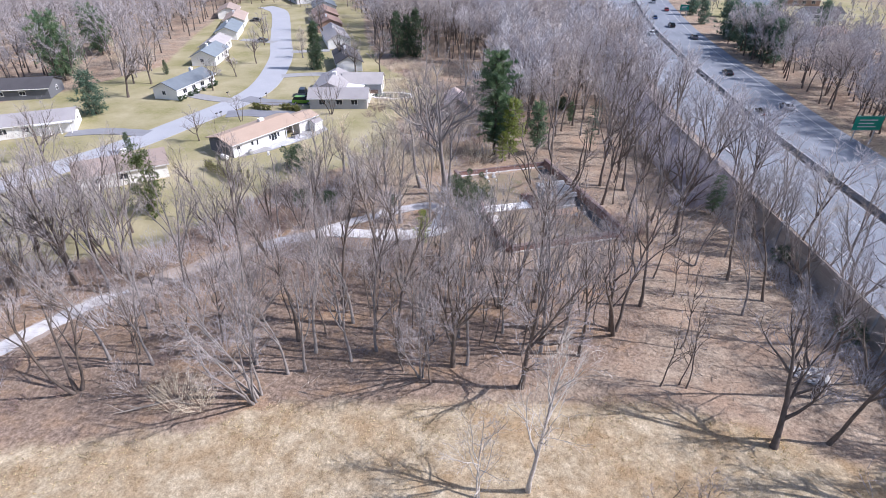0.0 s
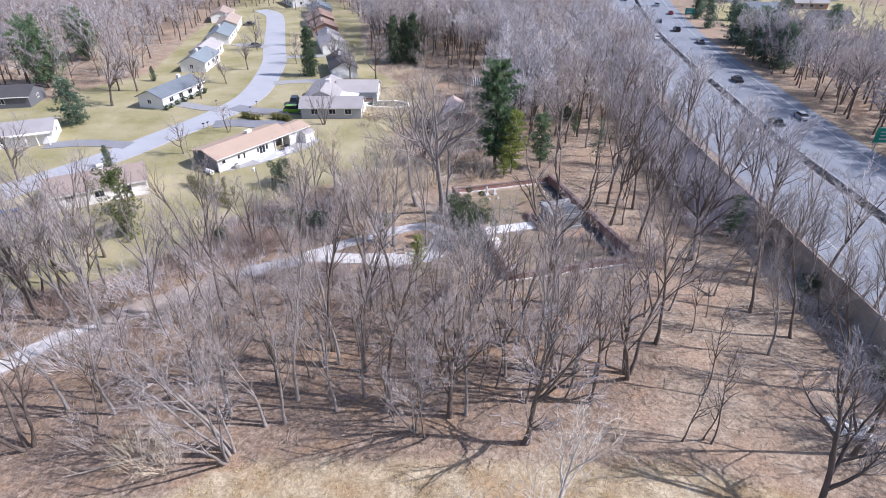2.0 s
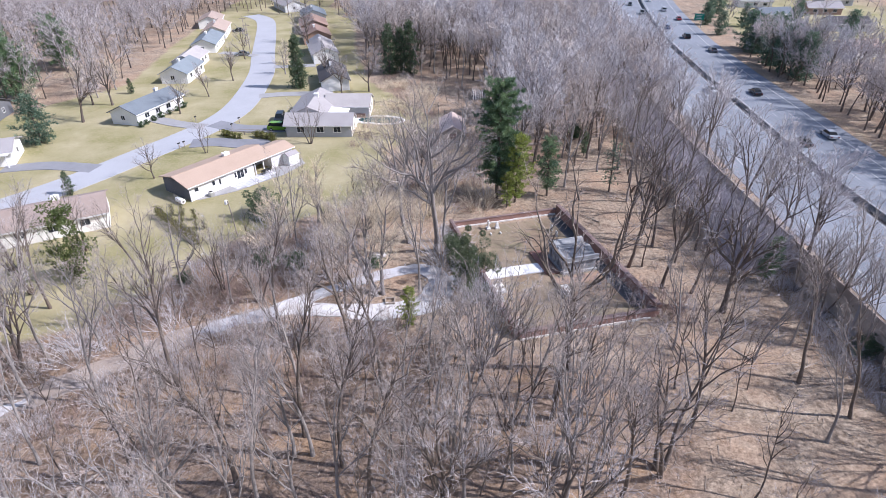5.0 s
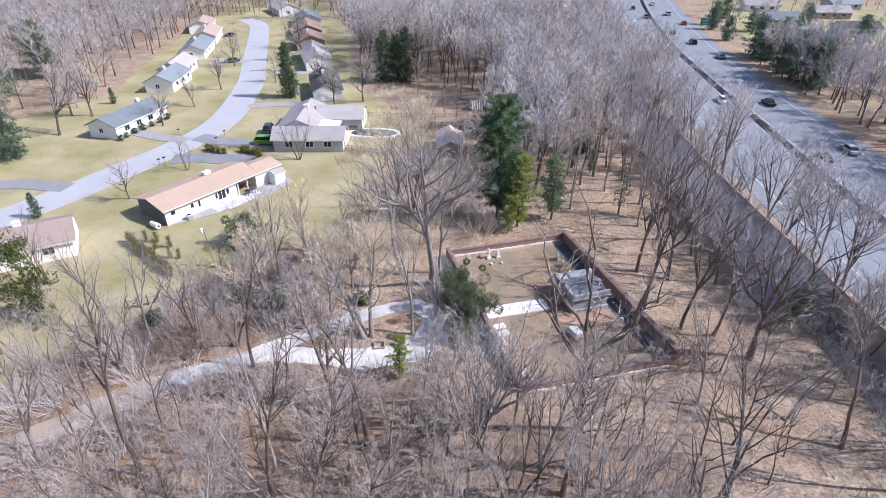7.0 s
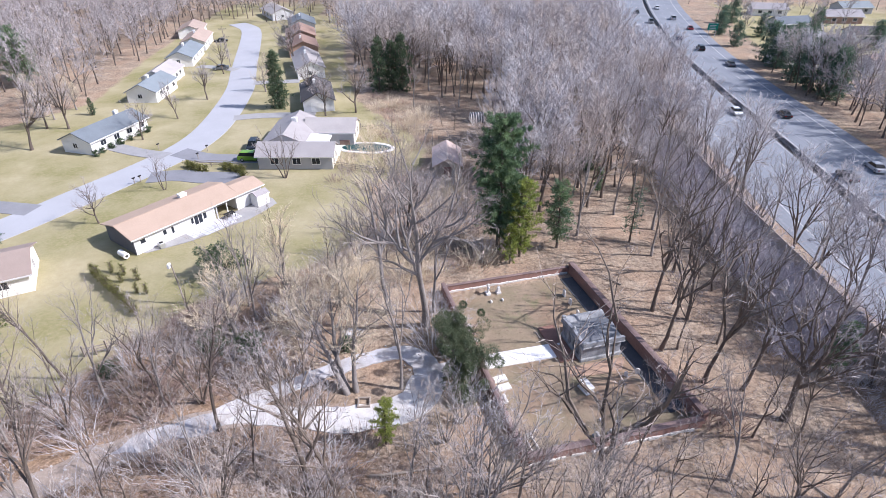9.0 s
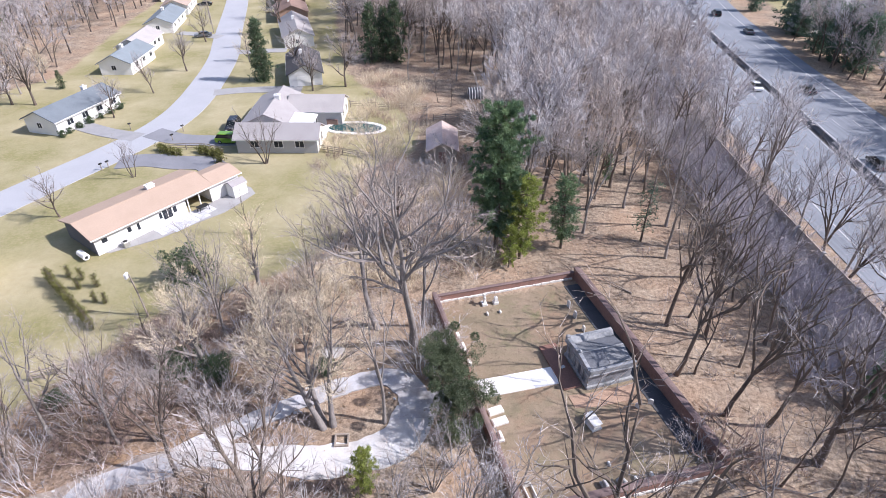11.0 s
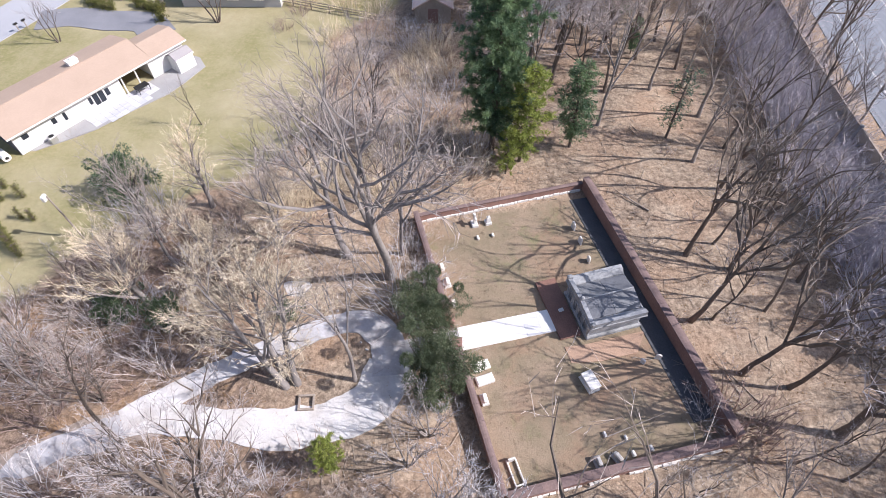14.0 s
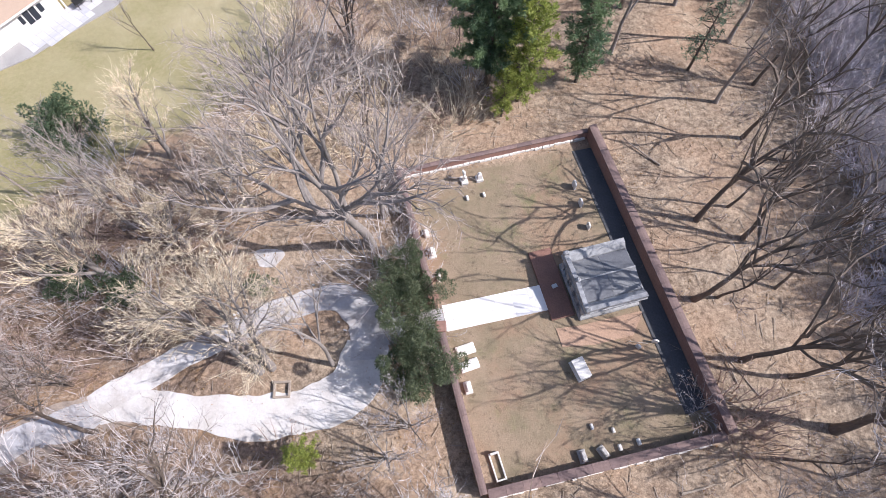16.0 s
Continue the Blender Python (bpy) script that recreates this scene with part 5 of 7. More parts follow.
TAN = [tree_kind("tan_tree", "broad leafless tree with dense tan twigs", bare_tree(600 + i, 12.5, 0.30, spread=1.0, clear=0.16, limbs=16, subs=8, twigs=7, ends=4, thick=0.68, lift=0.17, wob=0.2), BARK_GREY, TWIG_TAN, group="tan-twigged trees") for i in range(2)]
TAN_LEAN = [tree_kind("leaning_tan_tree", "leaning leafless tree with pale tan twigs", bare_tree(650, 13.5, 0.36, stems=3, spread=0.85, clear=0.2, limbs=22, subs=8, twigs=6, ends=4, lean=(-0.38, 0.42), thick=0.72, lift=0.14, wob=0.22), BARK_GREY, TWIG_TAN, group="tan-twigged trees")]
LEANING = [tree_kind("leaning_tree", "pale leafless tree with long leaning stems", bare_tree(550, 18.5, 0.22, stems=4, spread=0.65, clear=0.5, limbs=14, subs=5, twigs=4, ends=3, lean=(-0.24, 0.10), lift=0.06, wob=0.16, thick=0.7, reach=0.75, flare=(0.06, 0.26)), BARK_GREY, TWIG_PINK, group="pale-barked trees")]
GREY = [tree_kind("grey_clump_tree", "grey leafless clump of many thin stems", bare_tree(330 + i, 11.5, 0.17, stems=6, spread=0.5, clear=0.22, limbs=10, subs=5, twigs=4, ends=1, lift=0.12, wob=0.2, thick=0.95), BARK_GREY, TWIG_GREY, group="grey clump trees") for i in range(2)]
LITE = [tree_kind("woodland_tree", "tall leafless tree in the wood", bare_tree(700 + i, 18.0, 0.22, spread=0.95, clear=0.36, limbs=16, subs=8, twigs=14, ends=0, thick=1.5, lift=0.11, wob=0.26, lod=1, forks=1 + i % 2), BARK, TWIG_GREY if i % 2 else TWIG_PINK, group="wood beyond the cemetery") for i in range(6)]

planted = []


def stand(kind, x, y, turn, size):
    """Plants one tree at its own place."""
    planted.append((x, y))
    grove.plant(kind, x, y, turn, size)


# trees at the field's edge and in the near wood
stand(LEANING[0], -18.6, 39.0, 0, 1.0)
stand(TALL[0], -36.0, 44.0, 25, 0.9)
stand(MULTI[0], -37.0, 39.6, 20, 1.15)
stand(TALL[1], -38.8, 55.6, 200, 1.0)
stand(TALL[0], -16.4, 42.0, 40, 0.85)
stand(TALL[3], -14.7, 42.4, 95, 0.9)
stand(TALL[0], -10.8, 50.2, 10, 1.0)
stand(TALL[1], -7.6, 45.5, 70, 0.8)
stand(TALL[2], -5.1, 45.0, 160, 0.95)
stand(THIN[1], -1.6, 40.8, 60, 1.0)
stand(WIDE[1], 0.7, 43.2, 210, 0.85)
stand(TALL[0], 2.2, 43.4, 280, 0.95)
stand(MULTI[1], 6.3, 53.3, 320, 0.85)
stand(TALL[1], 1.4, 47.8, 30, 0.9)
stand(TALL[3], 12.9, 47.0, 130, 0.85)
stand(PALE[0], 6.8, 28.6, 300, 1.1)
stand(PALE[1], 2.6, 27.6, 80, 0.75)
stand(LEANING[0], -18.9, 38.2, 85, 0.9)
stand(LEANING[0], -2.6, 41.6, 80, 0.75)
stand(THIN[0], -13.6, 48.3, 0, 1.2)
stand(TALL[1], -12.4, 50.1, 250, 0.85)
stand(MULTI[2], 19.0, 48.6, 15, 1.2)
stand(THIN[2], 25.6, 45.9, 0, 1.0)
stand(THIN[1], 21.6, 40.4, 200, 0.9)
stand(THIN[2], 24.1, 40.1, 20, 0.95)
stand(THIN[0], 23.6, 40.6, 120, 0.9)
stand(TALL[0], 34.9, 51.7, 330, 0.8)
stand(TALL[4], 38.7, 54.5, 180, 0.85)
stand(WIDE[0], 29.4, 33.0, 30, 0.95)
stand(TALL[4], 34.5, 33.4, 0, 1.0)
stand(TALL[2], 36.1, 38.9, 10, 0.9)
stand(TALL[4], 39.4, 46.4, 175, 0.9)
stand(MULTI[0], 43.4, 41.6, 60, 0.9)
stand(TALL[2], 10.8, 54.3, 60, 1.0)
stand(THIN[0], -3.9, 49.4, 300, 1.1)
stand(TALL[3], 9.4, 46.6, 90, 0.95)
stand(TALL[2], 14.3, 44.8, 30, 0.9)
stand(TALL[0], -20.3, 44.3, 140, 0.9)
stand(TALL[2], -11.9, 52.3, 200, 1.0)
stand(TALL[0], 13.4, 48.8, 200, 0.85)
stand(TALL[1], 10.2, 45.4, 180, 1.0)
stand(WIDE[2], 7.5, 40.2, 60, 0.95)
stand(TALL[1], -20.1, 43.5, 90, 0.95)
stand(TALL[0], -13.2, 56.5, 310, 0.95)
stand(WIDE[1], 38.5, 27.0, 100, 1.0)
stand(WIDE[2], 45.0, 24.0, 40, 1.0)
stand(MULTI[1], 33.0, 22.0, 10, 1.0)
stand(WIDE[0], 51.0, 30.0, 200, 0.9)
stand(MULTI[0], 15.5, 22.0, 120, 0.7)
# trees round the cemetery
stand(STOUT[0], 13.6, 60.8, 200, 1.22)
stand(THIN[2], 16.6, 64.0, 240, 1.2)
stand(WIDE[1], 33.4, 70.4, 10, 1.1)
stand(STOUT[0], 31.1, 74.1, 340, 0.85)
stand(STOUT[1], 27.8, 75.2, 60, 0.95)
stand(STOUT[0], 25.0, 79.9, 350, 1.0)
stand(THIN[0], 26.9, 80.1, 100, 1.3)
stand(THIN[2], 31.5, 80.9, 40, 1.35)
stand(STOUT[2], 26.3, 86.8, 30, 1.0)
stand(THIN[1], 29.1, 88.1, 200, 1.35)
stand(STOUT[1], 29.8, 85.2, 220, 0.85)
stand(STOUT[0], 35.4, 84.0, 120, 0.72)
stand(THIN[2], 35.0, 90.8, 160, 1.3)
stand(STOUT[2], 31.6, 95.0, 280, 0.85)
stand(STOUT[1], 33.8, 101.0, 140, 0.72)
stand(GIANT[0], -0.4, 84.0, 100, 1.0)
stand(TALL[3], 0.5, 86.5, 60, 1.05)
stand(GIANT[1], -4.3, 86.1, 0, 1.0)
stand(TAN_LEAN[0], -7.4, 73.9, 0, 1.12)
stand(TALL[3], -2.5, 74.2, 210, 0.95)
stand(TALL[2], -18.7, 69.0, 190, 0.8)
stand(WIDE[0], -9.0, 62.7, 80, 0.95)
stand(TAN[1], -15.2, 83.6, 10, 0.85)
stand(TAN[0], -20.5, 80.5, 70, 0.9)
stand(TAN[0], -10.6, 87.5, 200, 0.8)
stand(TAN[1], -18.4, 92.0, 210, 0.85)
stand(THIN[1], -22.8, 104.0, 60, 0.7)
stand(THIN[0], 1.2, 151.4, 40, 0.8)
stand(THIN[1], 3.7, 149.2, 130, 0.75)
stand(TALL[3], 5.0, 165.0, 80, 0.95)
stand(TALL[2], 1.0, 172.5, 200, 1.0)
stand(TALL[1], -2.4, 178.5, 20, 1.05)
stand(GREY[1], 1.9, 67.8, 60, 0.6)
stand(GREY[0], 4.4, 61.0, 10, 1.2)
stand(GREY[1], 5.8, 63.0, 150, 0.95)
stand(TALL[0], -1.0, 60.8, 230, 0.75)
stand(THIN[1], 23.6, 58.2, 30, 1.2)
stand(THIN[0], 26.8, 59.3, 250, 1.3)
stand(THIN[1], 29.5, 68.4, 100, 1.15)
stand(THIN[2], 32.4, 67.2, 10, 1.2)
stand(GREY[0], 3.4, 70.0, 120, 0.6)
stand(PALE[0], 48.6, 63.0, 40, 0.85)
stand(PALE[1], 48.4, 74.0, 200, 0.8)
stand(PALE[0], 48.2, 92.0, 120, 0.8)
# trees on the lawns and along the street
stand(TALL[2], -46.3, 61.4, 130, 0.95)
stand(MULTI[0], -50.0, 62.0, 40, 0.95)
stand(TALL[1], -46.0, 64.5, 10, 0.9)
stand(GREY[0], -54.0, 66.0, 90, 1.1)
stand(MULTI[1], -43.2, 60.5, 150, 0.95)
stand(TALL[3], -58.5, 69.5, 70, 0.95)
stand(GREY[1], -49.5, 67.5, 200, 0.95)
stand(TALL[3], -40.8, 61.8, 40, 1.0)
stand(TALL[0], -55.0, 73.0, 20, 0.95)
stand(MULTI[2], -50.5, 74.0, 80, 0.85)
stand(TALL[1], -60.5, 74.5, 140, 0.95)
stand(TALL[4], -64.5, 72.5, 190, 1.0)
stand(WIDE[0], -70.5, 71.0, 60, 0.9)
stand(TALL[2], -46.5, 71.0, 250, 0.8)
stand(TALL[4], -36.7, 75.4, 200, 0.72)
stand(MULTI[0], -45.6, 119.7, 30, 0.48)
stand(MULTI[1], -26.4, 124.5, 0, 0.62)
stand(WIDE[2], -50.5, 108.0, 0, 0.42)
stand(WIDE[0], -79.5, 137.6, 0, 0.9)
stand(WIDE[1], -79.2, 149.8, 50, 0.8)
stand(TAN[0], -91.0, 158.0, 0, 0.75)
stand(TAN[1], -85.0, 163.0, 60, 0.65)
stand(TAN[0], -93.0, 144.0, 120, 0.6)
stand(WIDE[2], -84.0, 150.0, 90, 0.7)
stand(TALL[3], -86.0, 156.0, 90, 0.95)
stand(WIDE[2], -60.3, 143.4, 80, 0.5)
stand(WIDE[0], -58.5, 156.7, 120, 0.5)
stand(WIDE[1], -57.1, 171.2, 160, 0.6)
stand(WIDE[2], -61.5, 196, 10, 0.6)
stand(WIDE[0], -43.0, 205, 200, 0.8)
stand(WIDE[1], -31.5, 170.5, 90, 0.65)
stand(WIDE[2], -18.9, 161.0, 30, 0.72)
stand(WIDE[2], -47.5, 221, 0, 0.8)
stand(MULTI[2], -49.5, 84.0, 100, 0.7)
stand(MULTI[2], -56.0, 79.0, 0, 0.9)
stand(TALL[2], -69.5, 80.0, 0, 0.95)
stand(WIDE[0], -74.0, 95.0, 60, 0.7)
stand(TAN[0], -44.5, 178.0, 40, 0.62)
stand(TAN[1], -47.0, 190.0, 80, 0.6)
stand(WIDE[1], -25.5, 158.5, 20, 0.6)
stand(TALL[3], -5.6, 165.0, 20, 0.7)


# ---- random planting ----
def near_line(line, x, y, r):
    return any((p.x - x) ** 2 + (p.y - y) ** 2 < r * r for p in line)


DRIVE_LINE = spline([(-75, 24, 0), (-58, 36, 0), (-49, 45.8, 0), (-44.6, 52, 0), (-40, 56.4, 0), (-33.5, 62, 0), (-28, 66, 0), (-20.5, 69.8, 0), (-9.5, 70.6, 0), (0, 73, 0), (0.3, 77, 0), (-5, 79, 0), (-12, 75.6, 0)], 1.5)
HOUSES = [(-56, 84, 13), (-87, 112, 12), (-106, 138, 11), (112, 208, 12), (124, 232, 12), (135, 264, 12), (164, 280, 12), (152, 244, 12), (182, 302, 12), (145, 300, 12), (128, 203, 12), (2.2, 128.8, 7.5), (8.8, 155, 5),
          (-37, 200, 12), (-42, 224, 11), (-48, 242, 11), (-54, 264, 11), (-66, 292, 13), (-30, 168, 11), (-83, 233, 12), (-80, 212, 12), (-75, 186, 16), (-86, 255, 12)]


def scatter(rng, n, poly, gap, taken, keep_off=()):
    """Up to n places in a polygon that keep apart from one another, the drive, houses and roads."""
    xs, ys = [p[0] for p in poly], [p[1] for p in poly]
    out, tries = [], 0
    while len(out) < n and tries < n * 40:
        tries += 1
        x, y = rng.uniform(min(xs), max(xs)), rng.uniform(min(ys), max(ys))
        if not inside(poly, x, y) or near_line(DRIVE_LINE, x, y, 2.6):
            continue
        if any((x - a) ** 2 + (y - b) ** 2 < r * r for a, b, r in HOUSES) or any(inside(q, x, y) for q in keep_off):
            continue
        if abs(x - line_x(NOISE_WALL, y)) < 1.2 or line_x(NOISE_WALL, y) < x < line_x(MEDIAN, y) + 19 or any(abs(x - p.x) < 6 and abs(y - p.y) < 6 for p in street_line):
            continue
        if any((x - a) ** 2 + (y - b) ** 2 < gap * gap for a, b in taken):
            continue
        taken.append((x, y))
        out.append((x, y))
    return out


rng = random.Random(21)
taken = planted + [(10.4, 98), (17.1, 98.9), (3.9, 79.3), (4.1, 74.2)]
ENCL = [(-0.5, 92), (18.5, 96.5), (27, 69), (7, 63)]
TALL_MIX = [TALL[0], TALL[1], TALL[2], TALL[3], THIN[0], THIN[1]]
for x, y in scatter(rng, 27, [(-36, 41), (-17, 43), (5, 44), (16, 52), (14, 62), (-10, 66), (-34, 58)], 2.6, taken, (ENCL,)):
    grove.plant(rng.choice(TALL_MIX), x, y, rng.uniform(0, 360), rng.uniform(0.8, 1.08))
for x, y in scatter(rng, 30, [(-36, 40), (-17, 41), (6, 42), (22, 46), (22, 58), (14, 63), (-10, 66), (-34, 58)], 1.6, taken, (ENCL,)):
    grove.plant(rng.choice(THIN), x, y, rng.uniform(0, 360), rng.uniform(0.7, 1.25))
for x, y in scatter(rng, 8, [(17, 52), (36, 56), (42, 66), (40, 66), (28, 66), (20, 62)], 3.2, taken, (ENCL,)):
    grove.plant(rng.choice([TALL[0], TALL[2], TALL[4], THIN[0], THIN[2]]), x, y, rng.uniform(0, 360), rng.uniform(0.65, 0.95))
for x, y in scatter(rng, 46, [(-75, 30), (-38, 38), (-22, 46), (-24, 60), (-46, 64), (-80, 64)], 3.0, taken, ([(-64, 28), (-30, 28), (-30, 43), (-40, 55), (-54, 45)],)):
    grove.plant(rng.choice([TALL[0], TALL[3], TALL[1], MULTI[0], MULTI[1], GREY[0], WIDE[1]]), x, y, rng.uniform(0, 360), rng.uniform(0.85, 1.12))
for x, y in scatter(rng, 18, [(-38, 58), (-22, 70), (-18, 90), (-23, 88), (-27, 76), (-40, 64)], 3.0, taken, (ENCL,)):
    grove.plant(rng.choice([THIN[0], THIN[1], THIN[2], MULTI[1], TALL[1]]), x, y, rng.uniform(0, 360), rng.uniform(0.55, 0.85))
for x, y in scatter(rng, 5, [(-18, 88), (-2, 90), (6, 96), (7, 106), (-4, 108), (-9, 104)], 3.0, taken, (ENCL,)):
    grove.plant(rng.choice([MULTI[1], MULTI[2], TALL[3], THIN[1]]), x, y, rng.uniform(0, 360), rng.uniform(0.55, 0.9))
for x, y in scatter(rng, 7, [(43.4, 40), (45.2, 40), (44.9, 75), (44.4, 100), (46, 150), (44.6, 150), (43.6, 110), (43.6, 60)], 2.4, taken):
    grove.plant(rng.choice([MULTI[0], MULTI[1], MULTI[2], TALL[0]]), x, y, rng.uniform(0, 360), rng.uniform(0.55, 0.85))
for x, y in scatter(rng, 10, [(27, 99), (40, 96), (40, 118), (22, 122), (20, 104)], 3.0, taken, (ENCL,)):
    grove.plant(rng.choice([TALL[0], TALL[1], TALL[2], TALL[3]]), x, y, rng.uniform(0, 360), rng.uniform(0.8, 1.0))
for x, y in scatter(rng, 10, [(-8, 42), (14, 43), (20, 53), (12, 57), (-2, 56)], 2.0, taken, (ENCL,)):
    grove.plant(rng.choice([TALL[0], TALL[3], THIN[0], THIN[1], THIN[2]]), x, y, rng.uniform(0, 360), rng.uniform(0.75, 1.05))
# beyond the wall, on the highway's near side
for y in np.arange(22, 190, 3.3).tolist():
    grove.plant(rng.choice([GREY[0], LITE[1], GREY[1], LITE[3], LITE[5], TALL[1]]), line_x(NOISE_WALL, y) + rng.uniform(1.5, 4.4), y + rng.uniform(-2, 2), rng.uniform(0, 360), rng.uniform(0.75, 1.05))
for x, y in scatter(rng, 42, [(87, 96), (88, 176), (95, 198), (106, 198), (102, 96)], 3.2, taken):
    grove.plant(rng.choice(LITE), x, y, rng.uniform(0, 360), rng.uniform(0.65, 0.95), "tall leafless tree beyond the highway")
# the wood north of the cemetery
WOOD = [(12, 106), (22, 110), (42, 116), (45, 150), (50, 199), (56, 235), (-28, 235), (-24, 190), (-8, 180), (4, 173), (13, 166), (15, 150), (12, 136), (10, 118)]
for x, y in scatter(rng, 300, WOOD, 3.0, taken):
    grove.plant(rng.choice(LITE), x, y, rng.uniform(0, 360), rng.uniform(0.75, 1.08))


def bunch(name, label, places, seed, heights, twig, thick=2.7):
    """A far wood: many plain leafless trees in one mesh."""
    kinds = [bare_tree(seed + i, 17.0, 0.2, spread=0.95, clear=0.24, limbs=12, subs=6, twigs=9, ends=0, thick=thick, lift=0.10, lod=2) for i in range(5)]
    r2 = random.Random(seed)
    for shape_no, (nm, mt) in enumerate((("trunks", BARK), ("limbs", BARK_GREY), ("twigs", twig))):
        V, F, off = [], [], 0
        r3 = random.Random(seed + 5)
        for x, y in places:
            sh = kinds[r3.randrange(5)][shape_no]
            a, s = r3.uniform(0, 6.28), r3.uniform(*heights)
            arr = np.array(sh.v, dtype=np.float64).reshape(-1, 3) * s
            if not len(arr):
                continue
            ca, sa = math.cos(a), math.sin(a)
            V.append(np.stack([arr[:, 0] * ca - arr[:, 1] * sa + x, arr[:, 0] * sa + arr[:, 1] * ca + y, arr[:, 2] - 0.08], 1))
            F.extend([tuple(i + off for i in f) for f in sh.f])
            off += len(arr)
        s2 = Shape()
        s2.v, s2.f = np.concatenate(V).tolist(), F
        if shape_no == 0:
            root = empty(name, None, label, "wood", kind="stuff")
        part(nm, s2, mt, root)


far_taken = []
bunch("verge_wood", "leafless trees along the highway's far verge", scatter(rng, 190, [(87, 60), (88, 150), (92, 180), (122, 186), (150, 170), (150, 130), (118, 60)], 2.8, far_taken), 890, (0.6, 0.95), TWIG)
bunch("far_wood", "distant leafless wood north of the cemetery", scatter(rng, 260, [(-30, 236), (58, 238), (78, 330), (82, 345), (-60, 345), (-62, 335), (-38, 262)], 4.2, far_taken), 900, (0.8, 1.08), TWIG_PINK, 2.5)
bunch("west_wood", "leafless wood behind the houses", scatter(rng, 560, [(-88, 168), (-92, 215), (-100, 262), (-112, 345), (-280, 345), (-240, 220), (-165, 135), (-104, 146)], 3.5, far_taken), 930, (0.75, 1.05), TWIG, 2.7)
bunch("north_wood", "leafless trees at the street's far end", scatter(rng, 75, [(-104, 276), (-72, 276), (-60, 262), (-34, 262), (-40, 345), (-112, 345)], 4.0, far_taken), 920, (0.75, 1.05), TWIG_PINK, 2.5)
bunch("east_wood", "leafless wood beyond the highway", scatter(rng, 150, [(97, 60), (97, 178), (150, 190), (205, 240), (250, 345), (310, 345), (270, 230), (160, 110)], 4.2, far_taken), 960, (0.7, 1.0), TWIG)
bunch("garden_trees", "leafless garden trees between the houses beyond the highway", scatter(rng, 46, [(97, 200), (120, 196), (160, 206), (210, 280), (225, 345), (120, 345), (104, 262)], 7.0, far_taken), 970, (0.5, 0.8), TWIG)
bunch("far_west_wood", "leafless trees beyond the west lawns", scatter(rng, 60, [(-132, 60), (-84, 70), (-100, 100), (-128, 132), (-170, 135)], 5.0, far_taken), 990, (0.7, 1.0), TWIG)


# ---- shrubs ----
def shrub(seed, height, width, stems, twigs, thick=1.0, arch=0.0):
    r = random.Random(seed)
    st, tw = Shape(), Shape()
    for _ in range(stems):
        a, o = r.uniform(0, 6.28), r.random() ** 0.6
        p = Vector((math.cos(a) * o * width * 0.45, math.sin(a) * o * width * 0.45, -0.1))
        d = Vector((math.cos(a) * o * 0.7 + r.uniform(-0.3, 0.3), math.sin(a) * o * 0.7 + r.uniform(-0.3, 0.3), 1.0))
        L = height * r.uniform(0.6, 1.1)
        pts = limb_line(r, p, d, L, 3, 0.18, -arch)
        st.tube(pts, [0.022 * thick, 0.017 * thick, 0.012 * thick, 0.005], 3)
        for k in range(twigs):
            q, e = along(pts, r.uniform(0.25, 0.98))
            d2 = side_way(r, e, r.uniform(0.4, 1.1))
            end = q + d2 * L * r.uniform(0.18, 0.4)
            tw.spike(q, end, 0.009 * thick)
            for _ in range(2):
                q2 = q.lerp(end, r.uniform(0.3, 0.9))
                tw.spike(q2, q2 + side_way(r, d2, r.uniform(0.4, 0.9)) * L * r.uniform(0.08, 0.2), 0.007 * thick)
    return st, tw


def shrub_kind(name, label, seed, height, width, stems, twigs, bark, twig, group, arch=0.03, thick=1.55):
    st, tw = shrub(seed, height, width, stems, twigs, thick, arch)
    return thing(name, st.join(tw, twig), bark, label, "shrub", None, group)


BRUSH = [shrub_kind("brush", "tangled grey leafless brush", 40 + i, 2.8 + 0.7 * i, 4.2, 34, 5, (TWIG_PINK, TWIG_GREY)[i], (TWIG_PINK, TWIG_GREY)[i], "brush thicket") for i in range(2)]
BRUSH_RED = [shrub_kind("reddish_brush", "tangled reddish-brown leafless brush", 50 + i, 2.2, 3.6, 42, 5, TWIG_RED, TWIG_RED, "brush thicket") for i in range(2)]
BRUSH_TAN = [shrub_kind("tan_shrub", "dense tan leafless shrub", 60 + i, 3.4, 4.0, 50, 7, TWIG_TAN, TWIG_TAN, "tan shrubs") for i in range(2)]
LOW = [shrub_kind("low_brush", "low leafless twiggy bush", 70, 1.1, 1.8, 22, 4, TWIG_RED, TWIG, "low bushes")]
ALL_BRUSH = BRUSH + BRUSH_RED
brush_taken = []
for x, y in scatter(rng, 60, [(-36, 58), (-30, 66), (-17, 76), (-14, 88), (-24, 92), (-29, 86), (-33, 76), (-42, 66), (-58, 58)], 2.5, brush_taken, (ENCL,)):
    grove.plant(rng.choice(ALL_BRUSH), x, y, rng.uniform(0, 360), rng.uniform(0.7, 1.2))
for x, y in scatter(rng, 46, [(-18, 90), (-4, 92), (8, 97), (7, 108), (4, 119), (-5, 119), (-10, 112), (-13, 100)], 2.2, brush_taken, (ENCL,)):
    grove.plant(rng.choice(ALL_BRUSH + BRUSH_TAN), x, y, rng.uniform(0, 360), rng.uniform(0.6, 1.1))
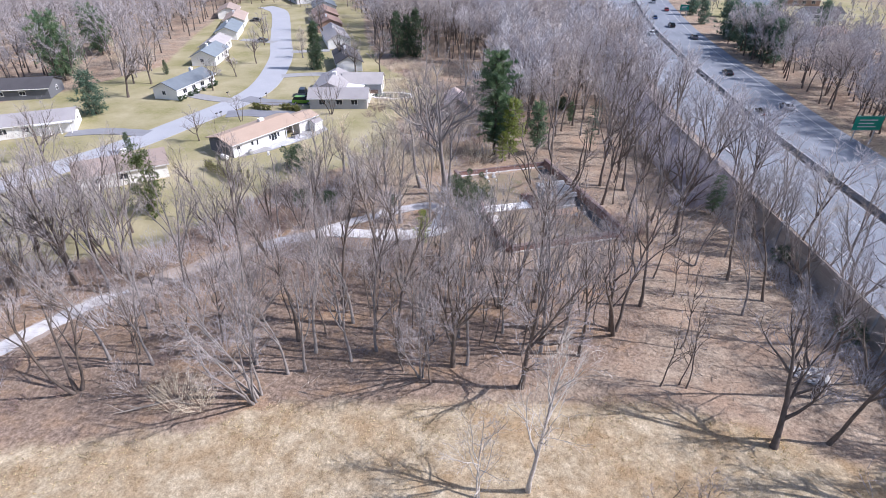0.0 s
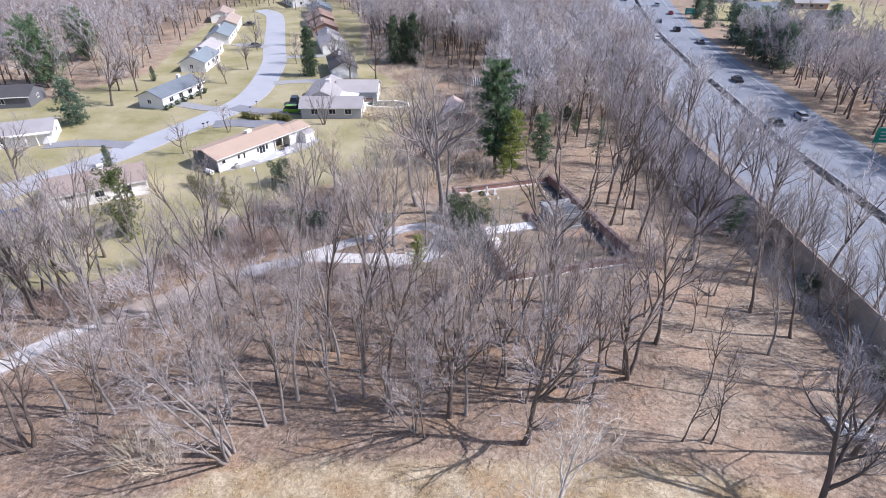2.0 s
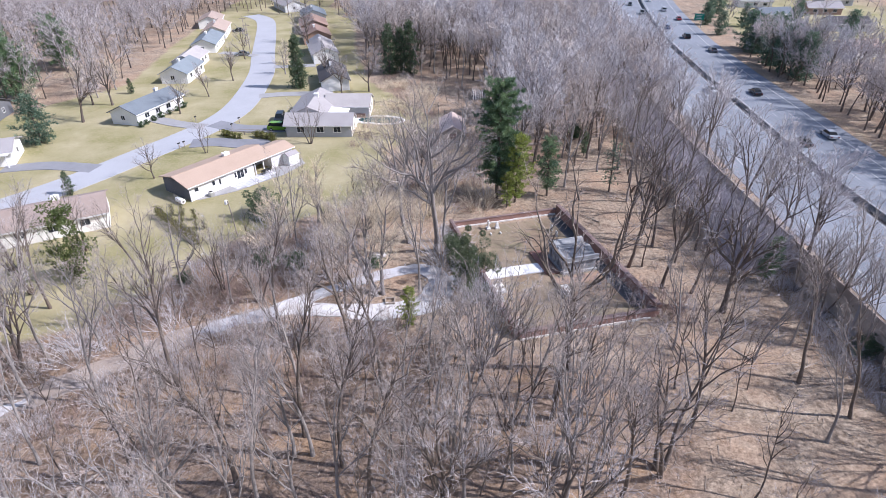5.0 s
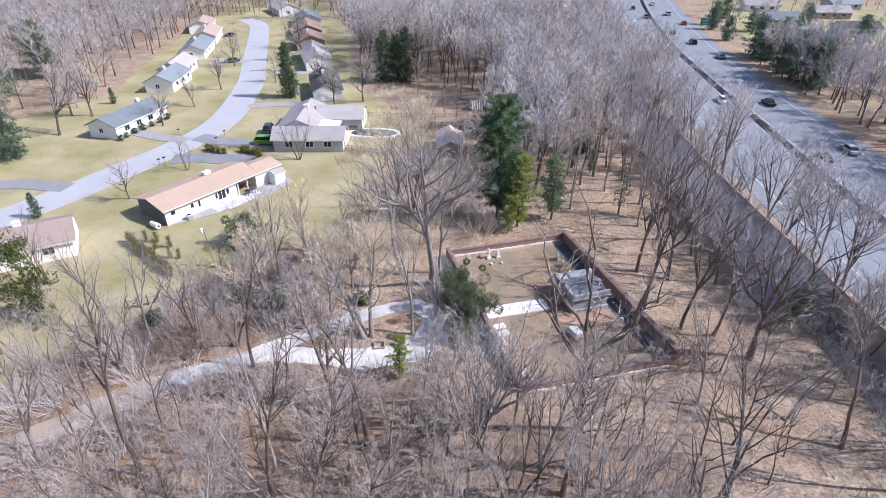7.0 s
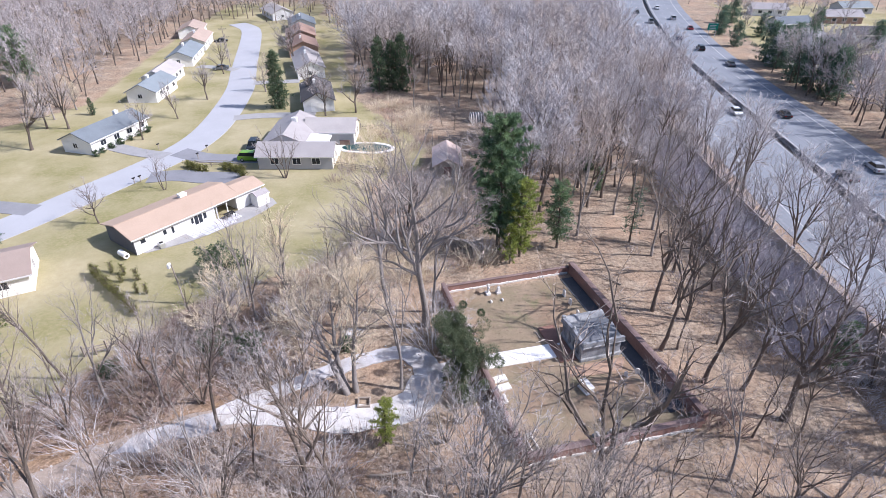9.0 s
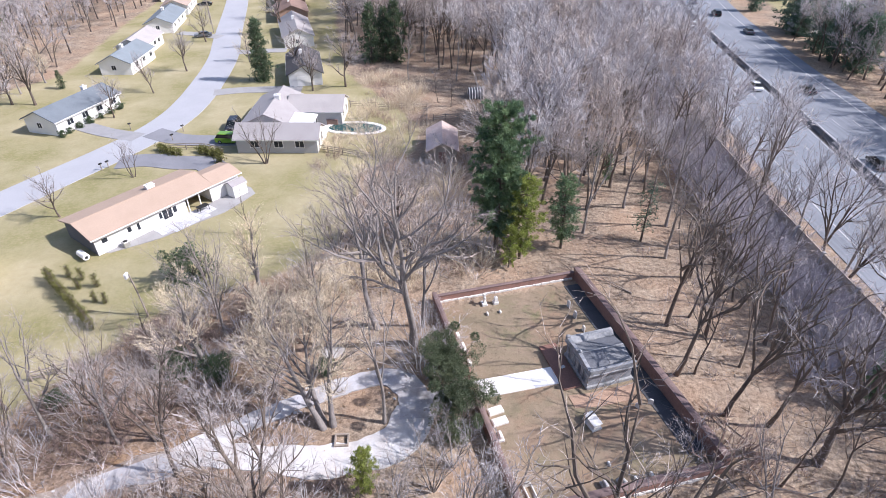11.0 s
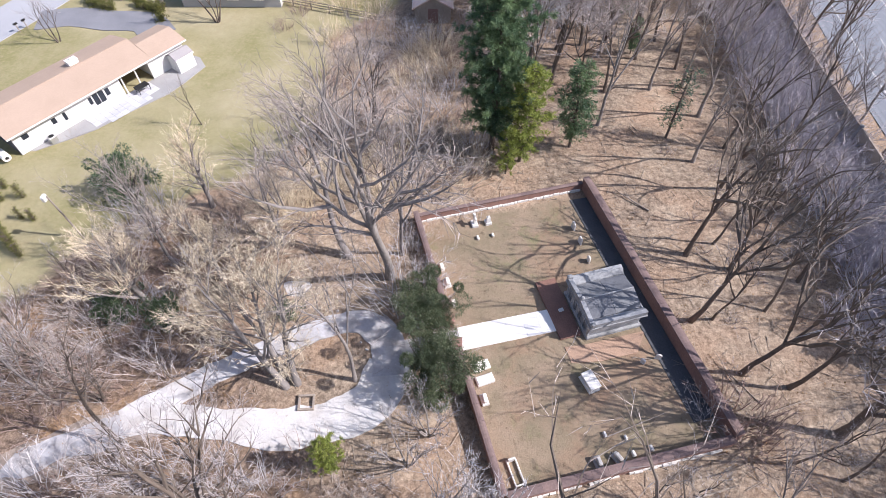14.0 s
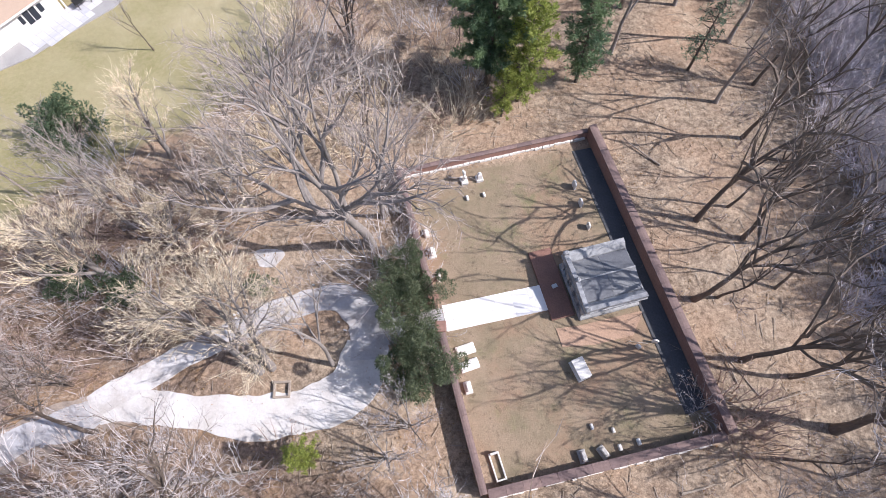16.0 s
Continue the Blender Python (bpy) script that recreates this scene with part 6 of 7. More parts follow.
for x, y in scatter(rng, 120, [(41.8, 26), (45.9, 26), (45.4, 60), (44.6, 100), (46.3, 150), (43.6, 150), (41.2, 110), (41.5, 60)], 1.4, brush_taken):
    grove.plant(BRUSH[1], x, y, rng.uniform(0, 360), rng.uniform(1.05, 1.45) if y > 82 else rng.uniform(0.35, 0.75))
for x, y in scatter(rng, 40, [(-40, 50), (-24, 58), (-8, 60), (-4, 68), (-20, 68), (-30, 63), (-42, 55)], 2.0, brush_taken):
    grove.plant(rng.choice([BRUSH[0], BRUSH[0], BRUSH_RED[0], BRUSH[1]]), x, y, rng.uniform(0, 360), rng.uniform(0.6, 1.05))
for x, y in scatter(rng, 44, [(-70, 30), (-36, 38), (-20, 42), (-8, 58), (-10, 68), (-30, 62), (-42, 56), (-74, 64)], 2.6, brush_taken):
    grove.plant(rng.choice([BRUSH[1], BRUSH[0], BRUSH_RED[1], LOW[0]]), x, y, rng.uniform(0, 360), rng.uniform(0.45, 0.8))
THICKET = [shrub_kind("thicket", "dense pale violet-grey leafless thicket beside the noise wall", 75 + i, 4.8, 4.8, 46, 6, TWIG_VIOLET, TWIG_VIOLET, "brush thicket", thick=2.7) for i in range(2)]
for x, y in scatter(rng, 76, [(41.8, 80), (45.2, 80), (44.6, 100), (45.0, 125), (47, 155), (43.2, 155), (40.4, 125), (40.6, 100)], 1.7, []):
    grove.plant(rng.choice(THICKET), x, y, rng.uniform(0, 360), rng.uniform(0.7, 1.15))
for x, y, z in ((37.2, 80.0, 0.5), (38.9, 78.6, 0.65), (39.8, 80.6, 0.7)):
    grove.plant(rng.choice(THICKET), x, y, rng.uniform(0, 360), z)
for x, y in ((-2.6, 119.6), (-0.8, 121.8), (0.6, 118.8), (2.4, 120.9), (4.6, 121.8), (-3.4, 123.0), (6.6, 125.0)):
    grove.plant(rng.choice(BRUSH), x, y, rng.uniform(0, 360), rng.uniform(0.6, 0.8))
grove.plant(LOW[0], -4.6, 157.0, 0, 1.7)
grove.plant(BRUSH_RED[0], 26.6, 71.4, 40, 1.5)
grove.plant(BRUSH_RED[1], 27.6, 69.4, 140, 1.2)
grove.plant(BRUSH[1], 24.3, 71.7, 10, 0.62)
for x, y in scatter(rng, 30, [(-12, 44), (14, 44), (40, 60), (40, 100), (26, 100), (20, 60)], 4.0, brush_taken, (ENCL,)):
    grove.plant(LOW[0], x, y, rng.uniform(0, 360), rng.uniform(0.5, 1.1))
for x, y in scatter(rng, 34, [(-18, 122), (0, 118), (3, 128), (-2, 152), (-8, 170), (-16, 172), (-13, 150), (-16, 136)], 3.0, brush_taken):
    grove.plant(rng.choice(BRUSH_RED + BRUSH_TAN + LOW), x, y, rng.uniform(0, 360), rng.uniform(0.6, 1.1))
for k in range(6, 18):      # along the outside of the west wall of the cemetery
    t = k / 17
    grove.plant(rng.choice(BRUSH), 7.7 - 6.7 * t + rng.uniform(-0.5, 0.1), 66.2 + 23.2 * t, rng.uniform(0, 360), rng.uniform(0.42, 0.66))


# ---- evergreens ----
def pine(seed, height, width, whorls, boughs, clumps, conical=1.0, bare=0.12, size=0.5, droop=0.05, per=8):
    """Trunk, boughs and sprays of needles of a conifer."""
    r = random.Random(seed)
    tr, bo, fo = Shape(), Shape(), Shape()
    pts = limb_line(r, Vector((0, 0, -0.15)), Vector((0, 0, 1)), height, 8, 0.02, 0.05)
    tr.tube(pts, [height * 0.016 * (1 - 0.93 * i / 8) for i in range(9)], 7)
    for w in range(whorls):
        t = bare + (0.97 - bare) * w / whorls
        prof = (1 - t) ** (0.75 * conical) * min(1.0, 0.45 + 2.2 * (t - bare)) + 0.05
        tier = r.uniform(0.72, 1.12)
        for b in range(boughs):
            p, _ = along(pts, min(0.99, t + r.uniform(-0.02, 0.02)))
            a = 6.283 * (b + r.random()) / boughs
            L = width * prof * tier * r.uniform(0.5, 1.2)
            d = Vector((math.cos(a), math.sin(a), r.uniform(-0.1, 0.35) - droop))
            lp = limb_line(r, p, d, L, 3, 0.12, 0.06 - droop)
            bo.tube(lp, [0.05, 0.035, 0.02, 0.006], 3)
            for c in range(max(3, int(clumps * (0.35 + 0.65 * L / width)))):
                q, e = along(lp, 0.22 + 0.77 * r.random())
                q = q + unit(r) * 0.24 * size * 2
                for _ in range(per):
                    dd = (e * 0.7 + unit(r) * 0.9 + Vector((0, 0, 0.15))).normalized()
                    fo.leaf(q + unit(r) * 0.1, dd, unit(r), size * r.uniform(0.6, 1.2), size * r.uniform(0.055, 0.11))
    return tr, bo, fo


def conifer_kind(name, label, shapes, needles, category="tree", group="evergreens"):
    root = empty(name, None, label, category, group)
    trunk, boughs, foliage = shapes
    part("trunk", trunk, BARK, root)
    part("crown", boughs.join(foliage, needles), BARK, root)
    return root


BIG_PINE = conifer_kind("white_pine", "tall green white pine at the wood's edge", pine(1, 18.5, 4.9, 24, 9, 18, 0.55, 0.15, 0.40, 0.04, 24), PINE)
PINE_SIDE = conifer_kind("young_pine", "yellow-green young pine beside the tall pine", pine(2, 10.5, 2.8, 15, 7, 11, 0.7, 0.14, 0.34, 0.05, 16), PINE_GOLD)
PINE_SMALL = conifer_kind("small_pine", "small bluish-green pine tree", pine(3, 8.5, 2.5, 14, 7, 9, 0.75, 0.18, 0.34, 0.05, 14), PINE)
PINE_THIN = conifer_kind("thin_pine", "thin greyish-green pine", pine(9, 8.5, 2.6, 11, 5, 6, 0.7, 0.2, 0.40, 0.05, 5), PINE_BLUE)
SPRUCE_K = conifer_kind("spruce", "dark green pointed spruce tree", pine(4, 15.0, 4.2, 17, 7, 8, 0.9, 0.06, 0.8, 0.14), SPRUCE)
CONE_K = conifer_kind("cone_spruce", "narrow dark conical spruce by the street", pine(5, 12.5, 3.4, 20, 8, 9, 1.1, 0.03, 0.65, 0.1), SPRUCE)
WEST_PINE = conifer_kind("layered_pine", "broad green pine beyond the lawn", pine(8, 15.0, 6.0, 14, 9, 12, 0.5, 0.12, 0.75, 0.02, 9), PINE)
OLD_PINE = conifer_kind("old_pine", "dark green evergreen beside the highway", pine(6, 13.0, 5.0, 14, 8, 9, 0.7, 0.02, 0.95, 0.05, 7), PINE_BLUE)
ARBOR = conifer_kind("arborvitae", "small clipped arborvitae in a hedge row", pine(7, 1.9, 0.52, 9, 6, 4, 0.55, 0.02, 0.24, -0.1, 3), CEDAR, "shrub", "arborvitae hedge")
grove.plant(BIG_PINE, 9.1, 100.6, 0, 1.09)
grove.plant(PINE_SIDE, 11.9, 98.7, 20, 1.2)
grove.plant(PINE_SIDE, 10.4, 96.9, 120, 0.62)
grove.plant(PINE_SMALL, 17.4, 101.0, 40, 1.28)
grove.plant(PINE_THIN, 28.0, 102.6, 100, 1.12, "thin greyish-green pine among bare trees")
grove.plant(PINE_SMALL, 27.0, 118.0, 10, 0.6)
grove.plant(PINE_SMALL, 41.2, 76.6, 200, 0.85, "dark green ivy-clad pine beside the noise wall")
grove.plant(PINE_SIDE, -3.4, 67.6, 50, 0.58, "small yellow-green pine beside the drive")
grove.plant(CONE_K, -37.4, 164.5, 0, 1.12)
for x, y, s, t in ((-15.0, 178.0, 0.95, 10), (-9.2, 178.5, 1.0, 80), (-12.0, 181.0, 0.85, 150)):
    grove.plant(SPRUCE_K, x, y, t, s)
grove.plant(OLD_PINE, -80.8, 125.0, 60, 0.80, "broad olive-green evergreen on the lawn")
for x, y, s, t in ((-104.0, 153.0, 1.05, 120), (-115, 190, 0.85, 200), (-109.5, 183, 0.78, 30), (-104.5, 158, 0.7, 90)):
    grove.plant(WEST_PINE, x, y, t, s * 1.15)
grove.plant(SPRUCE_K, -79.0, 159.2, 40, 0.28, "small dark round evergreen on the lawn")
grove.plant(SPRUCE_K, -61.5, 101.5, 40, 0.3, "small blue-green spruce beside the street")
for x, y, s, t in ((104, 210, 1.0, 0), (103, 203, 1.0, 50), (100, 180, 1.1, 90), (100, 171, 1.05, 140), (104.5, 176, 1.0, 200), (105, 194, 1.1, 260), (100, 187, 0.9, 10), (107, 205, 0.9, 70), (107, 252, 0.7, 0), (112, 262, 0.75, 30), (118, 222, 0.8, 60),
                   (122, 276, 0.8, 150), (142, 252, 0.8, 210), (120, 248, 0.7, 20), (104, 232, 0.7, 120), (147, 226, 0.8, 0)):
    grove.plant(OLD_PINE, x - 4, y, t, s * 0.95)
for k in range(13):
    grove.plant(ARBOR, -43.9 + 0.80 * k, 94.2 - 0.70 * k, 40 * k, 1.0 + 0.14 * (k % 3))
for x, y, s in ((-41.7, 94.7, 0.75), (-39.9, 94.2, 0.8), (-39.4, 92.5, 0.75), (-37.5, 92.9, 0.85), (-36.3, 90.2, 0.7), (-35.0, 90.0, 0.7)):
    grove.plant(ARBOR, x, y, x * 50, s * 1.3)



def leafy_bush(seed, height, width, leaves, size, wr=0.3):
    """A broad evergreen bush: stems, and leaves in uneven clumps."""
    r = random.Random(seed)
    st, fo = [], Shape()
    for _ in range(6):
        a = r.uniform(0, 6.28)
        lp = limb_line(r, Vector((0, 0, -0.1)), Vector((math.cos(a) * 0.5, math.sin(a) * 0.5, 1)), height * 0.85, 4, 0.15, 0.05)
        st.append(Shape().tube(lp, [0.09, 0.07, 0.05, 0.03, 0.01], 4))
    lumps = [(Vector((r.gauss(0, 0.24) * width, r.gauss(0, 0.24) * width, height * r.uniform(0.12, 0.9) ** 1.3)), width * r.uniform(0.08, 0.2)) for _ in range(40)]
    for k in range(leaves):
        c, rad = lumps[r.randrange(len(lumps))]
        d = unit(r)
        p = c + d * rad * r.uniform(0.55, 1.1)
        fo.leaf(p, (d + unit(r) * 0.7).normalized(), unit(r), size * r.uniform(0.6, 1.2), size * wr * r.uniform(0.7, 1.3))
    return st, fo


def bush_kind(name, label, seed, height, width, leaves, size, mat_leaf, wr=0.3):
    st, fo = leafy_bush(seed, height, width, leaves, size, wr)
    root = empty(name, None, label, "shrub", "evergreen bushes")
    for s in st:
        part("stem", s, BARK, root)
    part("foliage", fo, mat_leaf, root)
    return root


BOX_K = bush_kind("box_bush", "low rounded evergreen shrub beside the drive", 83, 1.3, 1.3, 1100, 0.16, CEDAR, 0.3)
for k, (x, y, s) in enumerate(((-45.2, 129.1, 1.0), (-44.1, 128.3, 1.1), (-42.8, 127.7, 0.95), (-41.6, 127.4, 0.9), (-38.3, 128.3, 1.0), (-37.1, 127.6, 1.1), (-35.9, 127.1, 0.95), (-34.7, 126.7, 1.15), (-33.8, 124.6, 1.0))):
    grove.plant(BOX_K, x, y, 50 * k, s)
YEW_K = bush_kind("yew", "dense green yew at the cemetery gate", 80, 8.6, 5.0, 24000, 0.24, HOLLY, 0.13)
LAUREL_K = bush_kind("round_evergreen", "rounded dark green evergreen bush", 81, 3.2, 3.4, 7000, 0.2, SPRUCE, 0.2)
IVY_K = bush_kind("ivy_tree", "leaning tree wrapped in green ivy", 82, 10.5, 4.4, 4200, 0.34, IVY, 0.22)
grove.plant(YEW_K, 3.0, 79.2, 0, 0.78, "pale grey-green yew at the cemetery gate")
grove.plant(YEW_K, 3.9, 73.7, 130, 0.88)
grove.plant(YEW_K, 2.5, 81.6, 200, 0.5)
grove.plant(YEW_K, 3.7, 76.4, 250, 0.55)
grove.plant(BRUSH[1], 0.6, 80.6, 20, 1.35)
grove.plant(BRUSH[1], 1.0, 83.0, 120, 1.1)
grove.plant(IVY_K, -46.4, 77.4, 0, 1.1)
grove.plant(LAUREL_K, -26.9, 93.4, 0, 1.45, "rounded evergreen tree at the lawn's edge")
grove.plant(LAUREL_K, -22.5, 79.6, 60, 0.95, "dark evergreen bush within the brush")
grove.plant(LAUREL_K, -18.8, 79.6, 160, 0.85, "dark evergreen bush within the brush")
grove.plant(LAUREL_K, -32.1, 76.0, 90, 0.55, "dark evergreen bush within the brush")
grove.plant(LAUREL_K, -8.6, 79.9, 20, 0.55, "dark evergreen bush beside the drive")
for k in range(6):
    grove.plant(LAUREL_K, -64.6 + 0.68 * k, 136.2 + 2.3 * k, 60 * k, 0.34 + 0.05 * (k % 3), "dark foundation shrub along the bungalow")
grove.plant(LAUREL_K, -64.9, 134.4, 10, 0.4, "dark foundation shrub along the bungalow")
grove.plant(LAUREL_K, 27.5, 128.0, 20, 0.9, "dark evergreen bush in the wood")
grove.plant(LAUREL_K, 44.6, 47.0, 20, 0.9, "dark ivy clump against the noise wall")
grove.plant(LAUREL_K, 44.9, 63.0, 220, 0.8, "dark ivy clump against the noise wall")


# ---- logs, rocks, fences ----
def log(x, y, z, deg, length, r, label="fallen pale log on the leaf litter", branches=3, seed=0):
    q = random.Random(seed)
    s = Shape()
    pts = limb_line(q, Vector((0, 0, r)), Vector((1, 0, 0)), length, 5, 0.06, 0.0)
    s.tube(pts, [r, r * 0.9, r * 0.8, r * 0.65, r * 0.5, r * 0.3], 6, False)
    for _ in range(branches):
        p, d = along(pts, q.uniform(0.4, 0.95))
        e = side_way(q, d, 0.8)
        e.z = abs(e.z) * 0.6
        s.tube(limb_line(q, p, e, length * q.uniform(0.15, 0.35), 3, 0.2, 0.0), [r * 0.4, r * 0.3, r * 0.2, r * 0.05], 4)
    thing("fallen_log", s, LOG, label, "log", pose(x, y, z - 0.06, 0, 0, deg), "fallen wood")


grove.plant(BRUSH_TAN[0], -26.5, 38.4, 0, 0.9, "fallen pale branches heaped at the field's edge")
grove.plant(BRUSH_TAN[1], -24.0, 38.0, 90, 0.7, "fallen pale branches heaped at the field's edge")
q = random.Random(3)
for x, y, dg, L, r in ((-12.5, 65.6, 10, 7, 0.16), (-4.5, 64.2, 4, 6, 0.13), (-16, 66.8, -20, 5, 0.12), (27.5, 71.6, 20, 5, 0.07), (29.0, 70.8, 150, 4.5, 0.06), (28.6, 72.6, 125, 4, 0.06), (31, 70.5, 165, 6, 0.07),
                       (27.2, 73.4, 110, 3.5, 0.06), (-26, 38.5, 200, 6, 0.15), (-24.6, 37.8, 170, 5, 0.1), (24, 92, 140, 4, 0.1), (33, 62, 120, 6, 0.14), (22, 66, 15, 4, 0.09), (-8, 58, 30, 5, 0.12), (2, 57, 100, 4, 0.1),
                       (-30, 46, 60, 5, 0.12), (21.0, 76.3, 170, 1.6, 0.05), (36, 60, 30, 5, 0.12), (12, 60, -20, 4, 0.1)):
    log(x, y, 0, dg, L, r, seed=int(abs(x * 7 + y)))


def dry_grass():
    """Tufts of bent straw over the field."""
    r, s = random.Random(77), Shape()
    made = 0
    while made < 6000:
        x, y = r.uniform(-60, 44), r.uniform(10, 66)
        if not inside(FIELD, x, y) or noise.noise((x * 0.16, y * 0.16, 5.0)) + r.uniform(-0.35, 0.35) < 0.0:
            continue
        made += 1
        h = r.uniform(0.14, 0.32)
        for _ in range(5):
            d = (unit(r) + Vector((-0.2, 0.1, 0.75))).normalized()
            p = Vector((x + r.uniform(-0.22, 0.22), y + r.uniform(-0.22, 0.22), -0.1))
            s.leaf(p, d, unit(r), h * r.uniform(0.7, 1.3), 0.03)
    thing("dry_grass", s, GRASS, "tufts of straw-coloured dry grass over the field", "grass", kind="stuff")


def fallen_twigs():
    """Thin sticks lying on the wood's floor."""
    r, s = random.Random(78), Shape()
    made = 0
    while made < 5200:
        x, y = r.uniform(-60, 43), r.uniform(38, 116)
        if inside(LAWN, x, y) or inside(YARD, x, y) or near_line(DRIVE_LINE, x, y, 2.2):
            continue
        made += 1
        a = r.uniform(0, 6.28)
        L = r.uniform(0.4, 2.2)
        p = Vector((x, y, 0.0))
        q2 = p + Vector((math.cos(a) * L, math.sin(a) * L, r.uniform(-0.03, 0.16)))
        s.spike(p, q2, r.uniform(0.012, 0.04))
        if L > 1.2:
            m = p.lerp(q2, 0.5)
            s.spike(m, m + Vector((math.cos(a + 0.7) * L * 0.4, math.sin(a + 0.7) * L * 0.4, 0.05)), 0.015)
    thing("fallen_twigs", s, LOG, "fallen twigs strewn on the leaf litter", "twigs", kind="stuff")


def snow_crumbs():
    """Patches of white gravel and snow strewn along the drive's ragged edges."""
    r, s = random.Random(79), Shape()
    spots = [p for p in DRIVE_LINE if p.y > 63 or p.y < 57]
    for _ in range(160):
        p = r.choice(spots)
        a, o = r.uniform(0, 6.28), r.uniform(0.9, 1.75)
        x, y, w = p.x + o * math.cos(a), p.y + o * math.sin(a), r.uniform(0.04, 0.17)
        ring = [(x + w * r.uniform(0.5, 1.2) * math.cos(t) * 1.3, y + w * r.uniform(0.5, 1.2) * math.sin(t)) for t in np.linspace(0, 5.4, 7)]
        s.loft([[(u, v, -0.09) for u, v in ring], [(x + (u - x) * 0.8, y + (v - y) * 0.8, 0.062 + 0.02 * r.random()) for u, v in ring]])
    thing("snow_patches", s, SNOW, "crumbs of melting snow along the drive", "snow", kind="stuff")


def leaf_drifts():
    """Fallen brown leaves over the drive and the wood's floor."""
    r, s = random.Random(80), Shape()
    made = 0
    while made < 7000:
        on_drive = made < 60
        if on_drive:
            p = r.choice(DRIVE_LINE)
            x, y, z = p.x + r.gauss(0, 1.0), p.y + r.gauss(0, 1.0), 0.064
        else:
            x, y, z = r.uniform(-30, 42), r.uniform(44, 104), 0.0
            if inside(LAWN, x, y) or inside(YARD, x, y) or noise.noise((x * 0.3, y * 0.3, 2.0)) < 0.0:
                continue
        made += 1
        d = Vector((r.uniform(-1, 1), r.uniform(-1, 1), r.uniform(0, 0.5))).normalized()
        s.leaf(Vector((x, y, z)), d, Vector((0, 0, 1)), r.uniform(0.08, 0.19), r.uniform(0.03, 0.07))
    thing("fallen_leaves", s, LEAF, "dry brown leaves strewn over drive and ground", "leaves", kind="stuff")


dry_grass()
fallen_twigs()
snow_crumbs()
leaf_drifts()
pile = empty("rock_pile", frame_at(37.2, 42.0, 0), "pile of pale broken rocks", "rock pile")
for k in range(46):
    s = Shape()
    r = q.uniform(0.16, 0.42)
    rings = []
    for z, f in ((0, 0.8), (0.45, 1.0), (0.8, 0.6)):
        rings.append([(r * f * math.cos(a) * q.uniform(0.8, 1.15), r * f * math.sin(a) * q.uniform(0.8, 1.15), r * z) for a in np.linspace(0, 5.2, 6)])
    ob = part("rock", s.loft(rings), ROCK, pile)
    a, o = q.uniform(0, 6.28), q.random() ** 0.7
    ob.location = (2.3 * o * math.cos(a), 1.5 * o * math.sin(a), -0.06 + 0.35 * (1 - o) * q.random())
    ob.rotation_euler = (q.uniform(-0.3, 0.3), q.uniform(-0.3, 0.3), q.uniform(0, 6.28))


def rail_fence(pts, label, height=1.15):
    f = empty("rail_fence", None, label, "fence")
    for i, (x, y) in enumerate(pts):
        part("post", Shape().block(x - 0.09, y - 0.09, -0.2, x + 0.09, y + 0.09, height + 0.1, 0.02), WOOD_GREY, f)
        if i:
            a, b = Vector((*pts[i - 1], 0)), Vector((x, y, 0))
            for z in (0.35, 0.72, 1.05):
                part("rail", Shape().tube([a + Vector((0, 0, z)), (a + b) / 2 + Vector((0, 0, z - 0.03)), b + Vector((0, 0, z))], [0.06, 0.065, 0.06], 5, False), WOOD_GREY, f)


rail_fence([(-36.4, 78.7), (-35.4, 79.1), (-34.4, 79.6), (-33.3, 80.1)], "weathered brown split-rail fence at the lawn's edge", 1.35)
rail_fence([(-44.0, 129.4), (-41.2, 129.6), (-38.2, 129.6), (-34.6, 128.2)], "low brown rail fence behind the drive shrubs", 0.7)
rail_fence([(-16.2 + 2.54 * k, 149.2 - 0.28 * k) for k in range(7)], "brown wooden rail fence behind the pool", 1.3)
rail_fence([(-0.95 + 0.06 * k, 147.3 - 2.5 * k) for k in range(4)], "brown wooden rail fence behind the pool", 1.3)
rail_fence([(0.4 + 2.3 * k, 142.2 + 0.35 * k) for k in range(5)], "brown wooden rail fence beside the barn", 1.2)
rail_fence([(-19.6 + 2.6 * k, 129.5 - 0.85 * k) for k in range(7)], "low brown rail fence across the back lawn", 0.8)
planter = empty("planter_frame", frame_at(-5.95, 72.25, 4), "small square dark timber planter frame on the ground", "planter")
for k in range(4):
    sh = Shape().block(-0.62, -0.62, -0.1, 0.62, -0.46, 0.26, 0.02) if k % 2 == 0 else Shape().block(-0.455, -0.62, -0.1, 0.455, -0.46, 0.24, 0.02)
    part("board", sh, WOOD_GREY, planter).matrix_local = pose(0, 0, 0, 0, 0, 90 * k)
pole = empty("lamp_pole", frame_at(-29.4, 87.9, 0), "leaning grey pole with a white box at its top", "pole")
part("shaft", Shape().tube([Vector((0, 0, -0.1)), Vector((-0.15, 0.05, 3)), Vector((-0.35, 0.1, 5.6))], [0.1, 0.085, 0.07], 8, False), WOOD_GREY, pole)
part("box", Shape().block(-0.75, -0.25, 5.2, -0.44, 0.3, 5.75, 0.05), TRIM_WHITE, pole)


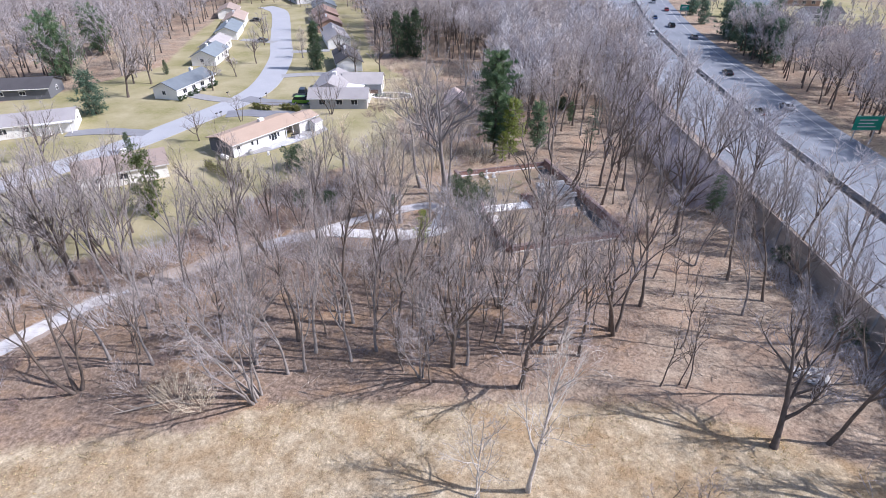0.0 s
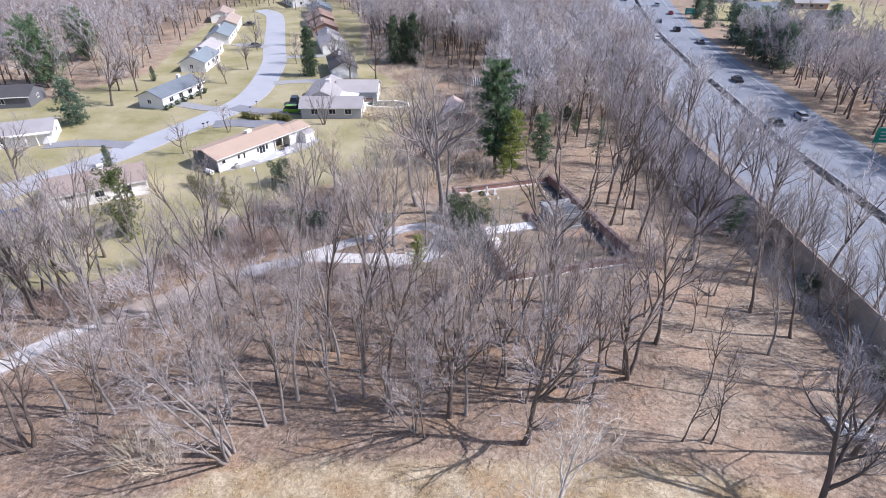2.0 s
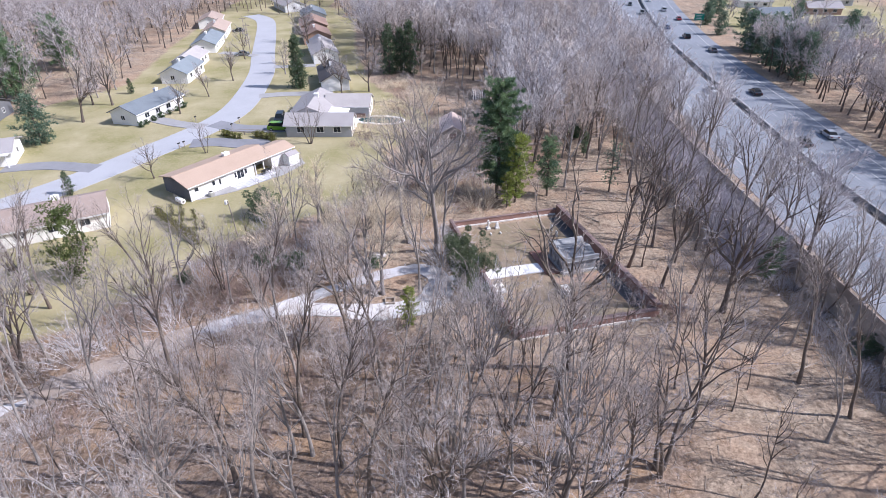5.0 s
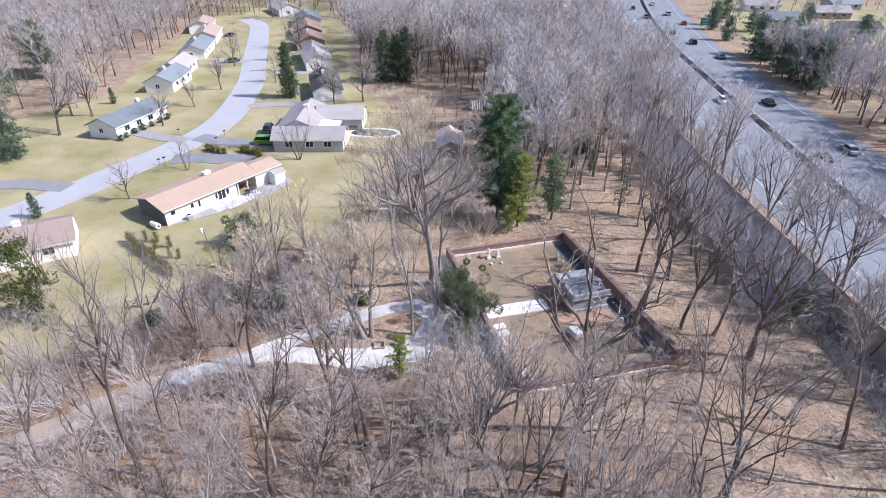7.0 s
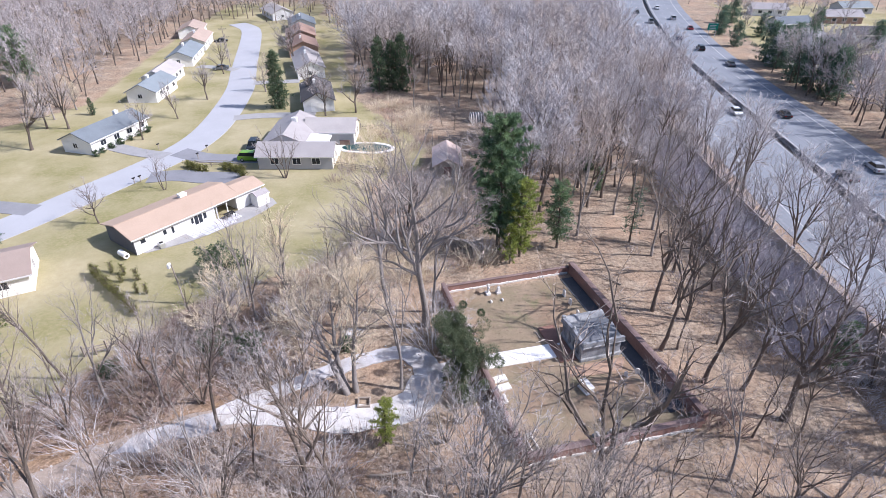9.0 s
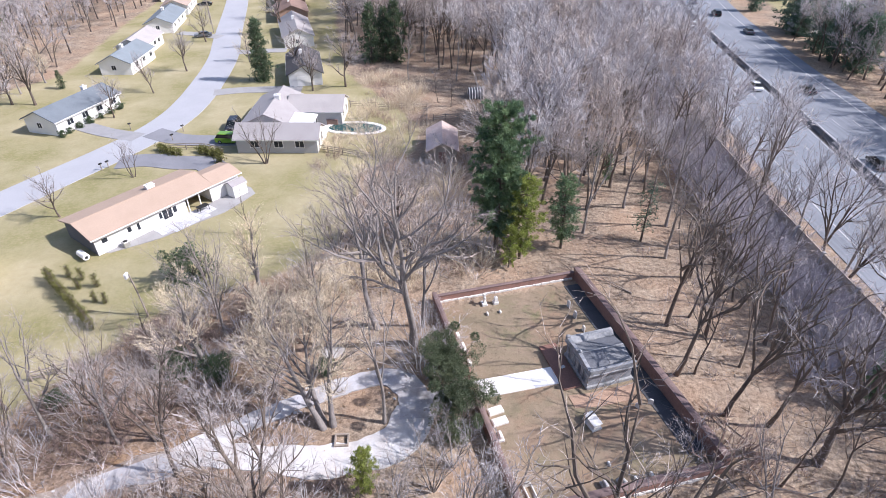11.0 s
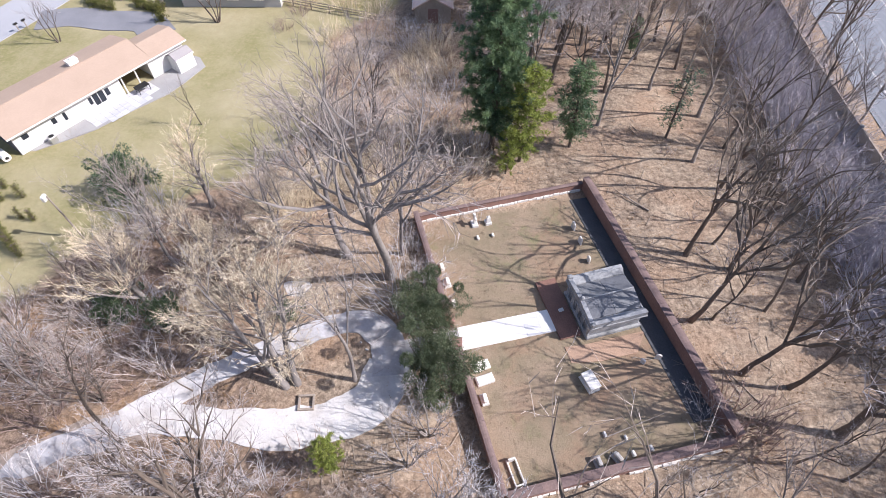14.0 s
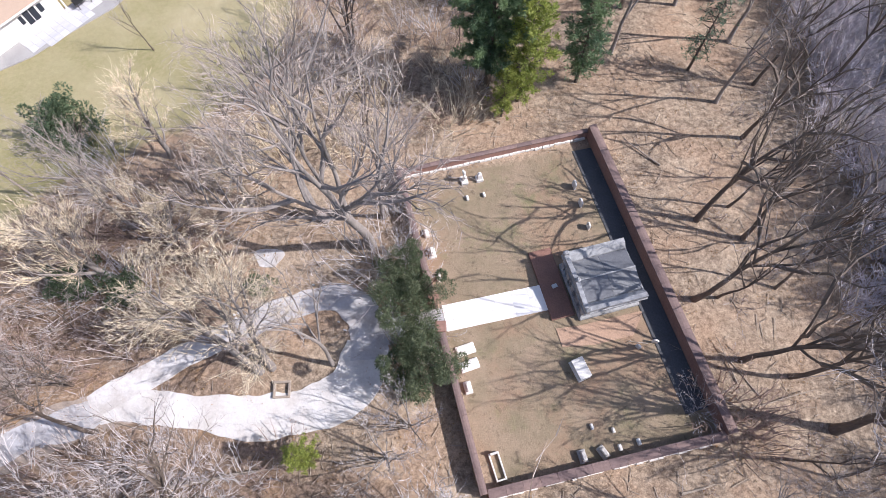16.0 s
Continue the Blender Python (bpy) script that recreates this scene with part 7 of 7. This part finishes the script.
def utility_pole(x, y, h, label):
    u = empty("utility_pole", frame_at(x, y, 15), label, "utility pole")
    part("shaft", Shape().tube([Vector((0, 0, -0.1)), Vector((0, 0, h))], [0.15, 0.1], 8, False), WOOD_GREY, u)
    part("crossarm", Shape().box(-1.1, -0.06, h - 0.9, 1.1, 0.06, h - 0.75), WOOD_GREY, u)
    for k in (-1, -0.4, 0.4, 1):
        part("insulator", Shape().disc_stack(k, 0, [(h - 0.748, 0.04), (h - 0.62, 0.05), (h - 0.58, 0.02)], 8), GLASS, u)


utility_pole(-66.5, 214.5, 9.5, "brown wooden utility pole beside the street")
utility_pole(-62.5, 205, 9.0, "brown wooden utility pole beside the street")


def mailbox(x, y, deg):
    b = empty("mailbox", frame_at(x, y, deg), "dark mailbox on a post beside the street", "mailbox", "mailboxes")
    part("post", Shape().box(-0.05, -0.05, -0.1, 0.05, 0.05, 1.0), WOOD_GREY, b)
    sect = [(-0.1, 1.002), (0.1, 1.002), (0.1, 1.14), (0.05, 1.22), (-0.05, 1.22), (-0.1, 1.14)]
    part("box", Shape().loft([[(x0, y0, z0) for y0, z0 in sect] for x0 in (-0.26, 0.26)]), TYRE, b)


for x, y in ((-51.6, 121.8), (-51.0, 122.7), (-44.6, 137.0), (-54.5, 137.8), (-44.9, 133.0)):
    mailbox(x, y, 60)


# ---- highway signs and vehicles ----
def road_sign(x, y, deg, w, h, z, label):
    s = empty("highway_sign", frame_at(x, y, deg), label, "road sign")
    for sx in (-w * 0.35, w * 0.35):
        part("post", Shape().box(sx - 0.09, 0.05, -0.1, sx + 0.09, 0.23, z + h), METAL, s)
    pn = part("panel", Shape().block(-w / 2, -0.03, z, w / 2, 0.045, z + h, 0.02), SIGN_GREEN, s)
    for zb in (z + 0.06, z + h - 0.12):
        part("border", Shape().box(-w / 2 + 0.06, -0.045, zb, w / 2 - 0.06, -0.033, zb + 0.06), PAINT_WHITE, pn)
    for k in range(3):
        part("text_bar", Shape().box(-w * 0.34, -0.045, z + h * (0.22 + 0.22 * k), w * (0.30 - 0.1 * (k % 2)), -0.033, z + h * (0.30 + 0.22 * k)), PAINT_WHITE, pn)


road_sign(97.5, 246, -12, 3.4, 2.3, 2.6, "green highway sign on steel posts")
road_sign(83.5, 107, 0, 5.6, 3.0, 2.4, "large green highway sign on steel posts")


def car(paint, m, label, style="sedan", group="highway traffic"):
    c = empty("car", m, label, "car", group)
    if style == "sedan":
        L, W, prof, cab = 4.7, 1.8, [(0, 0.35), (0.05, 0.68), (0.95, 0.82), (3.6, 0.9), (4.6, 0.85), (4.7, 0.45)], (1.05, 1.75, 3.2, 4.0, 1.42)
    elif style == "suv":
        L, W, prof, cab = 4.8, 1.9, [(0, 0.4), (0.05, 0.85), (1.0, 1.0), (3.9, 1.08), (4.72, 1.05), (4.8, 0.5)], (1.1, 1.7, 4.2, 4.65, 1.75)
    else:
        L, W, prof, cab = 6.5, 2.2, [(0, 0.5), (0.05, 1.1), (0.8, 1.3), (2.0, 1.35), (6.45, 1.35), (6.5, 0.6)], (0.7, 1.1, 6.3, 6.45, 2.7)
    body = Shape()
    ring = lambda y, ins: [(x - L / 2, y, z) for x, z in prof] + [(L / 2 - 0.1, y, 0.28), (0.1 - L / 2, y, 0.28)]
    body.loft([[(x * 0.985, y * 0.98, z) for x, y, z in ring(-W / 2, 0)], ring(-W / 2 + 0.12, 0), ring(W / 2 - 0.12, 0), [(x * 0.985, y * 0.98, z) for x, y, z in ring(W / 2, 0)]])
    part("body", body, paint, c)
    a, b, d, e, h = [v - L / 2 if i < 4 else v for i, v in enumerate(cab)]
    zb, k = prof[3][1] - 0.06, 0.16
    glass = Shape().hexa([(a, -W / 2 + 0.08, zb), (e, -W / 2 + 0.08, zb), (e, W / 2 - 0.08, zb), (a, W / 2 - 0.08, zb),
                          (b, -W / 2 + 0.08 + k, h - 0.06), (d, -W / 2 + 0.08 + k, h - 0.06), (d, W / 2 - 0.08 - k, h - 0.06), (b, W / 2 - 0.08 - k, h - 0.06)])
    part("cabin_glass", glass, CAR_GLASS if style != "van" else paint, c)
    part("roof", Shape().hexa([(b - 0.05, -W / 2 + 0.22, h - 0.058), (d + 0.05, -W / 2 + 0.22, h - 0.058), (d + 0.05, W / 2 - 0.22, h - 0.058), (b - 0.05, W / 2 - 0.22, h - 0.058),
                              (b + 0.1, -W / 2 + 0.3, h), (d - 0.1, -W / 2 + 0.3, h), (d - 0.1, W / 2 - 0.3, h), (b + 0.1, W / 2 - 0.3, h)]), paint, c)
    for wx in (-L / 2 + 0.85, L / 2 - 0.9):
        for sy in (-1, 1):
            y0, y1 = sy * (W / 2 - 0.2), sy * (W / 2 + 0.01)
            ty = Shape().loft([[(wx + 0.33 * math.cos(t), y, 0.33 + 0.33 * math.sin(t)) for t in np.linspace(0, 2 * math.pi, 13)[:-1]] for y in (min(y0, y1), max(y0, y1))])
            wh = part("wheel", ty, TYRE, c)
            ys = sorted((y1 + sy * 0.003, y1 + sy * 0.02))
            part("rim", Shape().loft([[(wx + 0.2 * math.cos(t), y, 0.33 + 0.2 * math.sin(t)) for t in np.linspace(0, 2 * math.pi, 9)[:-1]] for y in ys]), METAL, wh)
    for sy in (-1, 1):
        part("headlight", Shape().box(-L / 2 - 0.015, sy * (W / 2 - 0.3) - 0.17, 0.55, -L / 2 + 0.06, sy * (W / 2 - 0.3) + 0.17, 0.68), LAMP_GLASS, c)
        part("tail_lamp", Shape().box(L / 2 - 0.06, sy * (W / 2 - 0.25) - 0.14, 0.62, L / 2 + 0.01, sy * (W / 2 - 0.25) + 0.14, 0.78), TAIL_GLASS, c)
    return c


def on_highway(off, y):
    x = line_x(MEDIAN, y)
    d = math.degrees(math.atan2(4.0, line_x(MEDIAN, y + 4) - x))
    return pose(x + off, y, 0.022, 0, 0, d + (180 if off > 0 else 0))


for off, y, pn, st, lb in ((3.3, 124, "black", "sedan", "black sedan on the highway"), (10.4, 128, "silver", "sedan", "silver sedan on the highway"),
                           (6.9, 158, "black", "sedan", "black sedan on the highway"), (10.4, 205, "grey", "sedan", "grey sedan on the highway"),
                           (6.9, 226, "black", "suv", "black utility car on the highway"), (3.3, 243, "blue", "sedan", "dark blue sedan on the highway"), (10.4, 262, "red", "sedan", "dark red sedan on the highway"),
                           (6.9, 284, "silver", "suv", "silver utility car on the highway"), (-3.3, 212, "white", "sedan", "white sedan on the highway"), (-6.9, 238, "silver", "sedan", "silver sedan on the highway"),
                           (-10.4, 255, "white", "van", "white box van on the highway"), (-3.3, 276, "grey", "suv", "grey utility car on the highway"), 
                           (-3.3, 160, "white", "sedan", "white sedan on the highway"), (-6.9, 300, "black", "sedan", "black sedan far along the highway"), (3.3, 312, "white", "sedan", "white sedan far along the highway")):
    car(CAR_PAINTS[pn], on_highway(off, y), lb, st)
car(CAR_PAINTS["green"], pose(-34.6, 132.4, 0.03, 0, 0, 178), "lime green jeep parked in the drive", "suv", "parked cars")
car(CAR_PAINTS["black"], pose(-36.0, 138.5, 0.0, 0, 0, 95), "black car parked beside the grey house", "suv", "parked cars")
car(CAR_PAINTS["blue"], pose(-66.5, 81.0, 0.0, 0, 0, 20), "dark blue car parked behind the corner house", "suv", "parked cars")
car(CAR_PAINTS["grey"], pose(-63.8, 200.6, 0.03, 0, 0, 20), "dark car parked in a drive", "sedan", "parked cars")
car(CAR_PAINTS["black"], pose(-77.0, 239.0, 0.0, 0, 0, 15), "dark car parked on the lawn drive", "sedan", "parked cars")
